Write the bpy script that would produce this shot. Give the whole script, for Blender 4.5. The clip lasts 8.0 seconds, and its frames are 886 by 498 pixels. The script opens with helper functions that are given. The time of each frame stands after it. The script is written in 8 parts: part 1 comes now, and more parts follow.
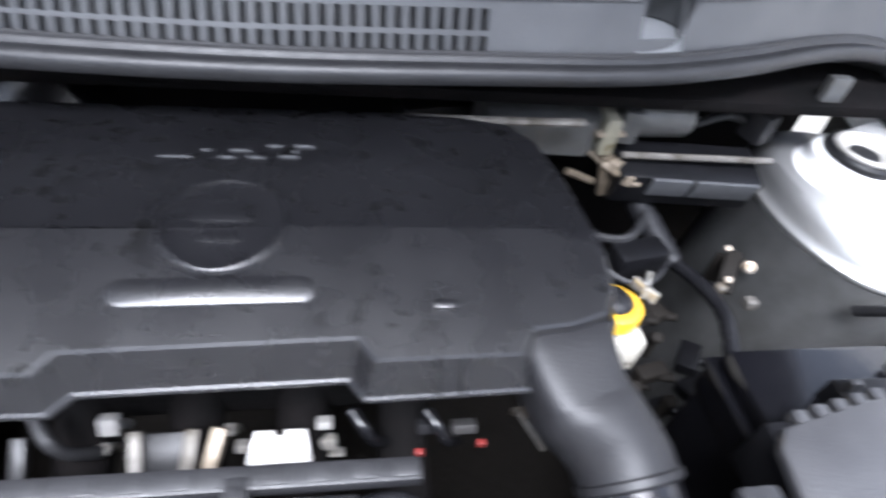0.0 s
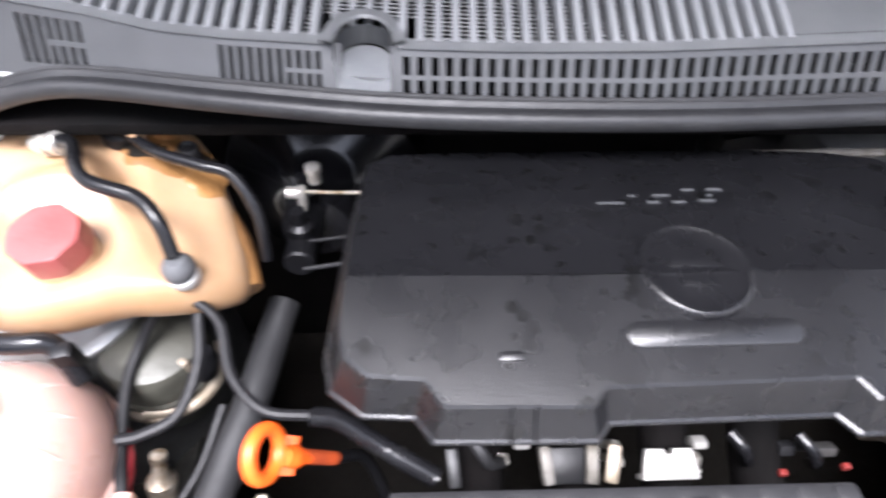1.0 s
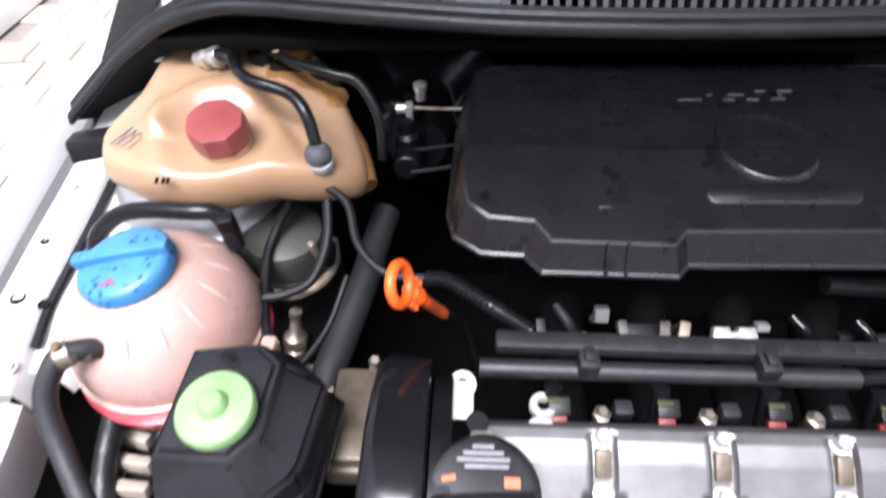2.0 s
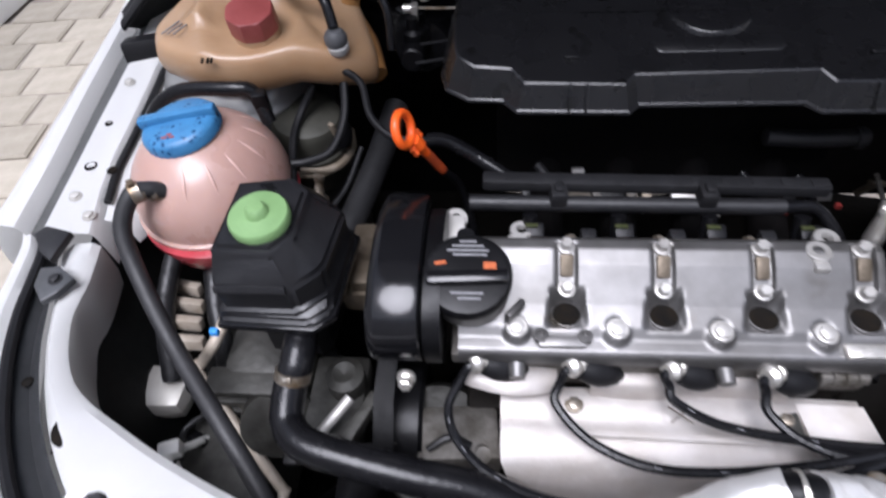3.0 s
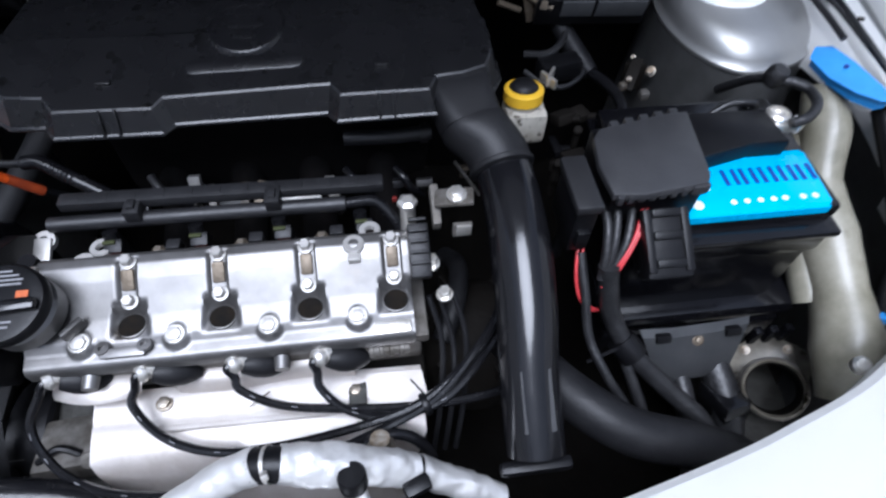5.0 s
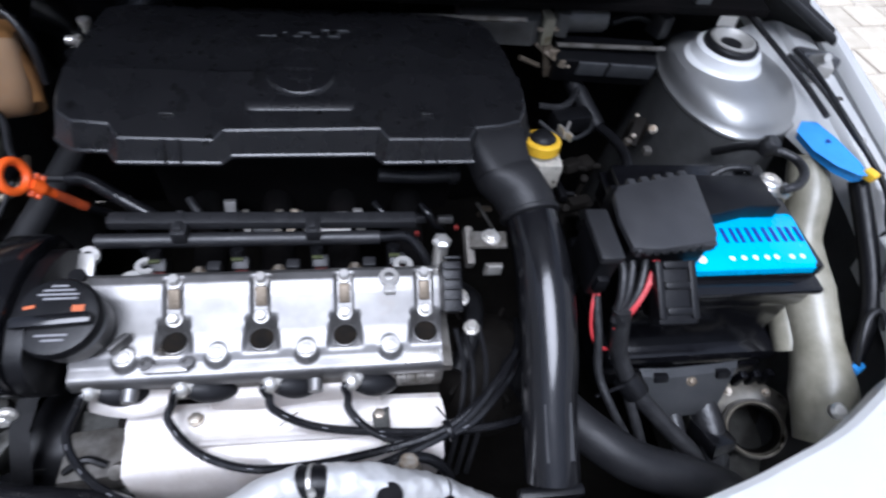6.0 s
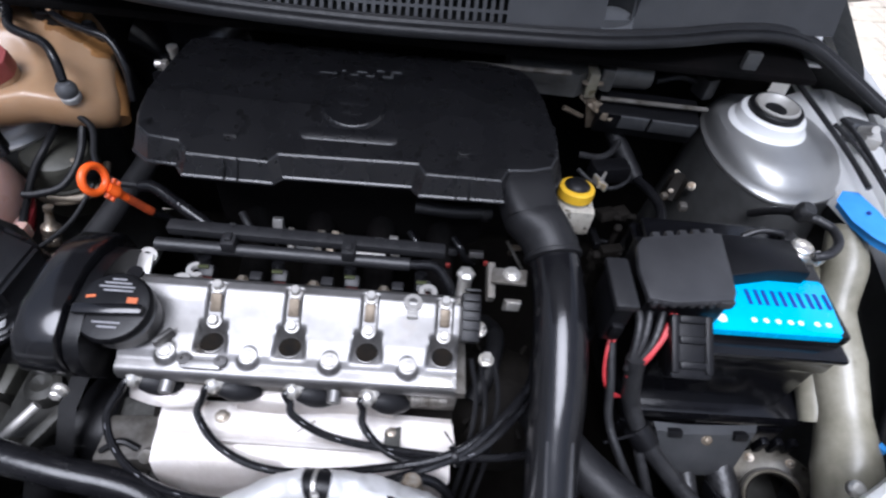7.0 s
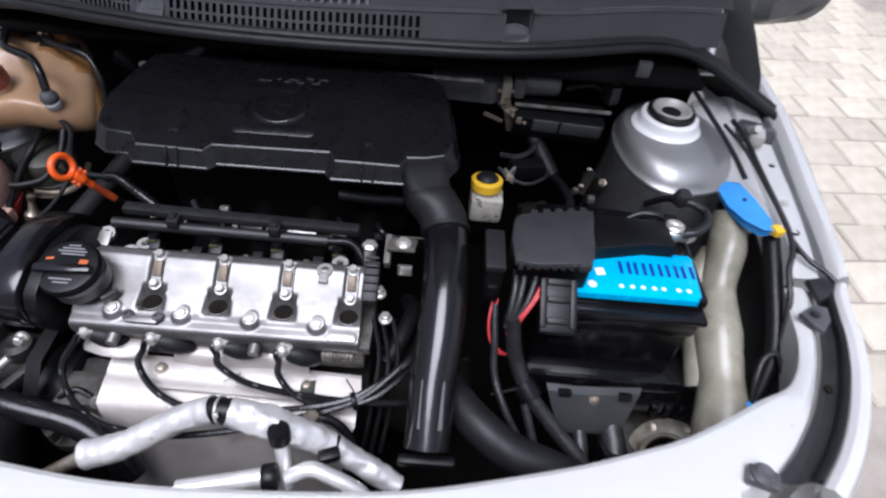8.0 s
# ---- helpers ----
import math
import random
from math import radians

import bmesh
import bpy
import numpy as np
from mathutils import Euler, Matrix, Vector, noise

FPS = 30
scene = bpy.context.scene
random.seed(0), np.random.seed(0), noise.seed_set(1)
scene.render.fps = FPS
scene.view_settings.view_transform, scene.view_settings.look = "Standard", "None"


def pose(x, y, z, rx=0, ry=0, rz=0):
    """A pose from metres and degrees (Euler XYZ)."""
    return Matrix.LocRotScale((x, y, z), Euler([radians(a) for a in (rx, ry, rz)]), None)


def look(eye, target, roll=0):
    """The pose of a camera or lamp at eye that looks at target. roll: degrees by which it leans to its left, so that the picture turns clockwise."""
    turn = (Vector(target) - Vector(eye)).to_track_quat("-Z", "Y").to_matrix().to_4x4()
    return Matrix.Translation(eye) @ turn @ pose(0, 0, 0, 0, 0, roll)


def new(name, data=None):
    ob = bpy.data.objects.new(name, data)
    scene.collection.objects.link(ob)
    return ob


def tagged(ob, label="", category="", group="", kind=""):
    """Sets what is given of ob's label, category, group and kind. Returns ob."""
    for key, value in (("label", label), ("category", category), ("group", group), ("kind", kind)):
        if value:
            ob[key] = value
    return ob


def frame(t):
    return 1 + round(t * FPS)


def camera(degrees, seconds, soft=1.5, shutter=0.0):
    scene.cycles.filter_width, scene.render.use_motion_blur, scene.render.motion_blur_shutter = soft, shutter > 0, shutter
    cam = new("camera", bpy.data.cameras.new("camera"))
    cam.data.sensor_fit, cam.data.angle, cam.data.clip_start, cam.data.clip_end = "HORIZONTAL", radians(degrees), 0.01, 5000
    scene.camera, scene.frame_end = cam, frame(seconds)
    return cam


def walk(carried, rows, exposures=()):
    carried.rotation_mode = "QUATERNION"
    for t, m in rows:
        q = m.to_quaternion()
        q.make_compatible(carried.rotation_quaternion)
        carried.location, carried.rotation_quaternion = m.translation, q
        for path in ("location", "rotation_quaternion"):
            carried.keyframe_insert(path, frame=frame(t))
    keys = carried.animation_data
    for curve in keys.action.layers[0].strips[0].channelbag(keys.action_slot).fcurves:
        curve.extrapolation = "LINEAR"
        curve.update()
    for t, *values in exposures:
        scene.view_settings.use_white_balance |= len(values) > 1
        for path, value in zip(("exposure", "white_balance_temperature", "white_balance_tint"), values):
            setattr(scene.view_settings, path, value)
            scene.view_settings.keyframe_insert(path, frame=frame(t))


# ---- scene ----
cam = camera(76.5, 8.0, 2.3, 0.6)
PATH = [
    (0, (0.073, -0.024, 1.193), (0.418, 1.339, -0.229), 10.0),
    (0.5, (-0.055, -0.016, 1.202), (0.136, 1.378, -0.219), 5.0),
    (1, (-0.177, -0.008, 1.223), (-0.084, 1.363, -0.229), 2.2),
    (1.5, (-0.237, -0.054, 1.241), (-0.202, 1.304, -0.226), 1.1),
    (2, (-0.223, -0.126, 1.215), (-0.296, 1.231, -0.252), -1.3),
    (2.2, (-0.22, -0.154, 1.211), (-0.321, 1.191, -0.266), -1.9),
    (3.3, (-0.158, -0.289, 1.212), (-0.304, 0.967, -0.338), -4.6),
    (3.5, (-0.119, -0.286, 1.211), (-0.253, 0.954, -0.353), -5.4),
    (4, (-0.009, -0.286, 1.214), (-0.103, 0.905, -0.39), -6.3),
    (4.5, (0.101, -0.29, 1.214), (0.144, 0.931, -0.37), -3.1),
    (4.7, (0.125, -0.28, 1.237), (0.236, 0.874, -0.393), -1.3),
    (5.8, (0.082, -0.298, 1.3), (0.379, 0.914, -0.264), 7.8),
    (6, (0.055, -0.29, 1.31), (0.357, 0.923, -0.251), 9.5),
    (6.5, (0.03, -0.292, 1.322), (0.255, 0.983, -0.202), 9.9),
    (7, (0.076, -0.315, 1.336), (0.202, 1.003, -0.163), 8.6),
    (7.5, (0.192, -0.348, 1.356), (0.195, 0.986, -0.135), 5.5),
    (8, (0.22, -0.432, 1.374), (0.262, 0.971, -0.05), 5.9),
]
EXPOSURES = [(0.0, 2.25, 5600, 13), (0.5, 2.4, 5700, 12), (1.0, 2.4, 5900, 16), (1.5, 1.85, 5900, 19), (2.0, 1.3, 5800, 18), (2.2, 1.06, 5700, 18), (3.3, -0.05, 5700, 16), (4.0, -0.2, 5400, 16), (4.7, 0.1, 5300, 13), (5.8, 0.3, 5300, 14), (7.0, 0.35, 5500, 15), (8.0, 0.13, 5600, 16)]
walk(cam, [(t, look(eye, target, roll)) for t, eye, target, roll in PATH], EXPOSURES)

# ---- world ----
SUN_EL, SUN_AZ = 70.0, 200.0
world = bpy.data.worlds.new("overcast_sky")
scene.world = world
world.use_nodes = True
wn = world.node_tree.nodes
sky = wn.new("ShaderNodeTexSky")
sky.sky_type, sky.sun_disc = "NISHITA", False
sky.sun_elevation, sky.sun_rotation = radians(SUN_EL), radians(SUN_AZ)
sky.dust_density, sky.air_density = 4.0, 1.0
pale = wn.new("ShaderNodeHueSaturation")
pale.inputs["Saturation"].default_value = 0.35
world.node_tree.links.new(sky.outputs[0], pale.inputs["Color"])
world.node_tree.links.new(pale.outputs[0], wn["Background"].inputs["Color"])
wn["Background"].inputs["Strength"].default_value = 0.12
sun = new("sun", bpy.data.lights.new("sun", "SUN"))
sun.data.energy, sun.data.angle, sun.data.color = 4.4, radians(40), (1.0, 0.95, 0.89)
sun.matrix_world = pose(0, 0, 5, 90 - SUN_EL, 0, 180 - SUN_AZ)

# ---- materials ----
def mat(name, col, rough=0.5, metal=0.0, col2=None, scale=30.0, bump=0.15, bscale=300.0, coat=0.0, sss=0.0, spots=None, vary=0.12,
        spot_scale=70.0, spot_at=0.62, alpha_trans=0.0, piece=0.0, spec=0.5, spot_rough=0.18):
    m = bpy.data.materials.new(name)
    m.use_nodes = True
    nt = m.node_tree
    nd, ln = nt.nodes, nt.links
    b = nd["Principled BSDF"]
    tc = nd.new("ShaderNodeTexCoord")
    n1 = nd.new("ShaderNodeTexNoise")
    n1.inputs["Scale"].default_value, n1.inputs["Detail"].default_value, n1.inputs["Roughness"].default_value = scale, 6.0, 0.6
    ln.new(tc.outputs["Object"], n1.inputs["Vector"])
    r1 = nd.new("ShaderNodeMapRange")
    r1.inputs["From Min"].default_value, r1.inputs["From Max"].default_value = 0.35, 0.68
    ln.new(n1.outputs["Fac"], r1.inputs["Value"])
    mix = nd.new("ShaderNodeMix")
    mix.data_type = "RGBA"
    c2 = col2 or tuple(c * 0.72 for c in col)
    mix.inputs["A"].default_value, mix.inputs["B"].default_value = (*col, 1), (*c2, 1)
    ln.new(r1.outputs[0], mix.inputs["Factor"])
    out = mix.outputs["Result"]
    if piece:
        oi = nd.new("ShaderNodeObjectInfo")
        hs = nd.new("ShaderNodeHueSaturation")
        mr = nd.new("ShaderNodeMapRange")
        mr.inputs["To Min"].default_value, mr.inputs["To Max"].default_value = 1 - piece, 1 + piece
        ln.new(oi.outputs["Random"], mr.inputs["Value"])
        ln.new(mr.outputs[0], hs.inputs["Value"])
        ln.new(out, hs.inputs["Color"])
        out = hs.outputs[0]
    rr = nd.new("ShaderNodeMapRange")
    rr.inputs["To Min"].default_value, rr.inputs["To Max"].default_value = max(0.03, rough - vary), min(1.0, rough + vary)
    n3 = nd.new("ShaderNodeTexNoise")
    n3.inputs["Scale"].default_value, n3.inputs["Detail"].default_value = scale * 3.1, 5.0
    ln.new(tc.outputs["Object"], n3.inputs["Vector"])
    ln.new(n3.outputs["Fac"], rr.inputs["Value"])
    rough_out = rr.outputs[0]
    if spots:
        v = nd.new("ShaderNodeTexVoronoi")
        v.inputs["Scale"].default_value = spot_scale
        nv = nd.new("ShaderNodeTexNoise")
        nv.inputs["Scale"].default_value = spot_scale * 0.45
        wob = nd.new("ShaderNodeTexNoise")
        wob.inputs["Scale"].default_value, wob.inputs["Detail"].default_value = spot_scale * 2.2, 3.0
        ln.new(tc.outputs["Object"], wob.inputs["Vector"])
        push = nd.new("ShaderNodeMix")
        push.data_type, push.blend_type = "RGBA", "LINEAR_LIGHT"
        push.inputs["Factor"].default_value = 0.35 / spot_scale
        ln.new(tc.outputs["Object"], push.inputs["A"])
        ln.new(wob.outputs["Color"], push.inputs["B"])
        ln.new(push.outputs["Result"], v.inputs["Vector"])
        ln.new(tc.outputs["Object"], nv.inputs["Vector"])
        a = nd.new("ShaderNodeMapRange")
        a.inputs["From Min"].default_value, a.inputs["From Max"].default_value = 0.48, 0.2
        ln.new(v.outputs["Distance"], a.inputs["Value"])
        g = nd.new("ShaderNodeMapRange")
        g.inputs["From Min"].default_value, g.inputs["From Max"].default_value = spot_at - 0.06, spot_at + 0.06
        ln.new(nv.outputs["Fac"], g.inputs["Value"])
        mu = nd.new("ShaderNodeMath")
        mu.operation = "MULTIPLY"
        ln.new(a.outputs[0], mu.inputs[0])
        ln.new(g.outputs[0], mu.inputs[1])
        m2 = nd.new("ShaderNodeMix")
        m2.data_type = "RGBA"
        ln.new(mu.outputs[0], m2.inputs["Factor"])
        ln.new(out, m2.inputs["A"])
        m2.inputs["B"].default_value = (*spots, 1)
        out = m2.outputs["Result"]
        m3 = nd.new("ShaderNodeMix")
        ln.new(mu.outputs[0], m3.inputs["Factor"])
        ln.new(rough_out, m3.inputs["A"])
        m3.inputs["B"].default_value = spot_rough
        rough_out = m3.outputs["Result"]
    ln.new(out, b.inputs["Base Color"])
    ln.new(rough_out, b.inputs["Roughness"])
    b.inputs["Metallic"].default_value = metal
    b.inputs["Specular IOR Level"].default_value = spec
    b.inputs["Coat Weight"].default_value = coat
    b.inputs["Coat Roughness"].default_value = 0.08
    b.inputs["Transmission Weight"].default_value = alpha_trans
    if sss:
        b.inputs["Subsurface Weight"].default_value = sss
        b.inputs["Subsurface Radius"].default_value = (0.02, 0.012, 0.006)
        b.inputs["Subsurface Scale"].default_value = 1.0
    if bump:
        n2 = nd.new("ShaderNodeTexNoise")
        n2.inputs["Scale"].default_value, n2.inputs["Detail"].default_value = bscale, 3.0
        ln.new(tc.outputs["Object"], n2.inputs["Vector"])
        bp = nd.new("ShaderNodeBump")
        bp.inputs["Strength"].default_value, bp.inputs["Distance"].default_value = bump, 0.0015
        ln.new(n2.outputs["Fac"], bp.inputs["Height"])
        ln.new(bp.outputs[0], b.inputs["Normal"])
    return m


COVER = mat("moulded_cover_plastic", (0.0065, 0.0065, 0.0075), 0.28, 0, (0.0045, 0.0045, 0.0052), 11, 0.14, 900, spots=(0.003, 0.003, 0.003), spot_scale=85, spot_at=0.60, spec=0.5, vary=0.08, spot_rough=0.215)
DUCTDULL = mat("dull_duct_plastic", (0.010, 0.010, 0.011), 0.5, 0, (0.006, 0.006, 0.007), 16, 0.2, 600, spec=0.3, vary=0.08)
PLASTIC = mat("black_plastic", (0.0055, 0.0055, 0.0065), 0.36, 0, (0.0035, 0.0035, 0.004), 25, 0.15, 600, spec=0.24)
GLOSS = mat("shiny_black_plastic", (0.007, 0.007, 0.008), 0.15, 0, (0.005, 0.005, 0.006), 18, 0.08, 60, vary=0.08, spec=0.45)
# One cowl plastic: lightened copy for the sky-lit top, darkened copy for the shaded face.
SLATPLASTIC = mat("sky_lit_slat_plastic", (0.215, 0.22, 0.226), 0.38, 0, (0.185, 0.19, 0.197), 18, 0.12, 600)
COWLFACE = mat("shaded_cowl_face_plastic", (0.056, 0.058, 0.061), 0.42, 0, (0.040, 0.0415, 0.044), 14, 0.15, 600)
BATTERY = mat("battery_case_plastic", (0.005, 0.005, 0.006), 0.16, 0, (0.003, 0.003, 0.004), 20, 0.06, 120, spec=0.45)
CANPLASTIC = mat("dusty_canister_plastic", (0.013, 0.013, 0.0145), 0.34, 0, (0.008, 0.008, 0.009), 14, 0.15, 300, spots=(0.004, 0.004, 0.004), spot_scale=45, spot_at=0.60)
DUSTY = mat("dusty_black_plastic", (0.015, 0.015, 0.0165), 0.45, 0, (0.010, 0.010, 0.011), 20, 0.2, 500)
# Fuse lid black, lightened to stand for the sky reflected in it.
FUSELID = mat("sky_greyed_fuse_lid", (0.034, 0.034, 0.036), 0.42, 0, (0.024, 0.024, 0.026), 20, 0.2, 500)
COWL = mat("grey_cowl_plastic", (0.088, 0.091, 0.095), 0.36, 0, (0.068, 0.071, 0.075), 16, 0.12, 700)
RUBBER = mat("black_rubber", (0.006, 0.006, 0.007), 0.5, 0, (0.010, 0.010, 0.011), 30, 0.2, 250, spec=0.25)
SEALRUB = mat("bonnet_seal_rubber", (0.016, 0.0163, 0.0175), 0.45, 0, (0.010, 0.010, 0.011), 30, 0.2, 350, spec=0.4)
OLDRUB = mat("dusty_old_rubber", (0.020, 0.020, 0.0215), 0.55, 0, (0.012, 0.012, 0.013), 28, 0.3, 160)
GREYRUB = mat("pale_grey_rubber", (0.09, 0.092, 0.096), 0.5, 0, (0.06, 0.061, 0.065), 30, 0.2, 300)
HOSE = mat("rubber_hose", (0.005, 0.005, 0.006), 0.24, 0, (0.009, 0.009, 0.010), 35, 0.2, 200, spec=0.34)
TAPE = mat("loom_tape", (0.009, 0.009, 0.010), 0.42, 0, (0.020, 0.020, 0.021), 60, 0.6, 160)
CAST = mat("cast_aluminium", (0.235, 0.23, 0.227), 0.44, 0.88, (0.15, 0.146, 0.14), 14, 0.06, 600, spots=(0.10, 0.085, 0.065), spot_scale=34, spot_at=0.66)
PALECAST = mat("pale_cast_lug", (0.50, 0.49, 0.47), 0.45, 0.5, (0.40, 0.385, 0.36), 30, 0.15, 400)
PIVOTPALE = mat("sky_lit_scoop_plastic", (0.30, 0.31, 0.32), 0.35, 0, (0.24, 0.25, 0.26), 40, 0.1, 400)
CASTDIRT = mat("grimy_cast_aluminium", (0.20, 0.19, 0.175), 0.6, 0.6, (0.06, 0.052, 0.04), 35, 0.6, 150)
GRIMECAST = mat("oil_blackened_casting", (0.055, 0.054, 0.048), 0.55, 0.3, (0.018, 0.017, 0.014), 30, 0.6, 150)
OLIVE = mat("grimy_olive_grey_plastic", (0.062, 0.061, 0.049), 0.5, 0.1, (0.034, 0.033, 0.026), 26, 0.3, 150)
POCKET = mat("stained_alloy_slot", (0.17, 0.14, 0.105), 0.5, 0.6, (0.10, 0.08, 0.055), 60, 0.3, 300)
ZINC = mat("zinc_plated_steel", (0.80, 0.78, 0.74), 0.32, 0.8, (0.60, 0.57, 0.50), 60, 0.2, 300)
WORN = mat("tarnished_steel", (0.42, 0.39, 0.34), 0.45, 0.9, (0.2, 0.14, 0.08), 70, 0.4, 200)
SHIELD = mat("pressed_heat_shield", (0.80, 0.76, 0.73), 0.45, 0.45, (0.66, 0.61, 0.56), 22, 0.25, 90, spots=(0.40, 0.33, 0.27), spot_scale=38, spot_at=0.66)
FOIL = mat("silver_pipe_sleeve", (0.82, 0.81, 0.80), 0.36, 0.62, (0.70, 0.69, 0.67), 30, 0.45, 90, spots=(0.42, 0.38, 0.31), spot_scale=60, spot_at=0.70)
PAINT = mat("silver_car_paint", (0.86, 0.86, 0.845), 0.36, 0.0, (0.84, 0.84, 0.825), 5, 0.0, 900, coat=0.2, vary=0.03)
SILVER = mat("silver_tower_paint", (0.43, 0.43, 0.42), 0.42, 0.7, (0.36, 0.36, 0.35), 6, 0.02, 900, coat=0.15, vary=0.04)
GUTTER = mat("dull_grey_gutter", (0.20, 0.205, 0.20), 0.5, 0.1, (0.15, 0.152, 0.15), 22, 0.2, 200)
PAINTDULL = mat("overspray_silver_paint", (0.56, 0.55, 0.52), 0.42, 0.3, (0.40, 0.38, 0.34), 14, 0.15, 200)
# So near black that the bay's deep shade sits in this colour.
DEADEN = mat("bay_shade_black", (0.0035, 0.0035, 0.0035), 0.85, 0, (0.006, 0.005, 0.005), 18, 0.5, 120, spec=0.06)
HOODPAINT = mat("bonnet_underside_paint", (0.46, 0.46, 0.45), 0.4, 0, (0.40, 0.40, 0.39), 8, 0.1, 200)
AMBER = mat("aged_amber_tank_plastic", (0.41, 0.272, 0.165), 0.34, 0, (0.30, 0.172, 0.084), 5, 0.35, 22, sss=0.12, coat=0.12, spots=(0.40, 0.21, 0.08), spot_scale=18, spot_at=0.68)
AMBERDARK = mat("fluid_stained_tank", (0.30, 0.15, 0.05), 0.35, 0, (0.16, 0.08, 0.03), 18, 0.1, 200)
PINKPALE = mat("pale_pink_tank_rib", (0.56, 0.37, 0.32), 0.3, 0, (0.50, 0.32, 0.27), 30, 0.05, 160, coat=0.3)
PINK = mat("translucent_pink_tank", (0.46, 0.30, 0.255), 0.3, 0, (0.38, 0.23, 0.19), 9, 0.05, 160, sss=0.25, coat=0.12)
PINKDARK = mat("red_coolant_in_tank", (0.42, 0.05, 0.06), 0.25, 0, (0.3, 0.03, 0.04), 12, 0.05, 200)
IVORY = mat("milky_bottle_plastic", (0.27, 0.255, 0.20), 0.35, 0, (0.15, 0.14, 0.10), 22, 0.25, 60, spots=(0.10, 0.085, 0.05), spot_scale=40, spot_at=0.62)
DIRTYWHITE = mat("oily_white_casting", (0.50, 0.48, 0.42), 0.45, 0.1, (0.30, 0.27, 0.22), 30, 0.4, 150, spots=(0.05, 0.04, 0.03), spot_scale=90, spot_at=0.55)
WHITEP = mat("white_plastic", (0.75, 0.75, 0.73), 0.4, 0, (0.6, 0.6, 0.57), 40, 0.1, 300)
REDCAP = mat("dull_red_cap_plastic", (0.29, 0.070, 0.066), 0.42, 0, (0.22, 0.045, 0.042), 30, 0.15, 300)
BLUECAP = mat("blue_cap_plastic", (0.055, 0.21, 0.42), 0.42, 0, (0.04, 0.16, 0.34), 40, 0.25, 400, spots=(0.015, 0.06, 0.15), spot_scale=150, spot_at=0.52)
BLUE2 = mat("bright_blue_cap_plastic", (0.06, 0.30, 0.72), 0.35, 0, (0.04, 0.24, 0.62), 25, 0.1, 300)
GREENCAP = mat("pale_green_cap_plastic", (0.21, 0.35, 0.145), 0.42, 0, (0.16, 0.28, 0.11), 30, 0.2, 300)
ORANGE = mat("orange_dipstick_plastic", (0.90, 0.13, 0.01), 0.38, 0, (0.8, 0.10, 0.01), 40, 0.1, 300)
RUSTSTICK = mat("dirty_orange_stick", (0.45, 0.07, 0.015), 0.5, 0, (0.2, 0.03, 0.01), 60, 0.2, 300)
YELLOW = mat("yellow_cap_plastic", (0.80, 0.50, 0.02), 0.4, 0, (0.65, 0.38, 0.02), 30, 0.15, 300)
REDWIRE = mat("red_insulated_wire", (0.50, 0.045, 0.05), 0.35, 0, (0.4, 0.03, 0.035), 40, 0.05, 200)
REDSEAL = mat("red_connector_seal", (0.20, 0.024, 0.02), 0.45, 0, (0.12, 0.014, 0.012), 60, 0.1, 300)
GREENCLIP = mat("green_connector_lock", (0.03, 0.042, 0.012), 0.45, 0, (0.045, 0.045, 0.016), 60, 0.1, 300)
LABELBLUE = mat("blue_battery_sticker", (0.005, 0.41, 0.74), 0.25, 0, (0.005, 0.35, 0.66), 20, 0.02, 200, coat=0.3)
LABELINK = mat("dark_blue_print", (0.012, 0.02, 0.22), 0.35, 0, (0.01, 0.018, 0.2), 60, 0.0)
PRINTWHITE = mat("white_print", (0.8, 0.8, 0.8), 0.4, 0, (0.7, 0.7, 0.7), 60, 0.0)
PRINTGREY = mat("grey_print", (0.22, 0.22, 0.23), 0.5, 0, (0.16, 0.16, 0.17), 200, 0.0)
PRINTORANGE = mat("orange_print", (0.50, 0.11, 0.02), 0.5, 0, (0.38, 0.08, 0.015), 200, 0.0)
# Near black: the shade of holes painted on solid discs, plus spilt stains.
DARKHOLE = mat("hole_shade_and_stain", (0.004, 0.0035, 0.003), 0.8, 0, (0.010, 0.007, 0.004), 90, 0.2, 200, spec=0.15)
TAN = mat("dusty_tan_metal", (0.27, 0.23, 0.18), 0.5, 0.4, (0.18, 0.145, 0.10), 50, 0.3, 200)
PIPETAN = mat("bare_tan_steel_pipe", (0.56, 0.50, 0.42), 0.42, 0.3, (0.42, 0.35, 0.27), 50, 0.2, 200)
SNOUT = mat("oil_stained_cream_plastic", (0.25, 0.23, 0.185), 0.42, 0, (0.09, 0.078, 0.058), 26, 0.3, 80, spots=(0.02, 0.016, 0.01), spot_scale=50, spot_at=0.55)
# Dirt colour pushed darker to hold the shade low in the bay.
OILDIRT = mat("oily_dirt_and_shade", (0.009, 0.0075, 0.006), 0.75, 0, (0.006, 0.005, 0.004), 40, 0.8, 90, spec=0.15)
GREYPLATE = mat("grey_headlamp_housing", (0.085, 0.087, 0.091), 0.35, 0.2, (0.06, 0.062, 0.065), 25, 0.1, 300)
UNDERSEAL = mat("grey_underseal", (0.11, 0.111, 0.110), 0.42, 0.4, (0.07, 0.07, 0.067), 18, 0.4, 120)
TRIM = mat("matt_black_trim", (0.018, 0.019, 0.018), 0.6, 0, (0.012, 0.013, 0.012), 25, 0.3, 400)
BRICK = mat("beige_paver", (0.47, 0.425, 0.35), 0.7, 0, (0.38, 0.34, 0.27), 14, 0.5, 120, piece=0.12)
JOINT = mat("sandy_ground", (0.32, 0.285, 0.245), 0.9, 0, (0.25, 0.22, 0.19), 9, 0.5, 60)
PLASTER = mat("white_plaster", (0.80, 0.80, 0.79), 0.8, 0, (0.74, 0.74, 0.72), 4, 0.2, 90)
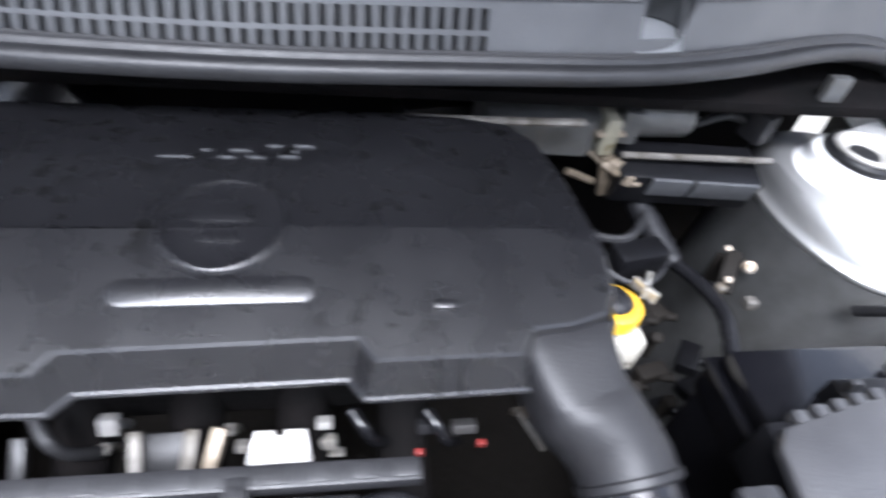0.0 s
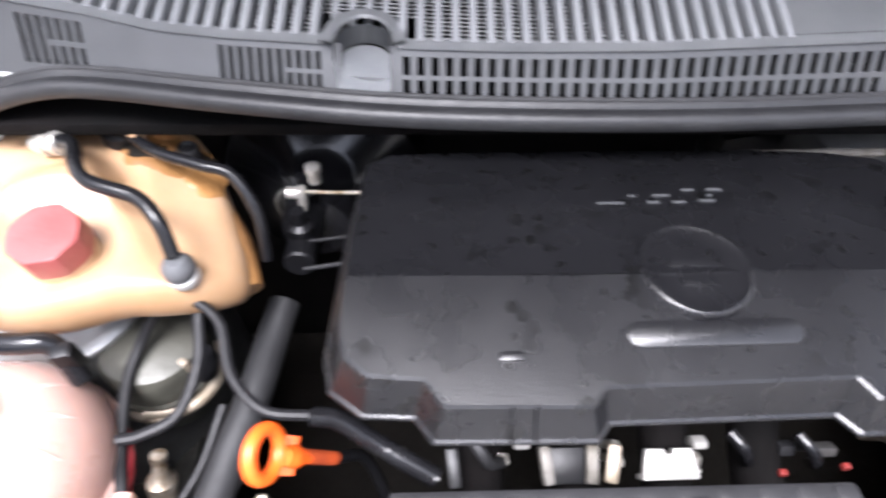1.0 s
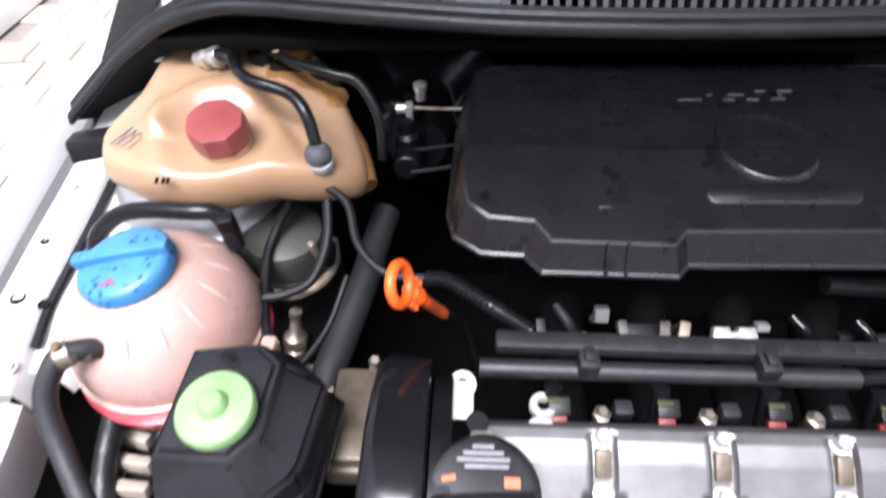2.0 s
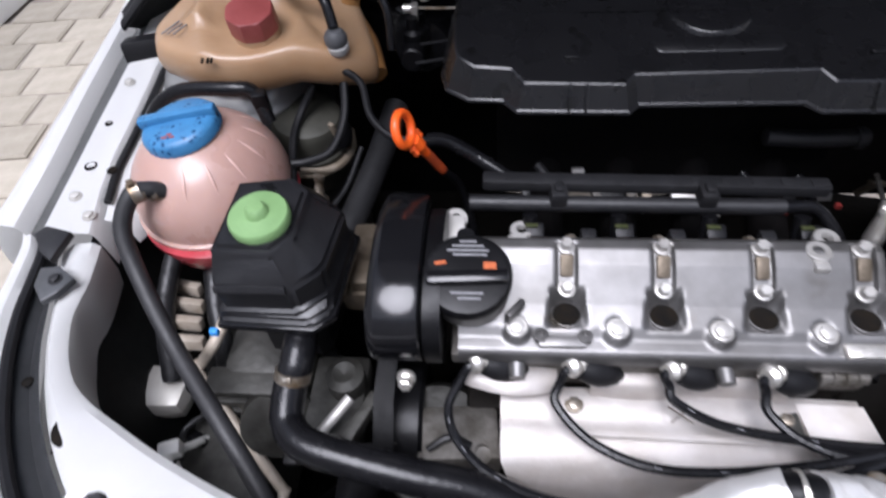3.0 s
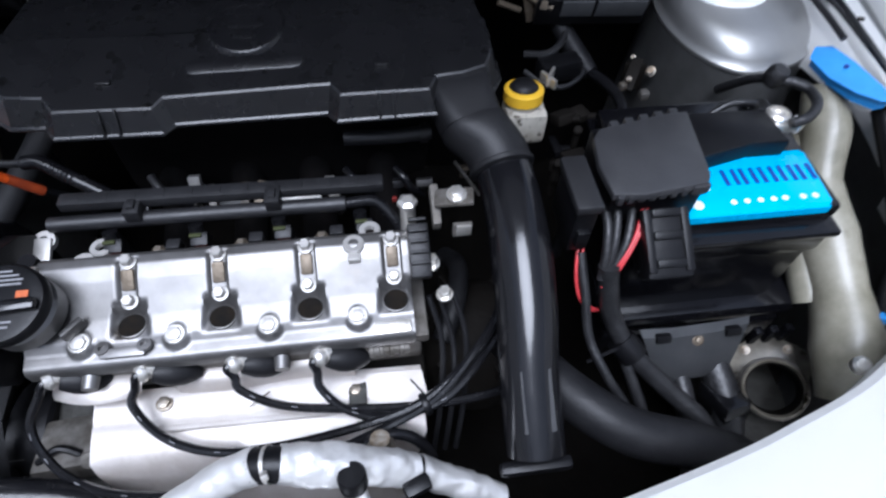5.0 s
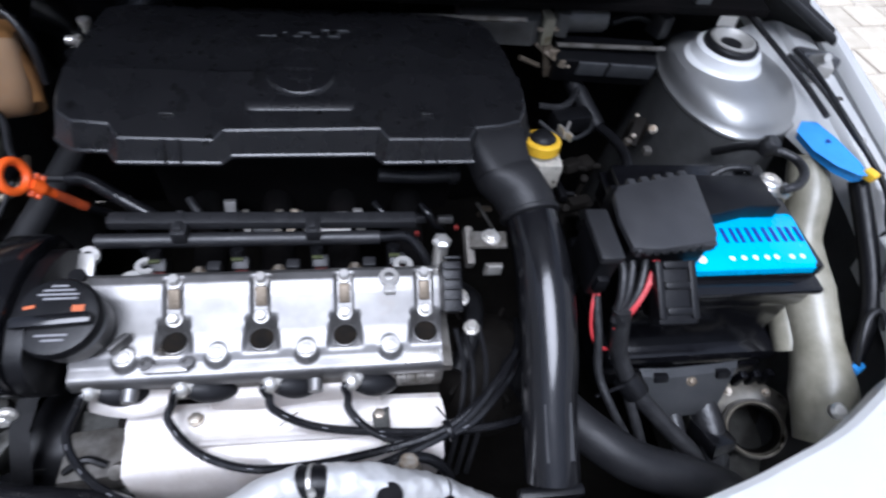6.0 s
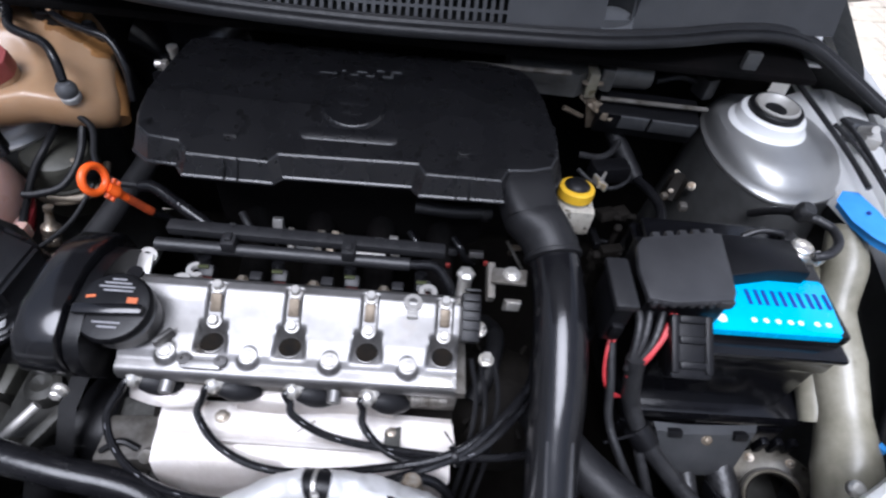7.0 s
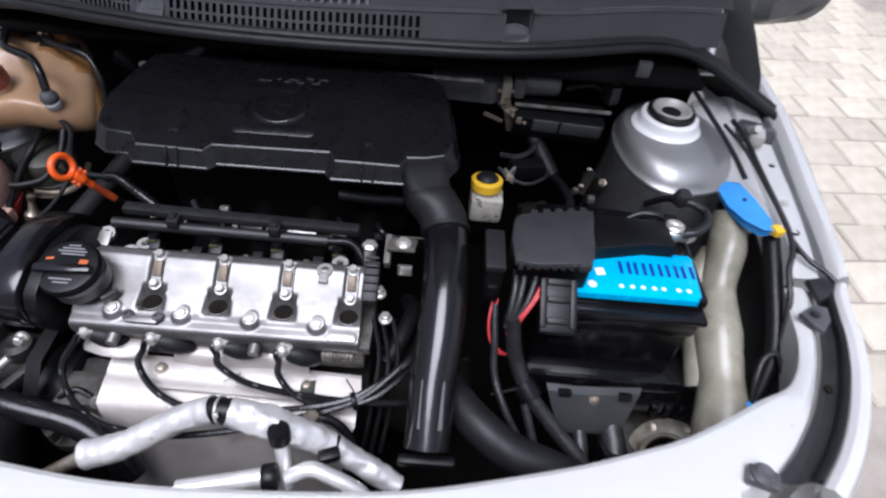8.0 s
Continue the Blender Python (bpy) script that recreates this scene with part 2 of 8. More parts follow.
GREENSIGN = mat("green_painted_mark", (0.1, 0.4, 0.2), 0.6, 0, (0.08, 0.32, 0.16), 20, 0.0)
glass = bpy.data.materials.new("windscreen_glass")
glass.use_nodes = True
gb = glass.node_tree.nodes["Principled BSDF"]
gb.inputs["Base Color"].default_value, gb.inputs["Roughness"].default_value = (0.75, 0.85, 0.82, 1), 0.02
gb.inputs["Transmission Weight"].default_value = 1.0

# ---- mesh helpers ----
BASE = {}


def smooth_path(pts, res=6):
    """Points along a Catmull-Rom curve through pts."""
    p = [Vector(a) for a in pts]
    if len(p) < 3:
        return p
    p = [2 * p[0] - p[1], *p, 2 * p[-1] - p[-2]]
    got = []
    for i in range(1, len(p) - 2):
        for k in range(res):
            u = k / res
            a, b, c, d = p[i - 1], p[i], p[i + 1], p[i + 2]
            got.append(0.5 * (2 * b + (c - a) * u + (2 * a - 5 * b + 4 * c - d) * u * u + (3 * b - a - 3 * c + d) * u ** 3))
    got.append(p[-2])
    return got


def loft(bm, rings, cap0=True, cap1=True, closed=True):
    rows = [[bm.verts.new(v) for v in ring] for ring in rings]
    n = len(rows[0])
    for a, b in zip(rows, rows[1:]):
        for i in range(n if closed else n - 1):
            j = (i + 1) % n
            bm.faces.new((a[i], a[j], b[j], b[i]))
    if cap0:
        bm.faces.new(list(reversed(rows[0])))
    if cap1:
        bm.faces.new(rows[-1])
    return rows


def tube(bm, pts, r, seg=10, res=6, ends=True, rib=0.0, flat=1.0, step=None):
    """A swept round tube; r is a radius or one radius for each of pts. rib: depth of corrugation."""
    line = smooth_path(pts, res)
    if step:
        total = sum((b - a).length for a, b in zip(line, line[1:]))
        line = smooth_path(pts, max(res, int(total / step / max(1, len(pts) - 1))))
    n = len(line)
    rad = [r] * n if not hasattr(r, "__len__") else list(np.interp(np.linspace(0, len(r) - 1, n), range(len(r)), r))
    t0 = (line[1] - line[0]).normalized()
    side = t0.orthogonal().normalized() if abs(t0.z) > 0.95 else t0.cross(Vector((0, 0, 1))).normalized()
    rings = []
    for i, p in enumerate(line):
        t = (line[min(i + 1, n - 1)] - line[max(i - 1, 0)]).normalized()
        side = (side - t * side.dot(t)).normalized()
        up = side.cross(t)
        k = rad[i] * (1 + (rib if i % 2 else 0))
        rings.append([p + side * math.cos(a) * k + up * math.sin(a) * k * flat for a in np.linspace(0, 2 * math.pi, seg, endpoint=False)])
    loft(bm, rings, ends, ends)
    return bm


def rod(bm, p0, p1, r0, r1=None, seg=14, bev=0.0):
    p0, p1 = Vector(p0), Vector(p1)
    r1 = r0 if r1 is None else r1
    t = (p1 - p0).normalized()
    s = t.orthogonal().normalized()
    u = t.cross(s)
    def ring(p, r):
        return [p + s * math.cos(a) * r + u * math.sin(a) * r for a in np.linspace(0, 2 * math.pi, seg, endpoint=False)]
    rings = [ring(p0, r0), ring(p1, r1)]
    if bev:
        rings = [ring(p0, r0), ring(p1 - t * bev, r1), ring(p1, r1 - bev)]
    loft(bm, rings)
    return bm


def lathe(bm, prof, at, axis=(0, 0, 1), seg=32, caps=True):
    """A turned body: prof holds (radius, height along axis)."""
    q = Vector((0, 0, 1)).rotation_difference(Vector(axis)).to_matrix()
    at = Vector(at)
    rings = [[at + q @ Vector((r * math.cos(a), r * math.sin(a), h)) for a in np.linspace(0, 2 * math.pi, seg, endpoint=False)] for r, h in prof]
    loft(bm, rings, caps, caps)
    return bm


def block(bm, c, s, rz=0, rx=0, ry=0, bev=0.002):
    got = bmesh.ops.create_cube(bm, size=1.0, matrix=pose(*c, rx, ry, rz) @ Matrix.Diagonal((*s, 1)))
    if bev:
        edges = {e for v in got["verts"] for e in v.link_edges}
        bmesh.ops.bevel(bm, geom=list(edges), offset=min(bev, min(s) * 0.45), segments=2, affect="EDGES", profile=0.6)
    return bm


def slab(bm, outline, z0, z1, draft=0.0, round_top=0.0):
    """A prism over a plan outline; z1 may be a function of (x, y)."""
    c = Vector((sum(p[0] for p in outline) / len(outline), sum(p[1] for p in outline) / len(outline)))
    top = z1 if callable(z1) else (lambda x, y: z1)
    def grown(d):
        out = []
        n = len(outline)
        for i in range(n):
            a, b, e = Vector(outline[i - 1][:2]), Vector(outline[i][:2]), Vector(outline[(i + 1) % n][:2])
            n1, n2 = (b - a).normalized(), (e - b).normalized()
            nn = Vector((n1.y + n2.y, -n1.x - n2.x))
            nn = nn.normalized() if nn.length > 1e-6 else Vector((n1.y, -n1.x))
            out.append(b + nn * d)
        return out
    rings = [[(p.x, p.y, z0) for p in grown(draft)], [(p.x, p.y, top(p.x, p.y) - round_top) for p in grown(0)]]
    if round_top:
        rings.append([(p.x, p.y, top(p.x, p.y) - round_top * 0.3) for p in grown(-round_top * 0.3)])
        rings.append([(p.x, p.y, top(p.x, p.y)) for p in grown(-round_top)])
    loft(bm, [[Vector(v) for v in r] for r in rings])
    return bm


def sheet(bm, rows, thick=0.002):
    """A skin over a grid of points, given thickness."""
    vs = [[bm.verts.new(p) for p in r] for r in rows]
    fs = []
    for a, b in zip(vs, vs[1:]):
        for i in range(len(a) - 1):
            fs.append(bm.faces.new((a[i], a[i + 1], b[i + 1], b[i])))
    if thick:
        bmesh.ops.solidify(bm, geom=fs, thickness=thick)
    return bm


def finish(name, bm, material, loc, angle):
    bmesh.ops.recalc_face_normals(bm, faces=bm.faces[:])
    me = bpy.data.meshes.new(name)
    for v in bm.verts:
        v.co -= loc
    bm.to_mesh(me)
    bm.free()
    me.shade_smooth()
    me.set_sharp_from_angle(angle=radians(angle))
    me.materials.append(material)
    return me


def thing(name, at, label, category, group="", kind=""):
    ob = new(name)
    ob.empty_display_size = 0.02
    ob.location = at
    BASE[ob.name] = Vector(at)
    return tagged(ob, label, category, group, kind)


def solo(name, bm, material, at, label, category, group="", kind="", angle=38):
    ob = new(name, finish(name, bm, material, Vector(at), angle))
    ob.location = at
    BASE[ob.name] = Vector(at)
    return tagged(ob, label, category, group, kind)


def part(name, bm, material, parent, label="", angle=38):
    ob = new(name, finish(name, bm, material, BASE[parent.name], angle))
    ob.parent = parent
    BASE[ob.name] = BASE[parent.name]
    if label:
        ob["label"] = label
    return ob


def B():
    return bmesh.new()


def bolt(name, at, r, parent, axis=(0, 0, 1), material=None, h=0.008, label=""):
    bm = B()
    ax = Vector(axis).normalized()
    at = Vector(at)
    lathe(bm, [(r * 1.35, 0), (r * 1.35, h * 0.25), (r * 1.0, h * 0.3)], at, ax, 16)
    lathe(bm, [(r, h * 0.25), (r, h * 0.9), (r * 0.8, h)], at, ax, 6)
    return part(name, bm, material or ZINC, parent, label)


# ---- ground and walls ----
ground = thing("ground", (0, 0, 0), "beige interlocking paved yard under the car", "paving", kind="structure")
bm = B()
sheet(bm, [[(x, y, -0.012) for x in (-400, -6, 0, 6, 400)] for y in (-400, -6, 0, 6, 400)], 0)
part("ground_sheet", bm, JOINT, ground)
for nm, rows in (("wall_west", [(-2.62, -8, 4.6)]), ("wall_east", [(3.4, -8, 5.4)])):
    bm = B()
    x, y0, y1 = rows[0]
    block(bm, (x + (0.1 if x > 0 else -0.1), (y0 + y1) / 2, 1.4), (0.2, y1 - y0, 2.8), bev=0.01)
    solo(nm, bm, PLASTER, (x, 0, 0), "white plastered yard wall", "wall", kind="structure")
bm = B()
block(bm, (0.4, 5.6, 1.4), (6.4, 0.2, 2.8), bev=0.01)
solo("wall_north", bm, PLASTER, (0, 5.6, 0), "white plastered yard wall behind the car", "wall", kind="structure")
# Unseen blocker, added to cut the low sky light from the front.
bm = B()
block(bm, (0.4, -3.1, 1.5), (6.4, 0.2, 3.0), bev=0.01)
solo("sky_block_south", bm, PLASTER, (0, -3.1, 0), "unseen wall added facing the car to block low sky", "wall", kind="structure")
bm = B()
block(bm, (-2.50, -1.0, 0.05), (0.22, 11.0, 0.10), bev=0.012)
solo("kerb", bm, PLASTER, (-2.5, 0, 0), "pale kerb along the yard wall", "kerb", kind="structure")
bm = B()
for k, (w, h) in enumerate(((0.34, 0.05), (0.28, 0.05), (0.05, 0.22))):
    block(bm, (3.39, 2.9 + 0.1 * k, 1.0 + 0.1 * k), (0.012, w, h), bev=0.002)
solo("wall_mark", bm, GREENSIGN, (3.39, 2.9, 1.0), "green painted mark on the white wall", "sign")

# ---- the car's body ----
CX = 0.05
car = thing("car", (CX, 0.6, 0.0), "silver compact car with its bonnet raised", "car")


def side_z(x, z):
    """The body leans a little: the wing beside the tanks stands lower."""
    return z - 0.050 * max(0.0, (CX - x) / 0.7)


WING_Y = [-0.16, -0.06, 0.03, 0.10, 0.17, 0.25, 0.32, 0.41, 0.60, 0.90]
WING = {1: dict(e=[0.60, 0.660, 0.690, 0.708, 0.720, 0.720, 0.717, 0.714, 0.706, 0.700], gi=[0.70, 0.720, 0.735, 0.745, 0.756, 0.757, 0.755, 0.756, 0.746, 0.740],
                go=[0.715, 0.735, 0.755, 0.767, 0.776, 0.775, 0.777, 0.780, 0.762, 0.756], o=[0.74, 0.760, 0.775, 0.788, 0.799, 0.803, 0.806, 0.808, 0.785, 0.778]),
        -1: dict(e=[-0.52, -0.565, -0.585, -0.601, -0.615, -0.611, -0.609, -0.610, -0.612, -0.620], gi=[-0.60, -0.63, -0.650, -0.656, -0.658, -0.656, -0.653, -0.652, -0.655, -0.665],
                 go=[-0.63, -0.655, -0.670, -0.676, -0.677, -0.677, -0.676, -0.674, -0.680, -0.690], o=[-0.66, -0.69, -0.710, -0.714, -0.713, -0.709, -0.704, -0.699, -0.703, -0.712])}
PLATEAU = ((-0.16, 0.812), (0.0, 0.835), (0.17, 0.852), (0.30, 0.874), (0.45, 0.898), (0.9, 0.965))


def wing_z(s, y):
    return side_z(CX + s * 0.70, float(np.interp(y, [p[0] for p in PLATEAU], [p[1] for p in PLATEAU])))


def wing_x(s, key, y):
    return float(np.interp(y, WING_Y, WING[s][key]))


for s in (1, -1):
    ys = [0.09, 0.12, 0.15, 0.20, 0.25, 0.30, 0.36, 0.42, 0.5, 0.6, 0.75, 0.9]
    bm = B()
    rows, floor = [], []
    for y in ys:
        e, gi, go, o, z = wing_x(s, "e", y), wing_x(s, "gi", y), wing_x(s, "go", y), wing_x(s, "o", y), wing_z(s, y)
        rows.append([(x, y, zz) for x, zz in ((e - 0.004 * s, z - 0.05), (e, z - 0.005), (e + 0.004 * s, z), (gi - 0.004 * s, z + 0.001), (gi, z - 0.001), (gi + 0.003 * s, z - 0.011), (go - 0.003 * s, z - 0.011), (go, z + 0.002),
                     (go + 0.004 * s, z + 0.009), (0.5 * (go + o), z + 0.012), (o - 0.006 * s, z + 0.007), (o, z - 0.004), (o + 0.008 * s, z - 0.05), (o + 0.018 * s, z - 0.15), (o + 0.02 * s, z - 0.30), (o + 0.016 * s, z - 0.45))])
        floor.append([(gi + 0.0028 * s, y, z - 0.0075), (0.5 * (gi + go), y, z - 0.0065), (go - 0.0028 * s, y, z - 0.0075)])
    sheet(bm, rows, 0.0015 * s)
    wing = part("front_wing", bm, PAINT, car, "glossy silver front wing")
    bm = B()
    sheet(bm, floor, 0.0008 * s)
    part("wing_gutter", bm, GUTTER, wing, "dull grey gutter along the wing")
    for x, y, r in (((0.737, 0.173, 0.0065), (0.731, 0.138, 0.0055), (0.741, 0.301, 0.004)) if s > 0 else ((-0.638, 0.182, 0.0065), (-0.611, 0.176, 0.005), (-0.640, 0.245, 0.004))):
        # No drilled hole: a solid disc coloured as dark as its shade.
        bm = B()
        lathe(bm, [(r * 1.15, 0), (r * 1.1, 0.0012), (r * 0.8, 0.0015), (r * 0.75, 0.0004)], (x, y, wing_z(s, y) + 0.0005), seg=16)
        part("bolt_hole", bm, DARKHOLE, wing)
    for x, y in (((0.737, 0.225),) if s > 0 else ((-0.637, 0.312), (-0.611, 0.112), (-0.637, 0.138))):
        bolt("wing_bolt", (x, y, wing_z(s, y) + 0.0004), 0.0052, wing, material=PAINTDULL, h=0.005)
    if s < 0:
        bm = B()
        tube(bm, [(wing_x(s, "e", y) + 0.006, y, wing_z(s, y) - 0.004) for y in (0.135, 0.18, 0.23, 0.29, 0.345)], 0.0042, 8, 4)
        part("dark_edging", bm, RUBBER, wing, "thin black strip along the flange edge")
    # inner wing: wall under the flange, its dark colour stands for the shade
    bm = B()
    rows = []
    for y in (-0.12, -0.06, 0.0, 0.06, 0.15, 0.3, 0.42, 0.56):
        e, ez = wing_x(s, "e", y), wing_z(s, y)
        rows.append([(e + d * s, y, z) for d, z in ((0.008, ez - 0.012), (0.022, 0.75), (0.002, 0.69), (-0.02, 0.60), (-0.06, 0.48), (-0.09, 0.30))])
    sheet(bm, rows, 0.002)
    part("inner_wing", bm, UNDERSEAL if s > 0 else TRIM, car, "" if s > 0 else "inner wing coloured black as if in deep shade")
    # painted shelf between the flange and the tower
    bm = B()
    rows = []
    for y, win in (((0.205, 0.012), (0.24, 0.022), (0.28, 0.040), (0.32, 0.052), (0.37, 0.060), (0.42, 0.060), (0.47, 0.055)) if s > 0 else ((0.115, 0.020), (0.15, 0.045), (0.205, 0.055), (0.26, 0.060), (0.32, 0.062), (0.37, 0.062), (0.42, 0.060), (0.47, 0.055))):
        e, ez = wing_x(s, "e", y) - 0.006 * s, wing_z(s, y)
        rows.append([(e - d * s, y, z) for d, z in ((win, ez - 0.045), (win * 0.85, ez - 0.022), (win * 0.5, ez - 0.012), (win * 0.15, ez - 0.010), (-0.002, ez - 0.008))])
    sheet(bm, rows, 0.0015)
    part("wing_shelf", bm, PAINT, car, "silver painted inner wing shelf")
    # suspension tower
    tx, ty = (0.589, 0.379) if s > 0 else (2 * CX - 0.589, 0.379)
    tz = 0.0 if s > 0 else -0.035

    def press(bm):
        """The pressing is flatter towards the engine and longer to the front, away from the centre of the dome."""
        for v in bm.verts:
            far = max(0.0, min(1.0, (math.hypot(v.co.x - tx, v.co.y - ty) - 0.05) / 0.06))
            if (v.co.x - tx) * s < 0:
                v.co.x = tx + (v.co.x - tx) * (1 - 0.36 * far)
            else:
                v.co.x = tx + (v.co.x - tx) * (1 + 0.16 * far)
            if v.co.y < ty:
                v.co.y = ty + (v.co.y - ty) * (1 + 0.10 * far)
    bm = B()
    lathe(bm, [(0.110, 0.832 + tz), (0.115, 0.836 + tz), (0.118, 0.840 + tz), (0.1175, 0.8435 + tz), (0.113, 0.8465 + tz), (0.1105, 0.853 + tz), (0.105, 0.862 + tz), (0.095, 0.871 + tz), (0.081, 0.878 + tz),
               (0.064, 0.881 + tz), (0.056, 0.884 + tz), (0.05, 0.887 + tz), (0.046, 0.888 + tz), (0.044, 0.886 + tz), (0.0, 0.886 + tz)], (tx, ty, 0), seg=56)
    press(bm)
    tower = part("suspension_tower", bm, SILVER, car, "domed silver suspension tower")
    bm = B()
    lathe(bm, [(0.150, 0.50 + tz), (0.132, 0.68 + tz), (0.119, 0.79 + tz), (0.116, 0.836 + tz), (0.1, 0.838 + tz)], (tx, ty, 0), seg=48)
    press(bm)
    part("tower_skirt", bm, UNDERSEAL, tower, "dull grey undersealed tower wall")
    bm = B()
    lathe(bm, [(0.058, 0.880 + tz), (0.055, 0.885 + tz), (0.0505, 0.887 + tz), (0.0485, 0.890 + tz), (0.0465, 0.902 + tz), (0.043, 0.905 + tz), (0.036, 0.905 + tz), (0.036, 0.899 + tz), (0.0, 0.899 + tz)], (tx, ty, 0), seg=40)
    part("strut_collar", bm, PAINT, tower, "pale strut collar")
    bm = B()
    lathe(bm, [(0.036, 0.899 + tz), (0.0385, 0.904 + tz), (0.0385, 0.911 + tz), (0.036, 0.914 + tz), (0.0325, 0.914 + tz), (0.031, 0.909 + tz), (0.0, 0.909 + tz)], (tx, ty, 0), seg=40)
    part("strut_cap", bm, RUBBER, tower, "black rubber strut cap")
    bm = B()
    lathe(bm, [(0.0315, 0.908 + tz), (0.0315, 0.9155 + tz), (0.028, 0.917 + tz), (0.025, 0.913 + tz), (0.013, 0.908 + tz), (0.012, 0.900 + tz), (0.0, 0.900 + tz)], (tx, ty, 0), seg=32)
    part("strut_washer", bm, PAINTDULL, tower, "dished grey strut washer")

# slam panel over the grille, curving round to both wings
INNER = [(0.705, 0.088), (0.698, 0.05), (0.690, 0.003), (0.677, -0.033), (0.662, -0.057), (0.645, -0.073), (0.611, -0.089), (0.570, -0.112), (0.509, -0.143), (0.437, -0.167), (0.374, -0.185), (0.25, -0.212), (0.17, -0.222), (0.05, -0.228), (-0.07, -0.226),
         (-0.19, -0.211), (-0.30, -0.188), (-0.363, -0.164), (-0.417, -0.142), (-0.477, -0.113), (-0.547, -0.070), (-0.582, -0.01), (-0.588, 0.04), (-0.598, 0.088)]
LAMP_IN = [(0.745, 0.088), (0.728, 0.040), (0.716, 0.008), (0.700, -0.034), (0.680, -0.073), (0.655, -0.112), (0.627, -0.146), (0.602, -0.171), (0.583, -0.186)]
LAMP_OUT = [(0.762, 0.088), (0.752, 0.068), (0.744, 0.034), (0.736, -0.002), (0.721, -0.044), (0.702, -0.083), (0.681, -0.119), (0.656, -0.153), (0.627, -0.185)]


def to_lamp(p, o):
    """How far the panel runs from its inner edge before it meets the headlamp."""
    best = 0.5
    for a, b in zip(LAMP_IN, LAMP_IN[1:]):
        for m in (1, -1):
            ax, bx = (a[0], b[0]) if m > 0 else (0.106 - a[0], 0.106 - b[0])
            ex, ey = bx - ax, b[1] - a[1]
            det = o.x * -ey + o.y * ex
            if abs(det) > 1e-9:
                d = ((ax - p.x) * -ey + (a[1] - p.y) * ex) / det
                u = (o.x * (a[1] - p.y) - o.y * (ax - p.x)) / det
                if -0.02 <= u <= 1.02 and d > 0:
                    best = min(best, d)
    return best


line = smooth_path([(x, y, 0) for x, y in INNER], 5)
rows = [[], [], [], [], [], [], []]
for i, p in enumerate(line):
    t = (line[min(i + 1, len(line) - 1)] - line[max(i - 1, 0)]).normalized()
    o = Vector((-t.y, t.x, 0))
    z = side_z(p.x, 0.826 - 0.004 * math.cos((p.x - CX) * 4))
    wide = 0.085 + 0.045 * math.exp(-((abs(p.x - CX) - 0.0) / 0.35) ** 2)
    wide = min(wide, 0.066) if abs(p.x - CX) > 0.47 else wide
    wide = wide if p.y < -0.05 else 0.036 + max(0.0, -p.y) * 0.5 + 0.16 * max(0.0, p.y)
    meet = to_lamp(p, o)
    wide = meet - 0.0015 if meet < 0.14 else wide
    for k, (d, dz) in enumerate(((0.006, -0.07), (0.0, -0.045), (-0.001, -0.006), (0.005, 0.0), (wide * 0.6, 0.002), (wide, -0.006), (wide + 0.012, -0.05))):
        rows[k].append((p.x + o.x * d, p.y + o.y * d, z + dz))
bm = B()
sheet(bm, rows, 0.002)
slam = part("slam_panel", bm, PAINT, car, "silver painted front cross panel")
for x, y, r in ((0.622, -0.112, 0.0115), (0.655, -0.081, 0.0035), (0.20, -0.262, 0.012), (-0.525, -0.111, 0.0145)):
    # Solid disc; dark colour replaces the shade of an opening.
    bm = B()
    lathe(bm, [(r * 1.1, 0), (r * 1.05, 0.0015), (r * 0.85, 0.002)], (x, y, side_z(x, 0.8265)), seg=18)
    part("panel_hole", bm, DARKHOLE, slam)
# dished headlamp adjuster beside the hole
bm = B()
lathe(bm, [(0.027, 0.0005), (0.026, 0.002), (0.022, 0.0), (0.014, -0.001)], (-0.475, -0.173, side_z(-0.475, 0.8275)), seg=32, caps=False)
dish = part("adjuster_dish", bm, PAINT, slam)
bm = B()
lathe(bm, [(0.013, 0.0), (0.013, 0.005), (0.010, 0.008), (0.0, 0.008)], (-0.475, -0.173, side_z(-0.475, 0.8265)), seg=12)
part("adjuster_knob", bm, DUSTY, dish, "dark round adjuster knob")
# bumper nose below
bm = B()
nose = [(-0.66, -0.02), (-0.6, -0.16), (-0.45, -0.27), (-0.2, -0.35), (0.05, -0.375), (0.3, -0.35), (0.55, -0.27), (0.7, -0.16), (0.76, -0.02)]
sheet(bm, [[(x, y + 0.03, side_z(x, 0.755)) for x, y in nose], [(x, y - 0.01, side_z(x, 0.72)) for x, y in nose], [(x, y - 0.07, 0.6) for x, y in nose], [(x, y - 0.1, 0.45) for x, y in nose], [(x, y - 0.06, 0.22) for x, y in nose]], 0.003)
part("front_bumper", bm, PAINT, car)
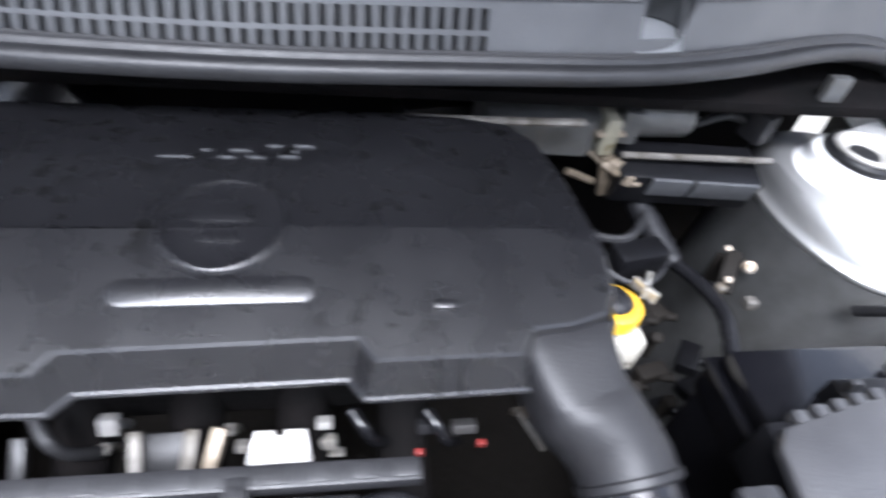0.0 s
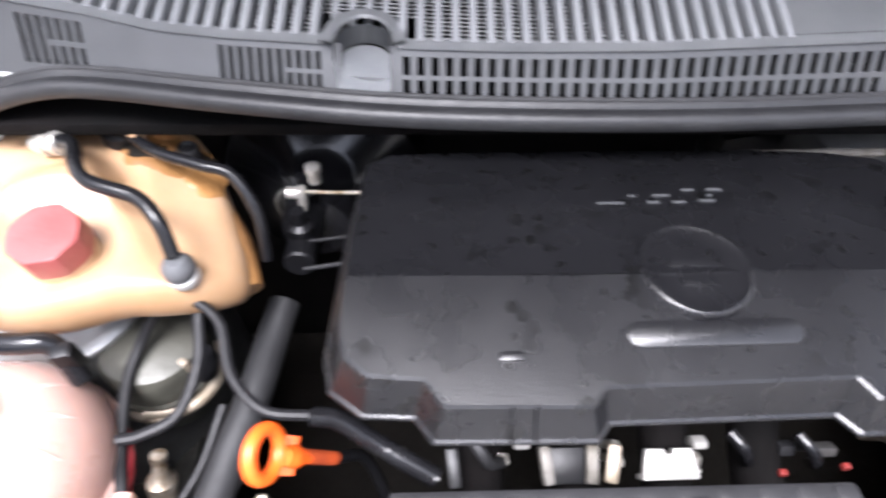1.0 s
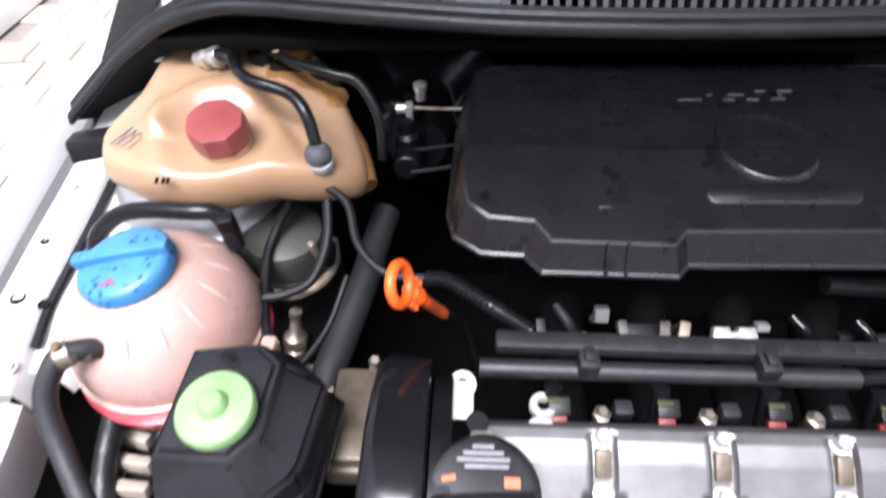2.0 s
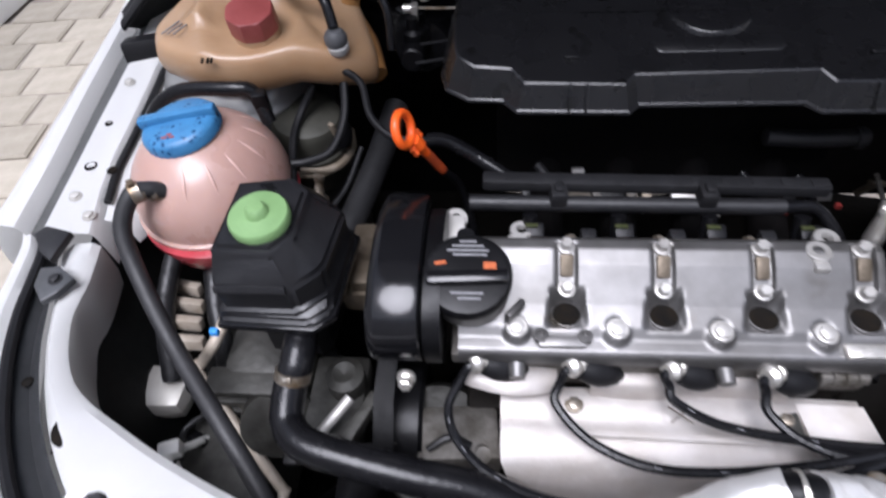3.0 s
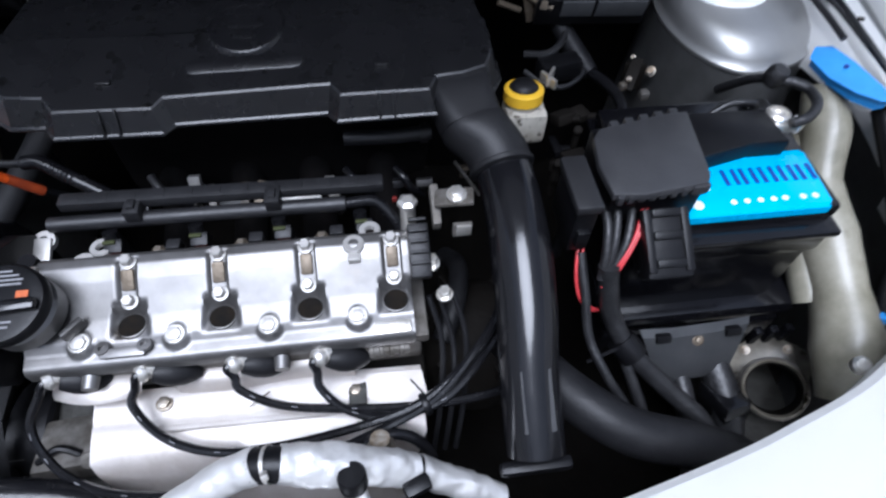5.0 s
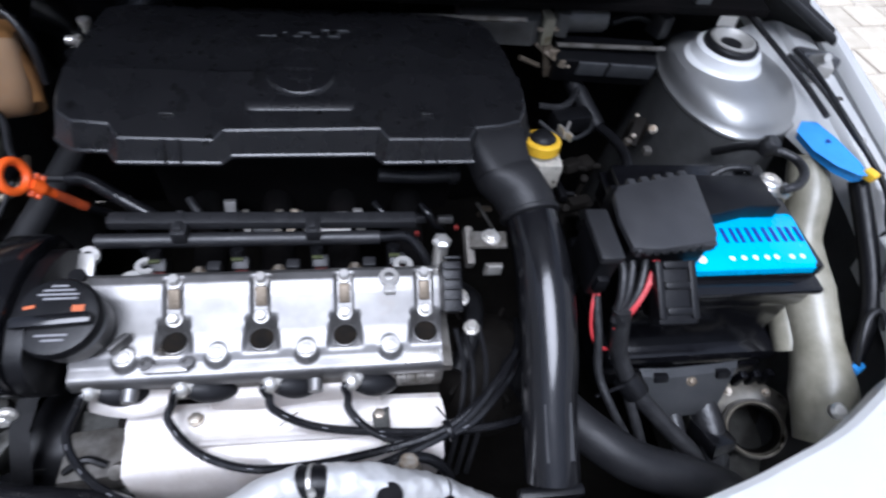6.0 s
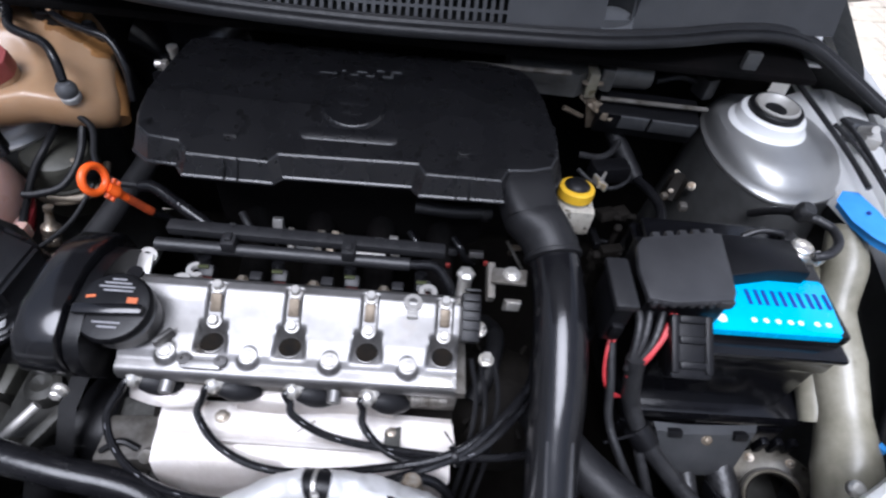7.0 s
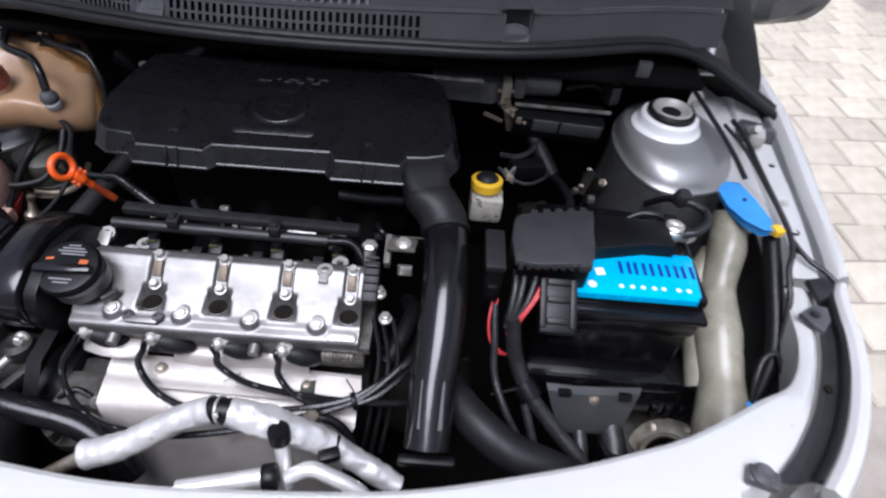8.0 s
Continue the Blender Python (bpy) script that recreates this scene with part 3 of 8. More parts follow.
# headlamp tops with rubber strip
for s in (1, -1):
    def mx(x):
        return x if s > 0 else 0.106 - x
    pa, pb = smooth_path([(x, y, 0) for x, y in LAMP_IN]), smooth_path([(x, y, 0) for x, y in LAMP_OUT])
    bm = B()
    sheet(bm, [[(mx(p.x), p.y, side_z(mx(p.x), 0.829)) for p in pa], [(mx(0.5 * (p.x + q.x)), 0.5 * (p.y + q.y), side_z(mx(p.x), 0.822)) for p, q in zip(pa, pb)], [(mx(p.x), p.y, side_z(mx(p.x), 0.832)) for p in pb]], 0.003)
    lamp = part("headlamp_housing", bm, GREYPLATE, car, "grey plastic headlamp top edge")
    bm = B()
    tube(bm, [(mx(x), y, side_z(mx(x), 0.836)) for x, y in LAMP_OUT], 0.0052, 8, 6)
    part("lamp_seal", bm, RUBBER, lamp)
    bm = B()
    slab(bm, [(mx(x), y) for x, y in ((0.694, 0.031), (0.703, 0.013), (0.713, 0.003), (0.730, 0.022), (0.734, 0.043), (0.716, 0.046))][::s], side_z(mx(0.7), 0.836), side_z(mx(0.7), 0.843), 0, 0.002)
    brk = part("lamp_bracket", bm, GREYPLATE, lamp)
    bolt("bracket_bolt", (mx(0.711), 0.029, side_z(mx(0.7), 0.843)), 0.005, brk, h=0.004, material=DUSTY)
    bm = B()
    slab(bm, [(mx(x), y) for x, y in ((0.724, 0.088), (0.726, 0.050), (0.742, 0.060), (0.762, 0.084), (0.754, 0.096))][::s], side_z(mx(0.7), 0.838), side_z(mx(0.7), 0.846), 0, 0.002)
    part("wing_bracket", bm, DUSTY, lamp)
    bm = B()
    block(bm, (mx(0.572), -0.185, side_z(mx(0.6), 0.832)), (0.032, 0.020, 0.012), rz=-20 * s, bev=0.004)
    lathe(bm, [(0.012, 0), (0.012, 0.006), (0.008, 0.010), (0.0, 0.008)], (mx(0.570), -0.184, side_z(mx(0.6), 0.835)), seg=18)
    part("lamp_adjuster", bm, GREYPLATE, lamp, "grey headlamp mounting bracket")
    bm = B()
    lathe(bm, [(0.005, 0), (0.005, 0.002), (0.003, 0.003), (0, 0.003)], (mx(0.694), -0.070, side_z(mx(0.7), 0.826)), seg=12)
    part("lamp_screw", bm, DARKHOLE, lamp)
    # wing nose outside the lamp
    bm = B()
    rows = []
    for p in pb:
        x = mx(p.x)
        q = Vector((p.x - 0.45, p.y + 0.0, 0)).normalized()
        rows.append([(mx(p.x + q.x * d), p.y + q.y * d * 1.0, side_z(x, zz)) for d, zz in ((0.006, 0.815), (0.008, 0.834), (0.014, 0.840), (0.026, 0.838), (0.036, 0.818), (0.046, 0.70), (0.05, 0.5))])
    sheet(bm, rows, -0.0015 * s)
    part("wing_nose", bm, PAINT, car)

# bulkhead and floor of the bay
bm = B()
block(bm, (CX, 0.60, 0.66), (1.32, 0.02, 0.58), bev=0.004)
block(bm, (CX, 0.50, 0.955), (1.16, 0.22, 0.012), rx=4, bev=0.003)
part("bulkhead", bm, DEADEN, car, "lined bulkhead, blackened for the bay's shade")
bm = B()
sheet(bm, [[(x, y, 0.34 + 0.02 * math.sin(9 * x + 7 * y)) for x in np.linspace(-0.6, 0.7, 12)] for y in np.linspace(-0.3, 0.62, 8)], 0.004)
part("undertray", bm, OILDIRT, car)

# bonnet, raised out of the way overhead
bm = B()
rows = []
for v in np.linspace(0, 1, 9):
    y, z = 0.60 - 0.66 * v + 0.045 * v * v, 1.09 + 0.79 * v
    half = 0.70 - 0.05 * v
    rows.append([(CX + half * u, y - 0.04 * (1 - u * u), z + 0.02 * (1 - u * u) - 0.05 * max(0.0, abs(u) - 0.85) / 0.15) for u in np.linspace(-1, 1, 13)])
sheet(bm, rows, 0.02)
hood = part("bonnet", bm, HOODPAINT, car, "raised silver bonnet")
# Added, unseen: black sheet so the cover's rear reflects dark and bounce drops.
bm = B()
rows = []
for v in np.linspace(0.0, 0.42, 7):
    y, z = 0.60 - 0.66 * v + 0.045 * v * v, 1.09 + 0.79 * v
    rows.append([(CX + 0.66 * u, y - 0.046 - 0.04 * (1 - u * u), z - 0.012 + 0.02 * (1 - u * u)) for u in np.linspace(-1, 1, 13)])
sheet(bm, rows, 0.008)
part("bonnet_dark_sheet", bm, DEADEN, hood, "unseen black sheet added to darken the cover's reflection")

# rubber seal along the cowl
SEAL = [(-0.665, 0.392, 0.858), (-0.62, 0.397, 0.893), (-0.575, 0.397, 0.924), (-0.519, 0.393, 0.952), (-0.467, 0.389, 0.966), (-0.418, 0.384, 0.970), (-0.316, 0.361, 0.973),
        (-0.177, 0.341, 0.973), (0.005, 0.336, 0.973), (0.17, 0.343, 0.974), (0.30, 0.352, 0.975), (0.40, 0.374, 0.976), (0.50, 0.408, 0.976), (0.57, 0.424, 0.972), (0.629, 0.428, 0.962), (0.689, 0.418, 0.940), (0.768, 0.398, 0.905)]
SEAL = [(x, y, z + 0.017 * max(0.0, min(1.0, (x + 0.64) / 0.15, (0.74 - x) / 0.15))) for x, y, z in SEAL]
bm = B()
SEALFORM = [(0.0125, 0.0105), (0.0105, 0.0120), (0.0080, 0.0105), (0.0055, 0.0065), (0.0, 0.0075), (-0.0065, 0.0055), (-0.0105, 0.0005), (-0.0115, -0.0060), (-0.0090, -0.0115), (-0.0030, -0.0140), (0.0060, -0.0130), (0.0130, -0.0040)]
SEALFORM = [(0.0125 - (0.0125 - dy) * 0.74, 0.0105 - (0.0105 - dz) * 0.70) for dy, dz in SEALFORM]
loft(bm, [[Vector((p.x, p.y + dy, p.z + dz)) for dy, dz in SEALFORM] for p in smooth_path(SEAL, 5)])
seal = part("bonnet_seal", bm, SEALRUB, car, "black rubber bonnet seal")
bm = B()
tube(bm, [(x, y + 0.013, z + 0.0115) for x, y, z in SEAL], 0.0024, 8, 5)
part("seal_lip", bm, OLDRUB, seal)
bm = B()
sl = smooth_path(SEAL, 4)
sheet(bm, [[(p.x, p.y + 0.008, p.z - 0.006) for p in sl], [(p.x, p.y + 0.034, p.z - 0.022) for p in sl], [(p.x, p.y + 0.075, p.z - 0.052) for p in sl]], 0.003)
part("seal_channel", bm, TRIM, seal)

# cowl panel: slotted front face, slatted top
cowl = thing("cowl_panel", (CX, 0.38, 0.996), "grey plastic windscreen cowl with air slots", "car panel")


def cowl_y(x):
    return 0.352 + float(np.interp(x, [-0.50, -0.42, -0.316, -0.177, 0.0, 0.17, 0.30, 0.40, 0.50, 0.57, 0.66], [0.052, 0.044, 0.022, 0.006, 0.0, 0.006, 0.014, 0.034, 0.066, 0.082, 0.09]))


def cowl_top(x):
    return 1.027 + 0.012 * max(0.0, (-x - 0.37) / 0.09) + 0.012 * max(0.0, min(1.0, (x + 0.1) / 0.4))


def face_pt(x, k, back=0.0):
    zt = cowl_top(x)
    return Vector((x, cowl_y(x) + 0.020 * k + back, 0.992 + (zt - 0.992) * k))


cols = []
x = -0.50
GROUPS = [(-0.474, -0.428, 0.0072), (-0.322, -0.246, 0.0072), (-0.186, 0.178, 0.0105)]
CUPS = (-0.214, 0.319)
while x < 0.64:
    inside = [g for g in GROUPS if g[0] <= x < g[1]]
    if inside:
        cols.append((x, x + inside[0][2] * 0.55, True, inside[0][1] - x < 0.03 or inside[0][0] > -0.2))
        cols.append((x + inside[0][2] * 0.55, x + inside[0][2], False, False))
        x += inside[0][2]
    else:
        nxt = min([g[0] for g in GROUPS if g[0] > x] + [x + 0.012])
        cols.append((x, max(nxt, x + 0.001), False, False))
        x = max(nxt, x + 0.001)
ROWK = [0.0, 0.16, 0.44, 0.52, 0.84, 1.0]
bm = B()
faces = []
for x0, x1, gap, split in cols:
    cup = [c for c in CUPS if abs(0.5 * (x0 + x1) - c) < 0.021]
    for r in range(5):
        if gap and (r in (1, 3) or (r == 2 and not split)):
            continue
        if cup and r >= 2:
            continue
        q = [bm.verts.new(face_pt(xx, kk)) for xx, kk in ((x0, ROWK[r]), (x1, ROWK[r]), (x1, ROWK[r + 1]), (x0, ROWK[r + 1]))]
        faces.append(bm.faces.new(q))
bmesh.ops.remove_doubles(bm, verts=bm.verts[:], dist=0.0001)
bmesh.ops.solidify(bm, geom=bm.faces[:], thickness=0.003)
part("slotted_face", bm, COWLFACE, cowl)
for c in CUPS:
    bm = B()
    y0, zt = cowl_y(c), cowl_top(c)
    ang = np.linspace(math.pi, 0, 13)
    wall = [(c + 0.022 * math.cos(a), y0 + 0.014 + 0.030 * math.sin(a)) for a in ang]
    sheet(bm, [[(px, py, zt + 0.004) for px, py in wall], [(px, py, 1.016) for px, py in wall]], 0.002)
    notch = part("wiper_notch", bm, COWL, cowl, "scooped notch for the wiper spindle")
    bm = B()
    sheet(bm, [[(c + (0.022 + w_) * math.cos(a), y0 + 0.014 + (0.030 + w_) * math.sin(a), zt + 0.005 + h_ + 0.2 * 0.03 * math.sin(a)) for a in ang] for w_, h_ in ((0.0, -0.002), (0.0015, 0.0), (0.0085, 0.0015), (0.0090, -0.003))], 0.0015)
    part("notch_collar", bm, SLATPLASTIC, notch)
    # Floor gets a paler plastic to mimic the sky it catches.
    bm = B()
    floor_rows = []
    for k in np.linspace(0, 1, 7):
        drop = 0.0015 + 0.013 * k ** 1.5
        floor_rows.append([(c + 0.0215 * math.cos(a) * (1 - 0.12 * k), y0 + 0.012 + (0.030 * math.sin(a)) * (1 - k) + (-0.012 - 0.006 * math.sin(a)) * k, 1.017 - drop - 0.003 * k * math.sin(a)) for a in ang])
    sheet(bm, floor_rows, 0.0015)
    part("scoop_floor", bm, PIVOTPALE, notch, "sloping scoop floor, coloured pale as if sky-lit")
# rim along the top front edge
bm = B()
xs = np.linspace(-0.50, 0.64, 60)
rim = [[face_pt(x, 1.0, -0.003) for x in xs], [face_pt(x, 1.0) + Vector((0, 0.002, 0.005)) for x in xs], [face_pt(x, 1.0) + Vector((0, 0.012, 0.007)) for x in xs], [face_pt(x, 1.0) + Vector((0, 0.014, 0.0)) for x in xs]]
for a, b in (((-0.50), CUPS[0] - 0.024), (CUPS[0] + 0.024, CUPS[1] - 0.024), (CUPS[1] + 0.024, 0.64)):
    xs = np.linspace(a, b, 24)
    sheet(bm, [[face_pt(x, 1.0, -0.003) for x in xs], [face_pt(x, 1.0) + Vector((0, 0.001, 0.003)) for x in xs], [face_pt(x, 1.0) + Vector((0, 0.005, 0.0042)) for x in xs], [face_pt(x, 1.0) + Vector((0, 0.006, 0.0)) for x in xs]], 0.002)
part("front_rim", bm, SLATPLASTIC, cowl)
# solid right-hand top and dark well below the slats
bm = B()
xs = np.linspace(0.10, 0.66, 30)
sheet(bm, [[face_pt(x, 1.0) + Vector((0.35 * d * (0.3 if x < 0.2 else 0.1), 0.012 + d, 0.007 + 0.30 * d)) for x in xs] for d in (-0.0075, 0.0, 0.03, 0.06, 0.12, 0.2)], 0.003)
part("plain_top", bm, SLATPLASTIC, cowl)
bm = B()
xs = np.linspace(-0.5, 0.2, 30)
sheet(bm, [[face_pt(x, 0.2) + Vector((0, 0.02 + d, -0.01)) for x in xs] for d in (0.0, 0.1, 0.24)], 0.003)
part("air_well", bm, TRIM, cowl)
bm = B()
xs = np.linspace(-0.52, 0.66, 40)
sheet(bm, [[face_pt(x, 1.0) + Vector((0, 0.19 + d, 0.062 + 0.35 * d)) for x in xs] for d in (0.0, 0.02, 0.05)], 0.004)
part("screen_edge", bm, COWL, cowl)
n = 46
for i in range(n):
    x = -0.485 + i * (0.585 / (n - 1))
    if abs(x - CUPS[0]) < 0.026:
        y_in = 0.036
    else:
        y_in = 0.003
    lean = -(x + 0.05) * 0.45
    bm = B()
    p0, p1 = face_pt(x, 1.0), face_pt(x, 1.0)
    pts = [p0 + Vector((lean * d * 0.6 + 0.8 * lean * d * d, y_in + d, 0.003 + 0.30 * d + 0.012 * math.sin(d * 14))) for d in np.linspace(0, 0.19 - y_in, 7)]
    loft(bm, [[p + Vector((sx, 0, sz)) for sx, sz in ((-0.0022, -0.011), (0.0022, -0.011), (0.0030, 0.0004), (0.0022, 0.0018), (-0.0022, 0.0018), (-0.0030, 0.0004))] for p in pts])
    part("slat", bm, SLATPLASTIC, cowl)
for d in (0.06, 0.12):
    bm = B()
    xs = np.linspace(-0.49, 0.10, 30)
    tube(bm, [face_pt(x, 1.0) + Vector((-(x + 0.05) * 0.27 * d, d, 0.30 * d - 0.004)) for x in xs], 0.0028, 6, 1)
    part("cross_rib", bm, SLATPLASTIC, cowl)
# fine mesh under the slats
bm = B()
xs = np.linspace(-0.49, 0.10, 40)
for d in np.arange(0.008, 0.19, 0.0042):
    for run in ((xs[xs < CUPS[0] - 0.028], xs[xs > CUPS[0] + 0.028]) if d < 0.036 else (xs,)):
        tube(bm, [face_pt(x, 1.0) + Vector((-(x + 0.05) * 0.27 * d, d, 0.30 * d - 0.006)) for x in run], 0.0008, 4, 1)
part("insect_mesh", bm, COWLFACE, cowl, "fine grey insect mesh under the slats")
# windscreen and wiper
bm = B()
sheet(bm, [[(CX + 0.62 * u, 0.60 + d - 0.05 * (1 - abs(u)), 1.09 + 0.55 * d) for u in np.linspace(-1, 1, 15)] for d in (0.0, 0.3, 0.7)], 0.005)
screen = part("windscreen", bm, glass, car)
screen.visible_shadow = False
bm = B()
block(bm, (CX, 0.98, 1.14), (1.2, 0.5, 0.05), bev=0.02)
part("dashboard", bm, TRIM, car)
for wx, wy in ((0.19, 0.50), (0.50, 0.53)):
    wiper = thing("wiper_arm", (wx, wy, 1.06), "black wiper arm lying on the cowl", "wiper", "wiper arms")
    bm = B()
    lathe(bm, [(0.016, 0), (0.016, 0.02), (0.012, 0.028), (0.0, 0.028)], (wx, wy, 1.058), seg=18)
    part("spindle_cap", bm, TRIM, wiper)
    bm = B()
    tube(bm, [(wx, wy, 1.08), (wx - 0.08, wy + 0.08, 1.12), (wx - 0.3, wy + 0.16, 1.19)], [0.011, 0.008, 0.006], 8)
    part("arm", bm, TRIM, wiper)
# hinge areas and black corner trims
for s in (1, -1):
    def mx(x):
        return x if s > 0 else 2 * CX - x
    bm = B()
    w = [[(0.688, 0.432, 0.952), (0.722, 0.436, 0.936), (0.752, 0.440, 0.912)], [(0.694, 0.50, 0.963), (0.735, 0.50, 0.952), (0.772, 0.50, 0.925)], [(0.703, 0.60, 0.985), (0.745, 0.60, 0.975), (0.79, 0.60, 0.945)], [(0.715, 0.80, 1.04), (0.76, 0.80, 1.03), (0.81, 0.80, 1.0)]]
    sheet(bm, [[(mx(x), y, side_z(mx(x), z)) for x, y, z in r] for r in w], 0.004 * s)
    part("corner_trim", bm, TRIM, car, "matt black corner trim")
    bm = B()
    for k, (a, b, r) in enumerate((((0.655, 0.46, 0.945), (0.662, 0.52, 1.02), 0.007), ((0.662, 0.52, 1.02), (0.668, 0.66, 1.06), 0.007))):
        rod(bm, (mx(a[0]), a[1], side_z(mx(a[0]), a[2])), (mx(b[0]), b[1], side_z(mx(b[0]), b[2])), r, seg=8)
    block(bm, (mx(0.66), 0.475, side_z(mx(0.66), 0.945)), (0.04, 0.06, 0.006), bev=0.002)
    hinge = part("bonnet_hinge", bm, PAINT, car)
    bolt("hinge_bolt", (mx(0.66), 0.468, side_z(mx(0.66), 0.948)), 0.006, hinge, h=0.007)
    bm = B()
    block(bm, (mx(0.735), 0.375, side_z(mx(0.735), 0.885)), (0.055, 0.04, 0.03), rz=-18 * s, rx=-15, bev=0.006)
    part("seal_end_clip", bm, GREYPLATE if s > 0 else RUBBER, car, "seal end bracket")
# door mirror
bm = B()
rings = []
for k, (y, sx, sz) in enumerate(((0.88, 0.07, 0.05), (0.90, 0.10, 0.075), (0.95, 0.105, 0.08), (1.0, 0.095, 0.07), (1.03, 0.06, 0.045))):
    rings.append([Vector((1.0 + sx * math.copysign(abs(math.cos(a)) ** 0.6, math.cos(a)), y + 0.03 * math.cos(a), 0.94 + 0.02 * math.cos(a) + sz * math.copysign(abs(math.sin(a)) ** 0.6, math.sin(a)))) for a in np.linspace(0, 2 * math.pi, 24, endpoint=False)])
loft(bm, rings)
part("door_mirror", bm, GREYPLATE, car, "dark grey door mirror")

# wheels and the rest of the shell
for wx in (-0.63, 0.73):
    for wy in (0.22, 2.68):
        bm = B()
        lathe(bm, [(0.19, -0.09), (0.27, -0.092), (0.29, -0.075), (0.295, 0.0), (0.29, 0.075), (0.27, 0.092), (0.19, 0.09)], (wx, wy, 0.293), (1, 0, 0), 40)
        tyre = part("tyre", bm, RUBBER, car)
        bm = B()
        lathe(bm, [(0.19, -0.07), (0.18, 0.02), (0.06, 0.05), (0.0, 0.05)], (wx, wy, 0.293), (1 if wx > 0 else -1, 0, 0), 32)
        part("rim", bm, ZINC, tyre)
bm = B()
secs = [(0.92, 0.80, 0.25, 0.96), (1.3, 0.82, 0.22, 1.0), (2.2, 0.82, 0.22, 1.0), (3.0, 0.81, 0.25, 1.0), (3.35, 0.76, 0.35, 0.95)]
loft(bm, [[Vector((CX + hw * sx, y, z)) for sx, z in ((-0.96, z0), (-1, 0.5), (-1.0, 0.8), (-0.95, z1), (0.95, z1), (1.0, 0.8), (1, 0.5), (0.96, z0))] for y, hw, z0, z1 in secs])
part("rear_body", bm, PAINT, car)
bm = B()
loft(bm, [[Vector((CX + hw * sx, y, z)) for sx, z in ((-1, 0.98), (-0.86, z1), (0.86, z1), (1, 0.98))] for y, hw, z1 in ((1.35, 0.70, 1.42), (1.7, 0.72, 1.47), (2.6, 0.72, 1.45), (3.1, 0.68, 1.25))])
part("cabin", bm, TRIM, car)

# ---- engine ----
HX = (-0.123, -0.041, 0.041, 0.123)
engine = thing("engine", (0, 0.03, 0.45), "four-cylinder engine with a bright cast alloy cam cover", "engine")


def cam_profile(y):
    return float(np.interp(y, [-0.034, -0.031, -0.020, -0.012, 0.004, 0.020, 0.034, 0.046, 0.056, 0.062, 0.066], [0.784, 0.789, 0.792, 0.799, 0.8065, 0.8175, 0.8275, 0.8335, 0.834, 0.829, 0.80]))


def soft(d, w=0.0022):
    """1 inside, 0 outside, with a short slope."""
    return max(0.0, min(1.0, 0.5 - d / w))


def cam_height(x, y):
    z = cam_profile(y)
    for h in HX:
        dx = abs(x - h)
        if dx < 0.05:
            wide = float(np.interp(y, [-0.014, 0.013], [0.0175, 0.0128]))
            z -= max(0.0, z - (0.7970 + 0.09 * (y + 0.012))) * soft(max(dx - wide, y - 0.0145), 0.004)
            z -= 0.005 * soft(max(dx - 0.0085, 0.008 - y, y - 0.052))
    for b in (-0.166, -0.082, 0.003, 0.086):
        r = math.hypot(x - b, y + 0.014)
        z += (0.7995 - z) * soft(r - 0.0108, 0.004) if z < 0.7995 else 0
        z += (0.7990 - z) * soft(r - 0.0095, 0.002)
    return z


bm = B()
xs, ys = np.arange(-0.216, 0.1405, 0.0021), np.arange(-0.034, 0.0665, 0.0020)
grid = [[(x, y, cam_height(x, y)) for x in xs] for y in ys]
vs = [[bm.verts.new(p) for p in r] for r in grid]
for a, b in zip(vs, vs[1:]):
    for i in range(len(a) - 1):
        bm.faces.new((a[i], a[i + 1], b[i + 1], b[i]))
edge = [vs[0], [r[-1] for r in vs], vs[-1][::-1], [r[0] for r in vs][::-1]]
loop = [v for e in edge for v in e[:-1]]
low = [bm.verts.new((v.co.x, v.co.y, 0.772)) for v in loop]
for i in range(len(loop)):
    j = (i + 1) % len(loop)
    bm.faces.new((loop[j], loop[i], low[i], low[j]))
camc = part("cam_cover", bm, CAST, engine, "ribbed cast alloy cam cover", angle=50)
bm = B()
block(bm, (-0.035, 0.0165, 0.766), (0.375, 0.089, 0.014), bev=0.003)
block(bm, (-0.03, 0.016, 0.742), (0.35, 0.085, 0.04), bev=0.005)
part("cylinder_head", bm, CASTDIRT, engine, "grimy cylinder head casting")
for k, h in enumerate(HX):
    bm = B()
    lathe(bm, [(0.0132, 0.7975), (0.0130, 0.7994), (0.0120, 0.7997), (0.0116, 0.798), (0.0112, 0.7980)], (h, 0.0, 0), seg=28)
    part("plug_well_rim", bm, CAST, camc)
    # Closed disc; the well's shaded depth is only its dark colour.
    bm = B()
    lathe(bm, [(0.0119, 0.7975), (0.0119, 0.7992), (0.0115, 0.7995), (0.006, 0.7992), (0.0, 0.7990)], (h, 0.0, 0), seg=24)
    part("plug_well", bm, DARKHOLE, camc, "dark oily plug well")
    bm = B()
    block(bm, (h, 0.0345, 0.8235), (0.0115, 0.020, 0.006), rx=37, bev=0.002)
    part("slot_insert", bm, POCKET, camc, "tan stained slot")
    bolt("cover_bolt", (h, 0.0185, 0.8105), 0.0056, camc, (0, -0.35, 1), PALECAST, 0.010)
    bolt("cover_bolt", (h, 0.050, 0.829), 0.0056, camc, (0, -0.15, 1), PALECAST, 0.011)
for b in (-0.166, -0.082, 0.003, 0.086):
    bm = B()
    lathe(bm, [(0.0098, 0.7985), (0.0098, 0.8008), (0.0085, 0.8015), (0.0080, 0.8002)], (b, -0.014, 0), seg=22)
    part("bolt_seat", bm, PALECAST, camc)
    bolt("cover_bolt", (b, -0.014, 0.7998), 0.0064, camc, (0, -0.3, 1), PALECAST, 0.005)
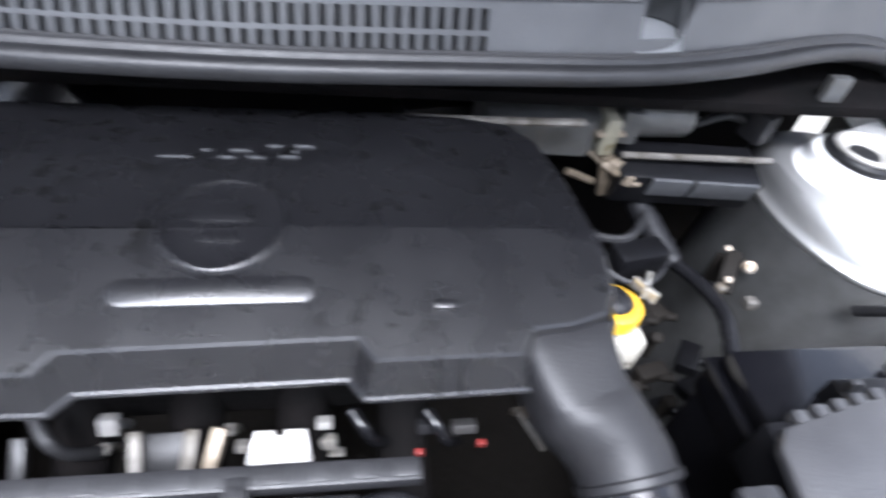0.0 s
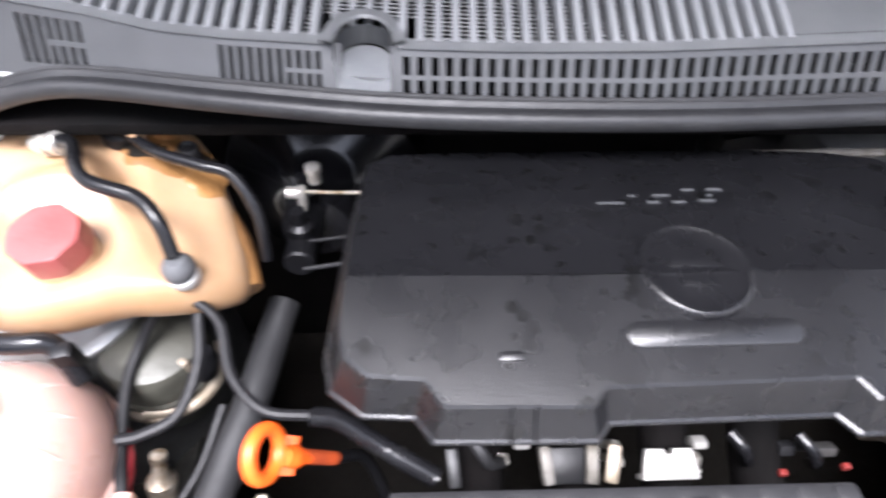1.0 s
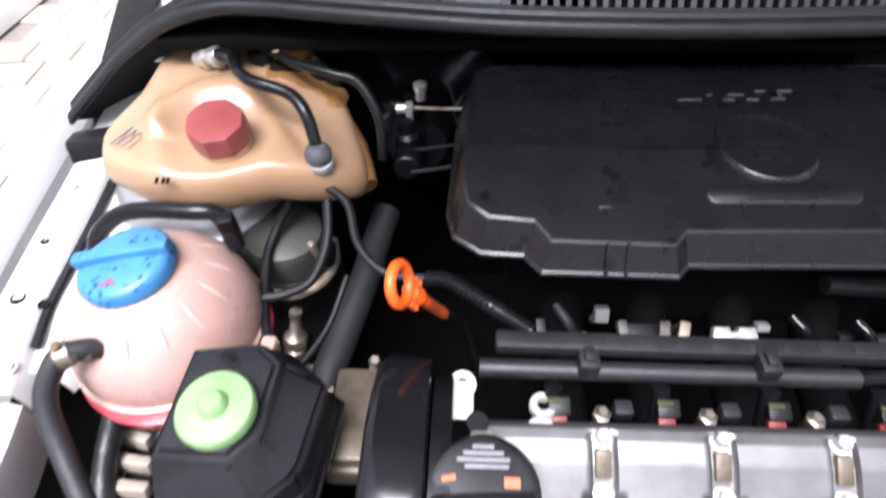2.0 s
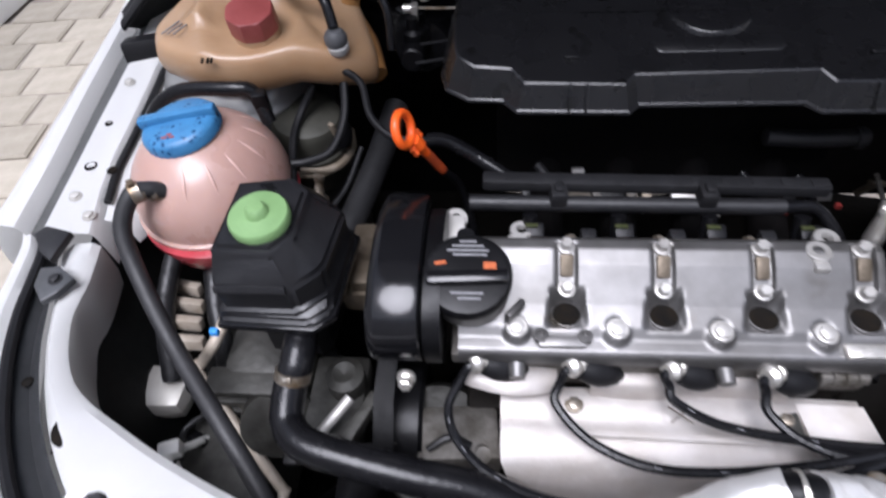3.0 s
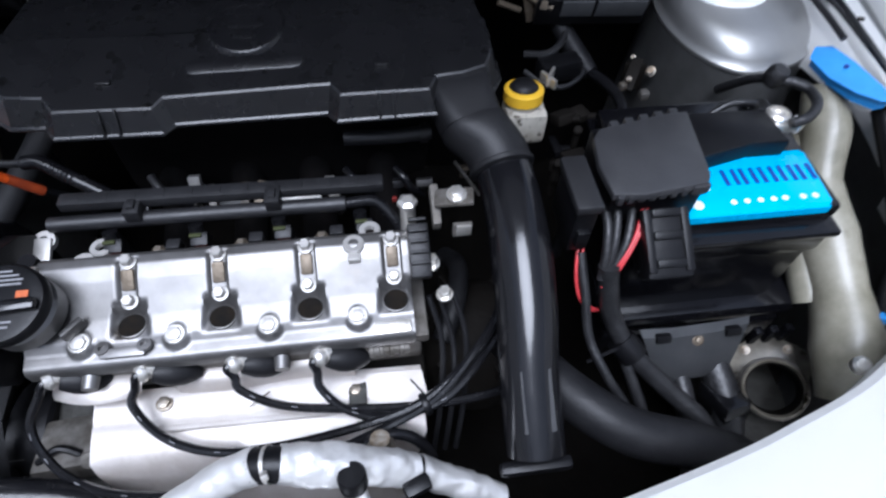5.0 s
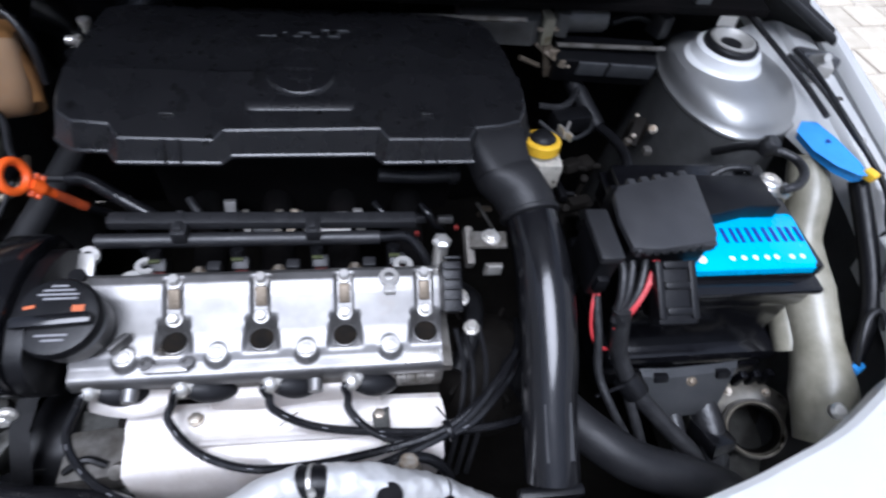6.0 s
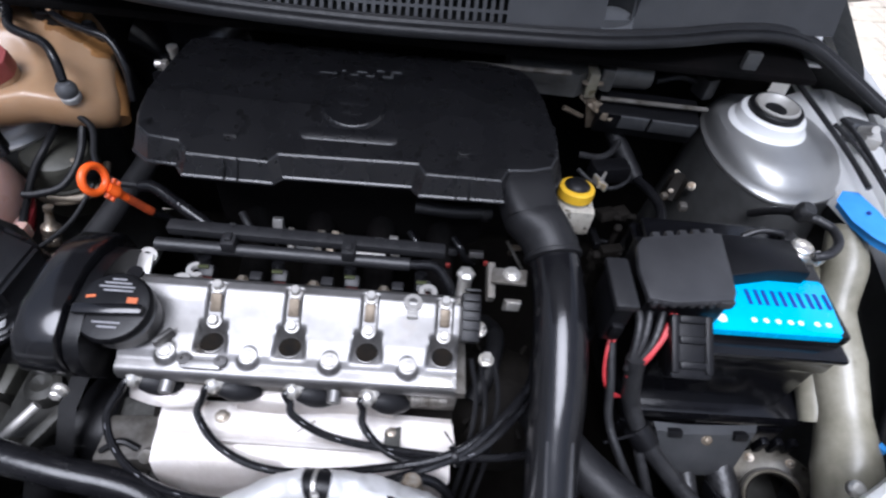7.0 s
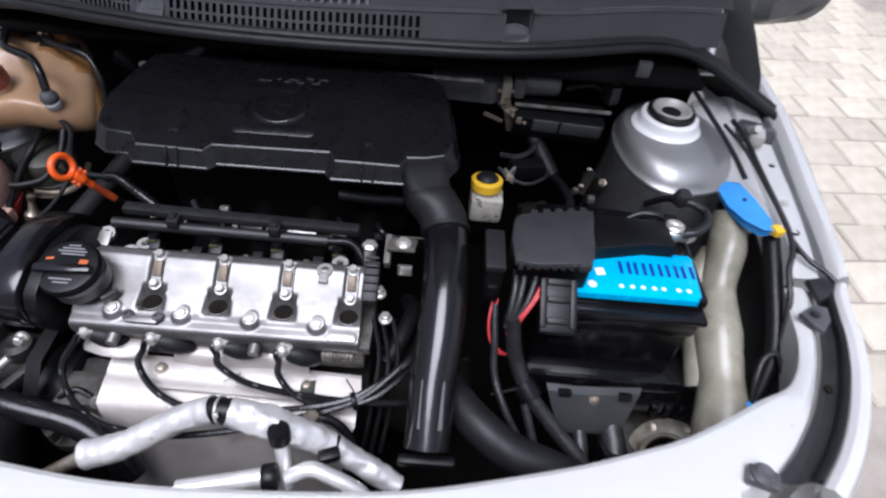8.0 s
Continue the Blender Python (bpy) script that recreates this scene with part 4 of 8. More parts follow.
# lugs along the back edge
for lx, ly, z in ((-0.165, 0.055, 0.830), (-0.160, 0.081, 0.818), (0.087, 0.047, 0.833), (0.103, 0.066, 0.828)):
    bm = B()
    lathe(bm, [(0.0045, z - 0.005), (0.0108, z - 0.005), (0.0108, z), (0.0098, z + 0.0012), (0.0052, z + 0.0012), (0.0045, z), (0.0045, z - 0.005)], (lx, ly, 0), seg=22, caps=False)
    block(bm, (lx, ly - 0.012, z - 0.006), (0.012, 0.012, 0.008), bev=0.002)
    part("cover_lug", bm, PALECAST, camc)
# plate over the second pocket with two tabs
bm = B()
block(bm, (-0.128, -0.0255, 0.796), (0.040, 0.009, 0.004), rx=14, bev=0.0015)
for tx in (-0.146, -0.109):
    lathe(bm, [(0.0065, 0), (0.0065, 0.004), (0.003, 0.0042), (0.003, 0.001), (0, 0.001)], (tx, -0.021, 0.7955), seg=16)
part("tab_plate", bm, CAST, camc)
bm = B()
block(bm, (0.118, -0.026, 0.793), (0.035, 0.012, 0.005), rx=12, bev=0.0015)
part("data_plate", bm, ZINC, camc)
# rim round the oil filler
bm = B()
lathe(bm, [(0.034, -0.02), (0.034, -0.004), (0.030, 0.0)], (-0.207, 0.006, 0.838), (0, -0.22, 1), 28)
block(bm, (-0.168, -0.006, 0.812), (0.006, 0.022, 0.012), rz=-40, bev=0.002)
part("filler_neck", bm, CAST, camc)

oil_cap = thing("oil_filler_cap", (-0.208, 0.004, 0.842), "black oil filler cap with orange and grey print", "cap")
ax = Vector((0, -0.24, 1)).normalized()
bm = B()
lathe(bm, [(0.0345, 0), (0.0365, 0.002), (0.0365, 0.009), (0.0350, 0.011), (0.0345, 0.0125), (0.030, 0.0135), (0.0, 0.0138)], (-0.208, 0.004, 0.842), ax, 48)
part("disc", bm, PLASTIC, oil_cap)
rot = Vector((0, 0, 1)).rotation_difference(ax).to_matrix().to_4x4()
CAPM = Matrix.Translation((-0.208, 0.004, 0.842)) @ rot


def on_cap(bm, c, s, rz=0, bev=0.0015):
    block(bm, (0, 0, 0), s, bev=bev)
    bmesh.ops.transform(bm, matrix=CAPM @ pose(*c, 0, 0, rz), verts=bm.verts[:])
    return bm


part("grip", on_cap(B(), (0.0, -0.006, 0.0175), (0.066, 0.011, 0.010), 3, 0.004), GLOSS, oil_cap, "raised grip bar")
part("print_mark", on_cap(B(), (0.018, 0.006, 0.0142), (0.010, 0.006, 0.0006), 0, 0), PRINTORANGE, oil_cap, "orange symbol")
part("print_mark", on_cap(B(), (-0.022, 0.008, 0.0142), (0.009, 0.003, 0.0006), 10, 0), PRINTORANGE, oil_cap, "orange symbol")
for k, (cx, cy, w) in enumerate(((0, 0.0275, 0.014), (0, 0.0235, 0.026), (0, 0.0195, 0.034), (0.002, 0.0155, 0.028), (0, -0.018, 0.026), (0.002, -0.0225, 0.018))):
    part("print_line", on_cap(B(), (cx, cy, 0.0141), (w, 0.0018, 0.0006), 0, 0), PRINTGREY, oil_cap)

# timing-belt cover
timing = thing("timing_cover", (-0.265, 0.0, 0.72), "shiny black arched timing-belt cover", "engine cover")
arch = [(-0.036, 0.776), (-0.048, 0.797), (-0.054, 0.818), (-0.052, 0.838), (-0.041, 0.854), (-0.010, 0.8655), (0.038, 0.867), (0.072, 0.860), (0.100, 0.846), (0.119, 0.826), (0.126, 0.80), (0.124, 0.75)]
bm = B()
secs = [(-0.287, 0.93, -0.005), (-0.2845, 0.975, -0.002), (-0.279, 1.0, 0), (-0.251, 1.0, 0), (-0.246, 0.985, -0.001), (-0.2445, 0.95, -0.004)]
loft(bm, [[Vector((x, y * k, z + dz)) for y, z in arch] for x, k, dz in secs])
part("arched_shell", bm, GLOSS, timing)
bm = B()
loft(bm, [[Vector((x, y * k * 0.90, z * 1.0 - 0.010)) for y, z in arch] for x, k in ((-0.243, 1.0), (-0.232, 1.0), (-0.229, 0.98))])
part("back_plate", bm, PLASTIC, timing)
bolt("cover_bolt", (-0.258, -0.056, 0.785), 0.006, timing, (0, -1, 0.3), h=0.012)
bm = B()
block(bm, (-0.262, 0.085, 0.835), (0.03, 0.016, 0.012), rx=-40, bev=0.003)
part("retaining_clip", bm, DUSTY, timing)
# lug plate beside the cover
bm = B()
block(bm, (-0.222, 0.088, 0.808), (0.018, 0.030, 0.006), rx=20, bev=0.002)
lathe(bm, [(0.011, 0), (0.011, 0.006), (0.005, 0.0065), (0.005, 0.002), (0, 0.002)], (-0.222, 0.102, 0.806), (0, -0.3, 1), 18)
lug = part("lifting_lug", bm, PALECAST, engine, "pale lifting lug")
# Dark disc laid over the lug to paint the hole's shade.
bm = B()
lathe(bm, [(0.0050, 0.0), (0.0050, 0.0006), (0.0, 0.0006)], Vector((-0.222, 0.102, 0.806)) + Vector((0, -0.3, 1)).normalized() * 0.0062, (0, -0.3, 1), 16)
part("lug_hole", bm, DARKHOLE, lug)
bm = B()
rod(bm, (-0.213, 0.06, 0.80), (-0.211, 0.056, 0.838), 0.009, 0.008)
part("sensor_plug", bm, PLASTIC, engine)
bm = B()
block(bm, (-0.208, 0.043, 0.832), (0.016, 0.014, 0.012), bev=0.003)
part("sensor_base", bm, ZINC, engine)

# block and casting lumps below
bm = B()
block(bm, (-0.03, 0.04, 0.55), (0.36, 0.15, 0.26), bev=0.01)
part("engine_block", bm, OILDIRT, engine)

# exhaust heat shield
shield = thing("heat_shield", (-0.02, -0.07, 0.66), "dull silver pressed exhaust heat shield", "heat shield")
bm = B()
xs = np.linspace(-0.178, 0.142, 34)
prof = [(-0.034, 0.731), (-0.045, 0.7305), (-0.058, 0.727), (-0.064, 0.724), (-0.068, 0.7245), (-0.085, 0.719), (-0.098, 0.714), (-0.106, 0.704), (-0.111, 0.685), (-0.120, 0.655), (-0.135, 0.62), (-0.16, 0.585)]


def shield_z(x, z, k):
    bulge = 0.004 * math.exp(-((x - 0.0) / 0.11) ** 2) * (1 if k < 7 else 0)
    return z + bulge - 0.013 * (x + 0.178) / 0.32


rows = []
for k, (y, z) in enumerate(prof):
    spread = 1.0 if k < 7 else 1.0 - 0.03 * (k - 6)
    rows.append([(-0.018 + (x + 0.018) * spread, y, shield_z(x, z, k)) for x in xs])
sheet(bm, rows, 0.0014)
sh = part("pressed_plate", bm, SHIELD, shield)
bm = B()
block(bm, (-0.03, -0.0755, 0.7245), (0.17, 0.006, 0.003), rx=-16, ry=2.3, bev=0.0012)
part("pressed_rib", bm, SHIELD, sh)
for s in (1, -1):
    bm = B()
    block(bm, (-0.020, -0.057, 0.7295), (0.024, 0.0010, 0.0012), rz=38 * s, ry=2, bev=0)
    part("stamped_cross", bm, WORN, sh)
bolt("shield_bolt", (-0.112, -0.050, 0.7275), 0.0062, shield, material=WORN, h=0.006, label="rusty shield bolt")
bm = B()
block(bm, (0.076, -0.052, 0.7195), (0.018, 0.036, 0.004), bev=0.001)
part("rusty_slot", bm, GRIMECAST, sh, "rusty slot in the shield")
bolt("shield_bolt", (0.074, -0.055, 0.719), 0.006, shield, material=WORN, h=0.006)
bm = B()
block(bm, (0.074, -0.064, 0.720), (0.006, 0.004, 0.002), bev=0)
part("paint_dab", bm, REDSEAL, sh)
bm = B()
sheet(bm, [[(x, y - k * 0.011 * math.sin((x + 0.210) * 36), z + 0.003 * math.cos((x + 0.17) * 50)) for x in np.linspace(-0.210, -0.128, 16)] for y, z, k in ((-0.024, 0.752, 0), (-0.032, 0.7515, 0.4), (-0.038, 0.749, 0.8), (-0.041, 0.744, 1.0))], 0.0014)
part("upper_flap", bm, SHIELD, shield, "curled shield flap")
bm = B()
sheet(bm, [[(x, y - 0.003 * math.sin((x + 0.098) * 36), z - 0.004 * (x + 0.098) / 0.17) for x in np.linspace(-0.098, 0.075, 18)] for y, z in ((-0.022, 0.748), (-0.031, 0.7465), (-0.037, 0.742), (-0.040, 0.735), (-0.041, 0.729))], 0.0014)
part("upper_flap", bm, SHIELD, shield)
bm = B()
slab(bm, [(0.086, -0.040), (0.142, -0.042), (0.146, -0.075), (0.135, -0.085), (0.090, -0.085)], 0.7195, 0.7225, 0, 0.0012)
part("end_pad", bm, SHIELD, shield, "pale flat shield end")

# spark plug boots and leads
PX = ((-0.201, -0.032), (-0.118, -0.034), (-0.035, -0.035), (0.045, -0.038))
TAILS = [
    [(-0.213, -0.045, 0.762), (-0.224, -0.064, 0.745), (-0.216, -0.086, 0.728), (-0.186, -0.112, 0.720), (-0.135, -0.131, 0.720), (-0.06, -0.139, 0.730), (0.03, -0.125, 0.738), (0.10, -0.107, 0.748), (0.15, -0.088, 0.757), (0.19, -0.055, 0.772), (0.222, -0.015, 0.778), (0.235, 0.03, 0.76)],
    [(-0.128, -0.046, 0.760), (-0.131, -0.060, 0.750), (-0.103, -0.088, 0.740), (-0.058, -0.106, 0.737), (0.0, -0.110, 0.742), (0.080, -0.102, 0.748), (0.139, -0.088, 0.756), (0.184, -0.060, 0.768), (0.214, -0.030, 0.775), (0.24, 0.02, 0.76)],
    [(-0.036, -0.046, 0.762), (-0.031, -0.057, 0.755), (0.006, -0.073, 0.747), (0.067, -0.083, 0.746), (0.140, -0.089, 0.749), (0.21, -0.084, 0.748), (0.26, -0.06, 0.735)],
    [(0.042, -0.050, 0.762), (0.044, -0.063, 0.753), (0.067, -0.084, 0.747), (0.104, -0.096, 0.748), (0.16, -0.088, 0.755), (0.205, -0.05, 0.765), (0.24, 0.0, 0.755)],
]
for (px, py), tail in zip(PX, TAILS):
    lead = thing("ignition_lead", (px, py, 0.76), "black ignition lead with a bright metal plug boot", "cable", "ignition leads")
    bm = B()
    lathe(bm, [(0.004, -0.024), (0.0085, -0.018), (0.0120, -0.009), (0.0132, 0.0), (0.0128, 0.008), (0.0108, 0.015), (0.0090, 0.020), (0.0, 0.020)], (px + 0.025, py + 0.001, 0.7595), (-0.9, -0.1, 0.43), 20)
    part("rubber_boot", bm, RUBBER, lead)
    bm = B()
    d = Vector((-0.026, -0.018, 0.012)).normalized()
    lathe(bm, [(0.0078, 0), (0.0098, 0.002), (0.0098, 0.006), (0.0085, 0.007), (0.0085, 0.010), (0.0098, 0.011), (0.0098, 0.014), (0.006, 0.018), (0.0, 0.018)], (px + 0.009, py + 0.005, 0.768), d, 22)
    part("metal_cap", bm, ZINC, lead, "chromed boot end")
    bm = B()
    tube(bm, [(px, py, 0.772), (px - 0.006, py - 0.006, 0.771), *tail], 0.0042, 8, 6)
    part("cable", bm, HOSE, lead)
    bm = B()
    for q in range(4):
        pt = smooth_path(tail, 8)[10 + q * 7]
        pn = smooth_path(tail, 8)[11 + q * 7]
        mid = (pt + pn) * 0.5 + Vector((0, -0.0012, 0.0038))
        rod(bm, mid, mid + (pn - pt).normalized() * 0.006, 0.0005, seg=6)
    tagged(part("lead_marking", bm, PRINTGREY, lead), kind="stuff")
bm = B()
lathe(bm, [(0.0105, -0.003), (0.0115, 0), (0.0105, 0.003)], (0.142, -0.090, 0.753), (0.8, 0.3, 0.1), 14)
rod(bm, (0.142, -0.084, 0.762), (0.13, -0.07, 0.768), 0.001, seg=6)
solo("cable_tie", bm, PLASTIC, (0.142, -0.09, 0.753), "thin black cable tie round the leads", "cable tie")
bm = B()
for k in range(4):
    lathe(bm, [(0.0072, 0), (0.0085, 0.001), (0.0085, 0.0045), (0.0066, 0.005), (0.0066, 0.010)], (0.092 + k * 0.010, -0.030, 0.757), (1, 0, 0), 14)
part("coolant_stub", bm, CASTDIRT, engine, "ribbed metal stub")
for bx in (-0.165, 0.01):
    bm = B()
    rod(bm, (bx, -0.034, 0.770), (bx, -0.046, 0.768), 0.008, 0.007, seg=12)
    part("head_bolt_boss", bm, CAST, engine)

# injector rail
rail = thing("fuel_rail", (-0.06, 0.107, 0.827), "black fuel rail with cable duct behind it", "fuel rail")
bm = B()
tube(bm, [(-0.209, 0.106, 0.828), (0.08, 0.105, 0.826)], 0.0078, 16, 2)
part("rail_tube", bm, DUSTY, rail)
bm = B()
tube(bm, [(0.08, 0.105, 0.826), (0.11, 0.108, 0.822), (0.128, 0.095, 0.808), (0.14, 0.08, 0.79)], 0.006, 10)
part("rail_hose", bm, HOSE, rail)
bm = B()
block(bm, (-0.038, 0.1215, 0.8385), (0.318, 0.016, 0.012), ry=1.2, bev=0.003)
for k in range(12):
    block(bm, (-0.185 + 0.027 * k, 0.1215, 0.8465 - 0.0005 * k), (0.016, 0.011, 0.003), bev=0.001)
part("cable_duct", bm, DUSTY, rail)
for cx in (-0.126, 0.009):
    bm = B()
    block(bm, (cx, 0.110, 0.8375), (0.016, 0.024, 0.016), bev=0.003)
    block(bm, (cx, 0.1085, 0.846), (0.008, 0.012, 0.006), bev=0.002)
    part("rail_clip", bm, DUSTY, rail)
for k in range(4):
    ix = -0.152 + 0.082 * k
    inj = thing("fuel_injector", (ix, 0.088, 0.79), "black fuel injector plug with a red seal", "injector", "fuel injectors")
    bm = B()
    rod(bm, (ix, 0.094, 0.825), (ix, 0.070, 0.775), 0.007, 0.0065)
    part("body", bm, PLASTIC, inj)
    bm = B()
    block(bm, (ix + 0.004, 0.083, 0.8125), (0.017, 0.014, 0.018), rx=25, bev=0.002)
    part("plug", bm, PLASTIC, inj)
    bm = B()
    block(bm, (ix + 0.004, 0.0745, 0.8075), (0.013, 0.006, 0.006), rx=25, bev=0.001)
    part("seal", bm, REDSEAL, inj, "red rubber seal")
    bm = B()
    block(bm, (ix + 0.001, 0.082, 0.8225), (0.012, 0.004, 0.003), bev=0.001)
    part("lock", bm, GREENCLIP, inj, "yellow-green lock clip")
    if k < 3:
        bm = B()
        rod(bm, (ix + 0.04, 0.084, 0.78), (ix + 0.04, 0.083, 0.798), 0.005, seg=10)
        lathe(bm, [(0.0075, 0), (0.0075, 0.005), (0.0055, 0.006), (0.004, 0.009), (0, 0.009)], (ix + 0.04, 0.083, 0.797), seg=6)
        solo("stud", bm, WORN, (ix + 0.04, 0.084, 0.79), "tarnished steel stud and nut on the manifold", "stud", "manifold studs")
        bm = B()
        block(bm, (ix + 0.056, 0.086, 0.802), (0.014, 0.012, 0.014), bev=0.002)
        solo("manifold_boss", bm, DUSTY, (ix + 0.056, 0.086, 0.80), "dusty grey manifold boss", "bracket", "manifold bosses")

# intake manifold under the cover
manifold = thing("intake_manifold", (0, 0.20, 0.70), "black plastic intake manifold under the cover", "manifold")
# Plenum and runners take the near-black that carries the shade under the cover.
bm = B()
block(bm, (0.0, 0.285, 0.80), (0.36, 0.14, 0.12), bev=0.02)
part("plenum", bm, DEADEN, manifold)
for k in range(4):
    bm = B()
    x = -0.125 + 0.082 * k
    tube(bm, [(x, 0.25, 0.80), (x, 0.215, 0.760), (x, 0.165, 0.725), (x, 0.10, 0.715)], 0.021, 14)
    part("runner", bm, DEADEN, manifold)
# bright fixings seen in the gap under the cover
for x, y, z, w, h, m in ((-0.094, 0.176, 0.810, 0.013, 0.014, PALECAST), (-0.108, 0.173, 0.778, 0.013, 0.005, ZINC), (-0.014, 0.174, 0.796, 0.008, 0.005, ZINC), (-0.007, 0.172, 0.771, 0.010, 0.007, ZINC), (0.057, 0.175, 0.797, 0.012, 0.007, PALECAST),
                         (0.059, 0.172, 0.770, 0.014, 0.010, ZINC), (0.062, 0.170, 0.754, 0.020, 0.002, ZINC), (0.122, 0.172, 0.754, 0.010, 0.004, WHITEP), (0.138, 0.174, 0.783, 0.013, 0.010, DUSTY), (0.170, 0.172, 0.783, 0.020, 0.009, CAST), (0.220, 0.172, 0.802, 0.016, 0.005, POCKET)):
    bm = B()
    y, z = y + 0.014, z - 0.022
    block(bm, (x, y, z), (w, 0.010, h), rx=-25, bev=0.0015)
    rod(bm, (x, y + 0.002, z - 0.002), (x, y + 0.016, z - 0.03), 0.004, seg=10)
    part("fixing_tab", bm, m, manifold)
for x, w, ry_, m in ((-0.075, 0.009, 6, CASTDIRT), (-0.038, 0.010, -6, CASTDIRT), (-0.021, 0.010, -14, TAN), (-0.150, 0.009, 5, DUSTY)):
    bm = B()
    block(bm, (x, 0.172, 0.778), (w, 0.030, 0.010), rx=28, rz=ry_, bev=0.002)
    part("cast_web", bm, m, manifold)
bm = B()
block(bm, (-0.0565, 0.173, 0.774), (0.030, 0.028, 0.004), rx=28, bev=0.001)
part("web_plate", bm, PLASTIC, manifold)
bm = B()
slab(bm, [(-0.023, -0.012), (0.023, -0.012), (0.019, 0.010), (0.004, 0.010), (0.003, 0.006), (-0.003, 0.006), (-0.004, 0.010), (-0.018, 0.010)], -0.004, 0.004, 0, 0.0015)
block(bm, (0, -0.012, -0.006), (0.046, 0.004, 0.016), bev=0.001)
bmesh.ops.transform(bm, matrix=pose(0.025, 0.172, 0.779, 27, 0, 0), verts=bm.verts[:])
part("white_bracket", bm, PALECAST, manifold, "white metal bracket")
for x, z in ((0.132, 0.752), (0.182, 0.762)):
    bm = B()
    block(bm, (x, 0.170, z), (0.006, 0.005, 0.006), bev=0.001)
    part("red_seal", bm, REDSEAL, manifold, "small red seal")
bm = B()
rod(bm, (0.205, 0.178, 0.800), (0.236, 0.166, 0.752), 0.0024, seg=8)
part("linkage_rod", bm, CASTDIRT, manifold, "pale linkage rod")
for k, (x, y, z) in enumerate(((-0.124, 0.178, 0.785), (0.092, 0.178, 0.775), (0.150, 0.176, 0.772))):
    bm = B()
    tube(bm, [(x - 0.014, y + 0.012, z + 0.016), (x - 0.004, y - 0.002, z + 0.010), (x + 0.004, y - 0.004, z - 0.006), (x + 0.016, y + 0.006, z - 0.028)], 0.005, 10, 6)
    part("vacuum_stub", bm, (OLDRUB, GLOSS, GLOSS)[k], manifold)
bm = B()
tube(bm, [(-0.255, 0.19, 0.835), (-0.235, 0.185, 0.838), (-0.205, 0.168, 0.832), (-0.165, 0.150, 0.815)], 0.007, 10, 6, rib=0.14, step=0.002)
solo("corrugated_hose", bm, HOSE, (-0.2, 0.17, 0.83), "black corrugated conduit beside the dipstick", "hose")
bm = B()
tube(bm, [(0.082, 0.186, 0.842), (0.13, 0.185, 0.84), (0.178, 0.186, 0.842)], 0.0085, 12)
lathe(bm, [(0.011, -0.004), (0.011, 0.004)], (0.17, 0.186, 0.841), (1, 0, 0), 14)
solo("breather_pipe", bm, DUSTY, (0.13, 0.186, 0.84), "dusty black breather pipe under the cover", "pipe")

# dipstick
dip = thing("dipstick", (-0.241, 0.16, 0.80), "bright orange oil dipstick with a ring pull", "dipstick")
ringc = Vector((-0.270, 0.139, 0.889))
stick_d = (Vector((-0.238, 0.168, 0.812)) - ringc).normalized()
side = stick_d.cross(Vector((0.98, -0.15, 0.10))).normalized()
bm = B()
tube(bm, [ringc + (stick_d * math.cos(a) + side * math.sin(a)) * 0.0148 for a in np.linspace(0, 2 * math.pi, 25)], 0.0044, 10, 2)
part("ring_pull", bm, ORANGE, dip)
bm = B()
tube(bm, [ringc + stick_d * 0.017, ringc + stick_d * 0.030, ringc + stick_d * 0.036, ringc + stick_d * 0.046], [0.008, 0.0095, 0.0062, 0.0058], 12, 3, flat=0.8)
for k in (0.022, 0.029):
    rod(bm, ringc + stick_d * k - side * 0.012, ringc + stick_d * k + side * 0.012, 0.003, seg=8)
part("grip", bm, ORANGE, dip)
bm = B()
tube(bm, [ringc + stick_d * 0.044, ringc + stick_d * 0.085], 0.0052, 10, 2)
part("collar", bm, RUSTSTICK, dip, "grimy orange collar")
bm = B()
tube(bm, [ringc + stick_d * 0.083, ringc + stick_d * 0.14, (-0.20, 0.17, 0.68)], 0.0045, 10)
part("guide_tube", bm, PLASTIC, dip)

# ---- air-filter cover ----
CREST = 0.222


def top_z(x, y):
    """Front part falls towards the engine, rear part lies nearly level, with a crease between."""
    return 0.9360 + 0.25 * (min(y, CREST) - 0.145) - 0.05 * max(0.0, y - CREST) - 0.30 * max(0.0, y - 0.345) + 0.0010 * math.sin(18 * x)


FRONT = [(-0.206, 0.1595), (-0.174, 0.1570), (-0.163, 0.1418), (-0.078, 0.1402), (-0.069, 0.1508), (0.080, 0.1525), (0.089, 0.1400), (0.172, 0.1410), (0.180, 0.1555), (0.206, 0.1580)]
OUT = [*FRONT, (0.2285, 0.1650), (0.2365, 0.181), (0.2370, 0.205), (0.2330, CREST), (0.2290, 0.275), (0.2190, 0.326), (0.204, 0.350), (0.168, 0.366), (0.10, 0.371), (-0.15, 0.369), (-0.198, 0.361), (-0.2140, 0.342), (-0.2190, 0.300), (-0.2230, CREST), (-0.2245, 0.190), (-0.2210, 0.171)]
cover = thing("air_filter_cover", (0, 0.24, 0.885), "dark grey moulded engine cover with water spots", "engine cover")
bm = B()


def ring_at(d, z_of):
    n = len(OUT)
    got = []
    for i in range(n):
        a, b, e = Vector(OUT[i - 1]), Vector(OUT[i]), Vector(OUT[(i + 1) % n])
        n1, n2 = (b - a).normalized(), (e - b).normalized()
        nn = Vector((n1.y + n2.y, -n1.x - n2.x)).normalized()
        p = b + nn * d
        got.append(Vector((p.x, p.y, z_of(p.x, p.y))))
    return got


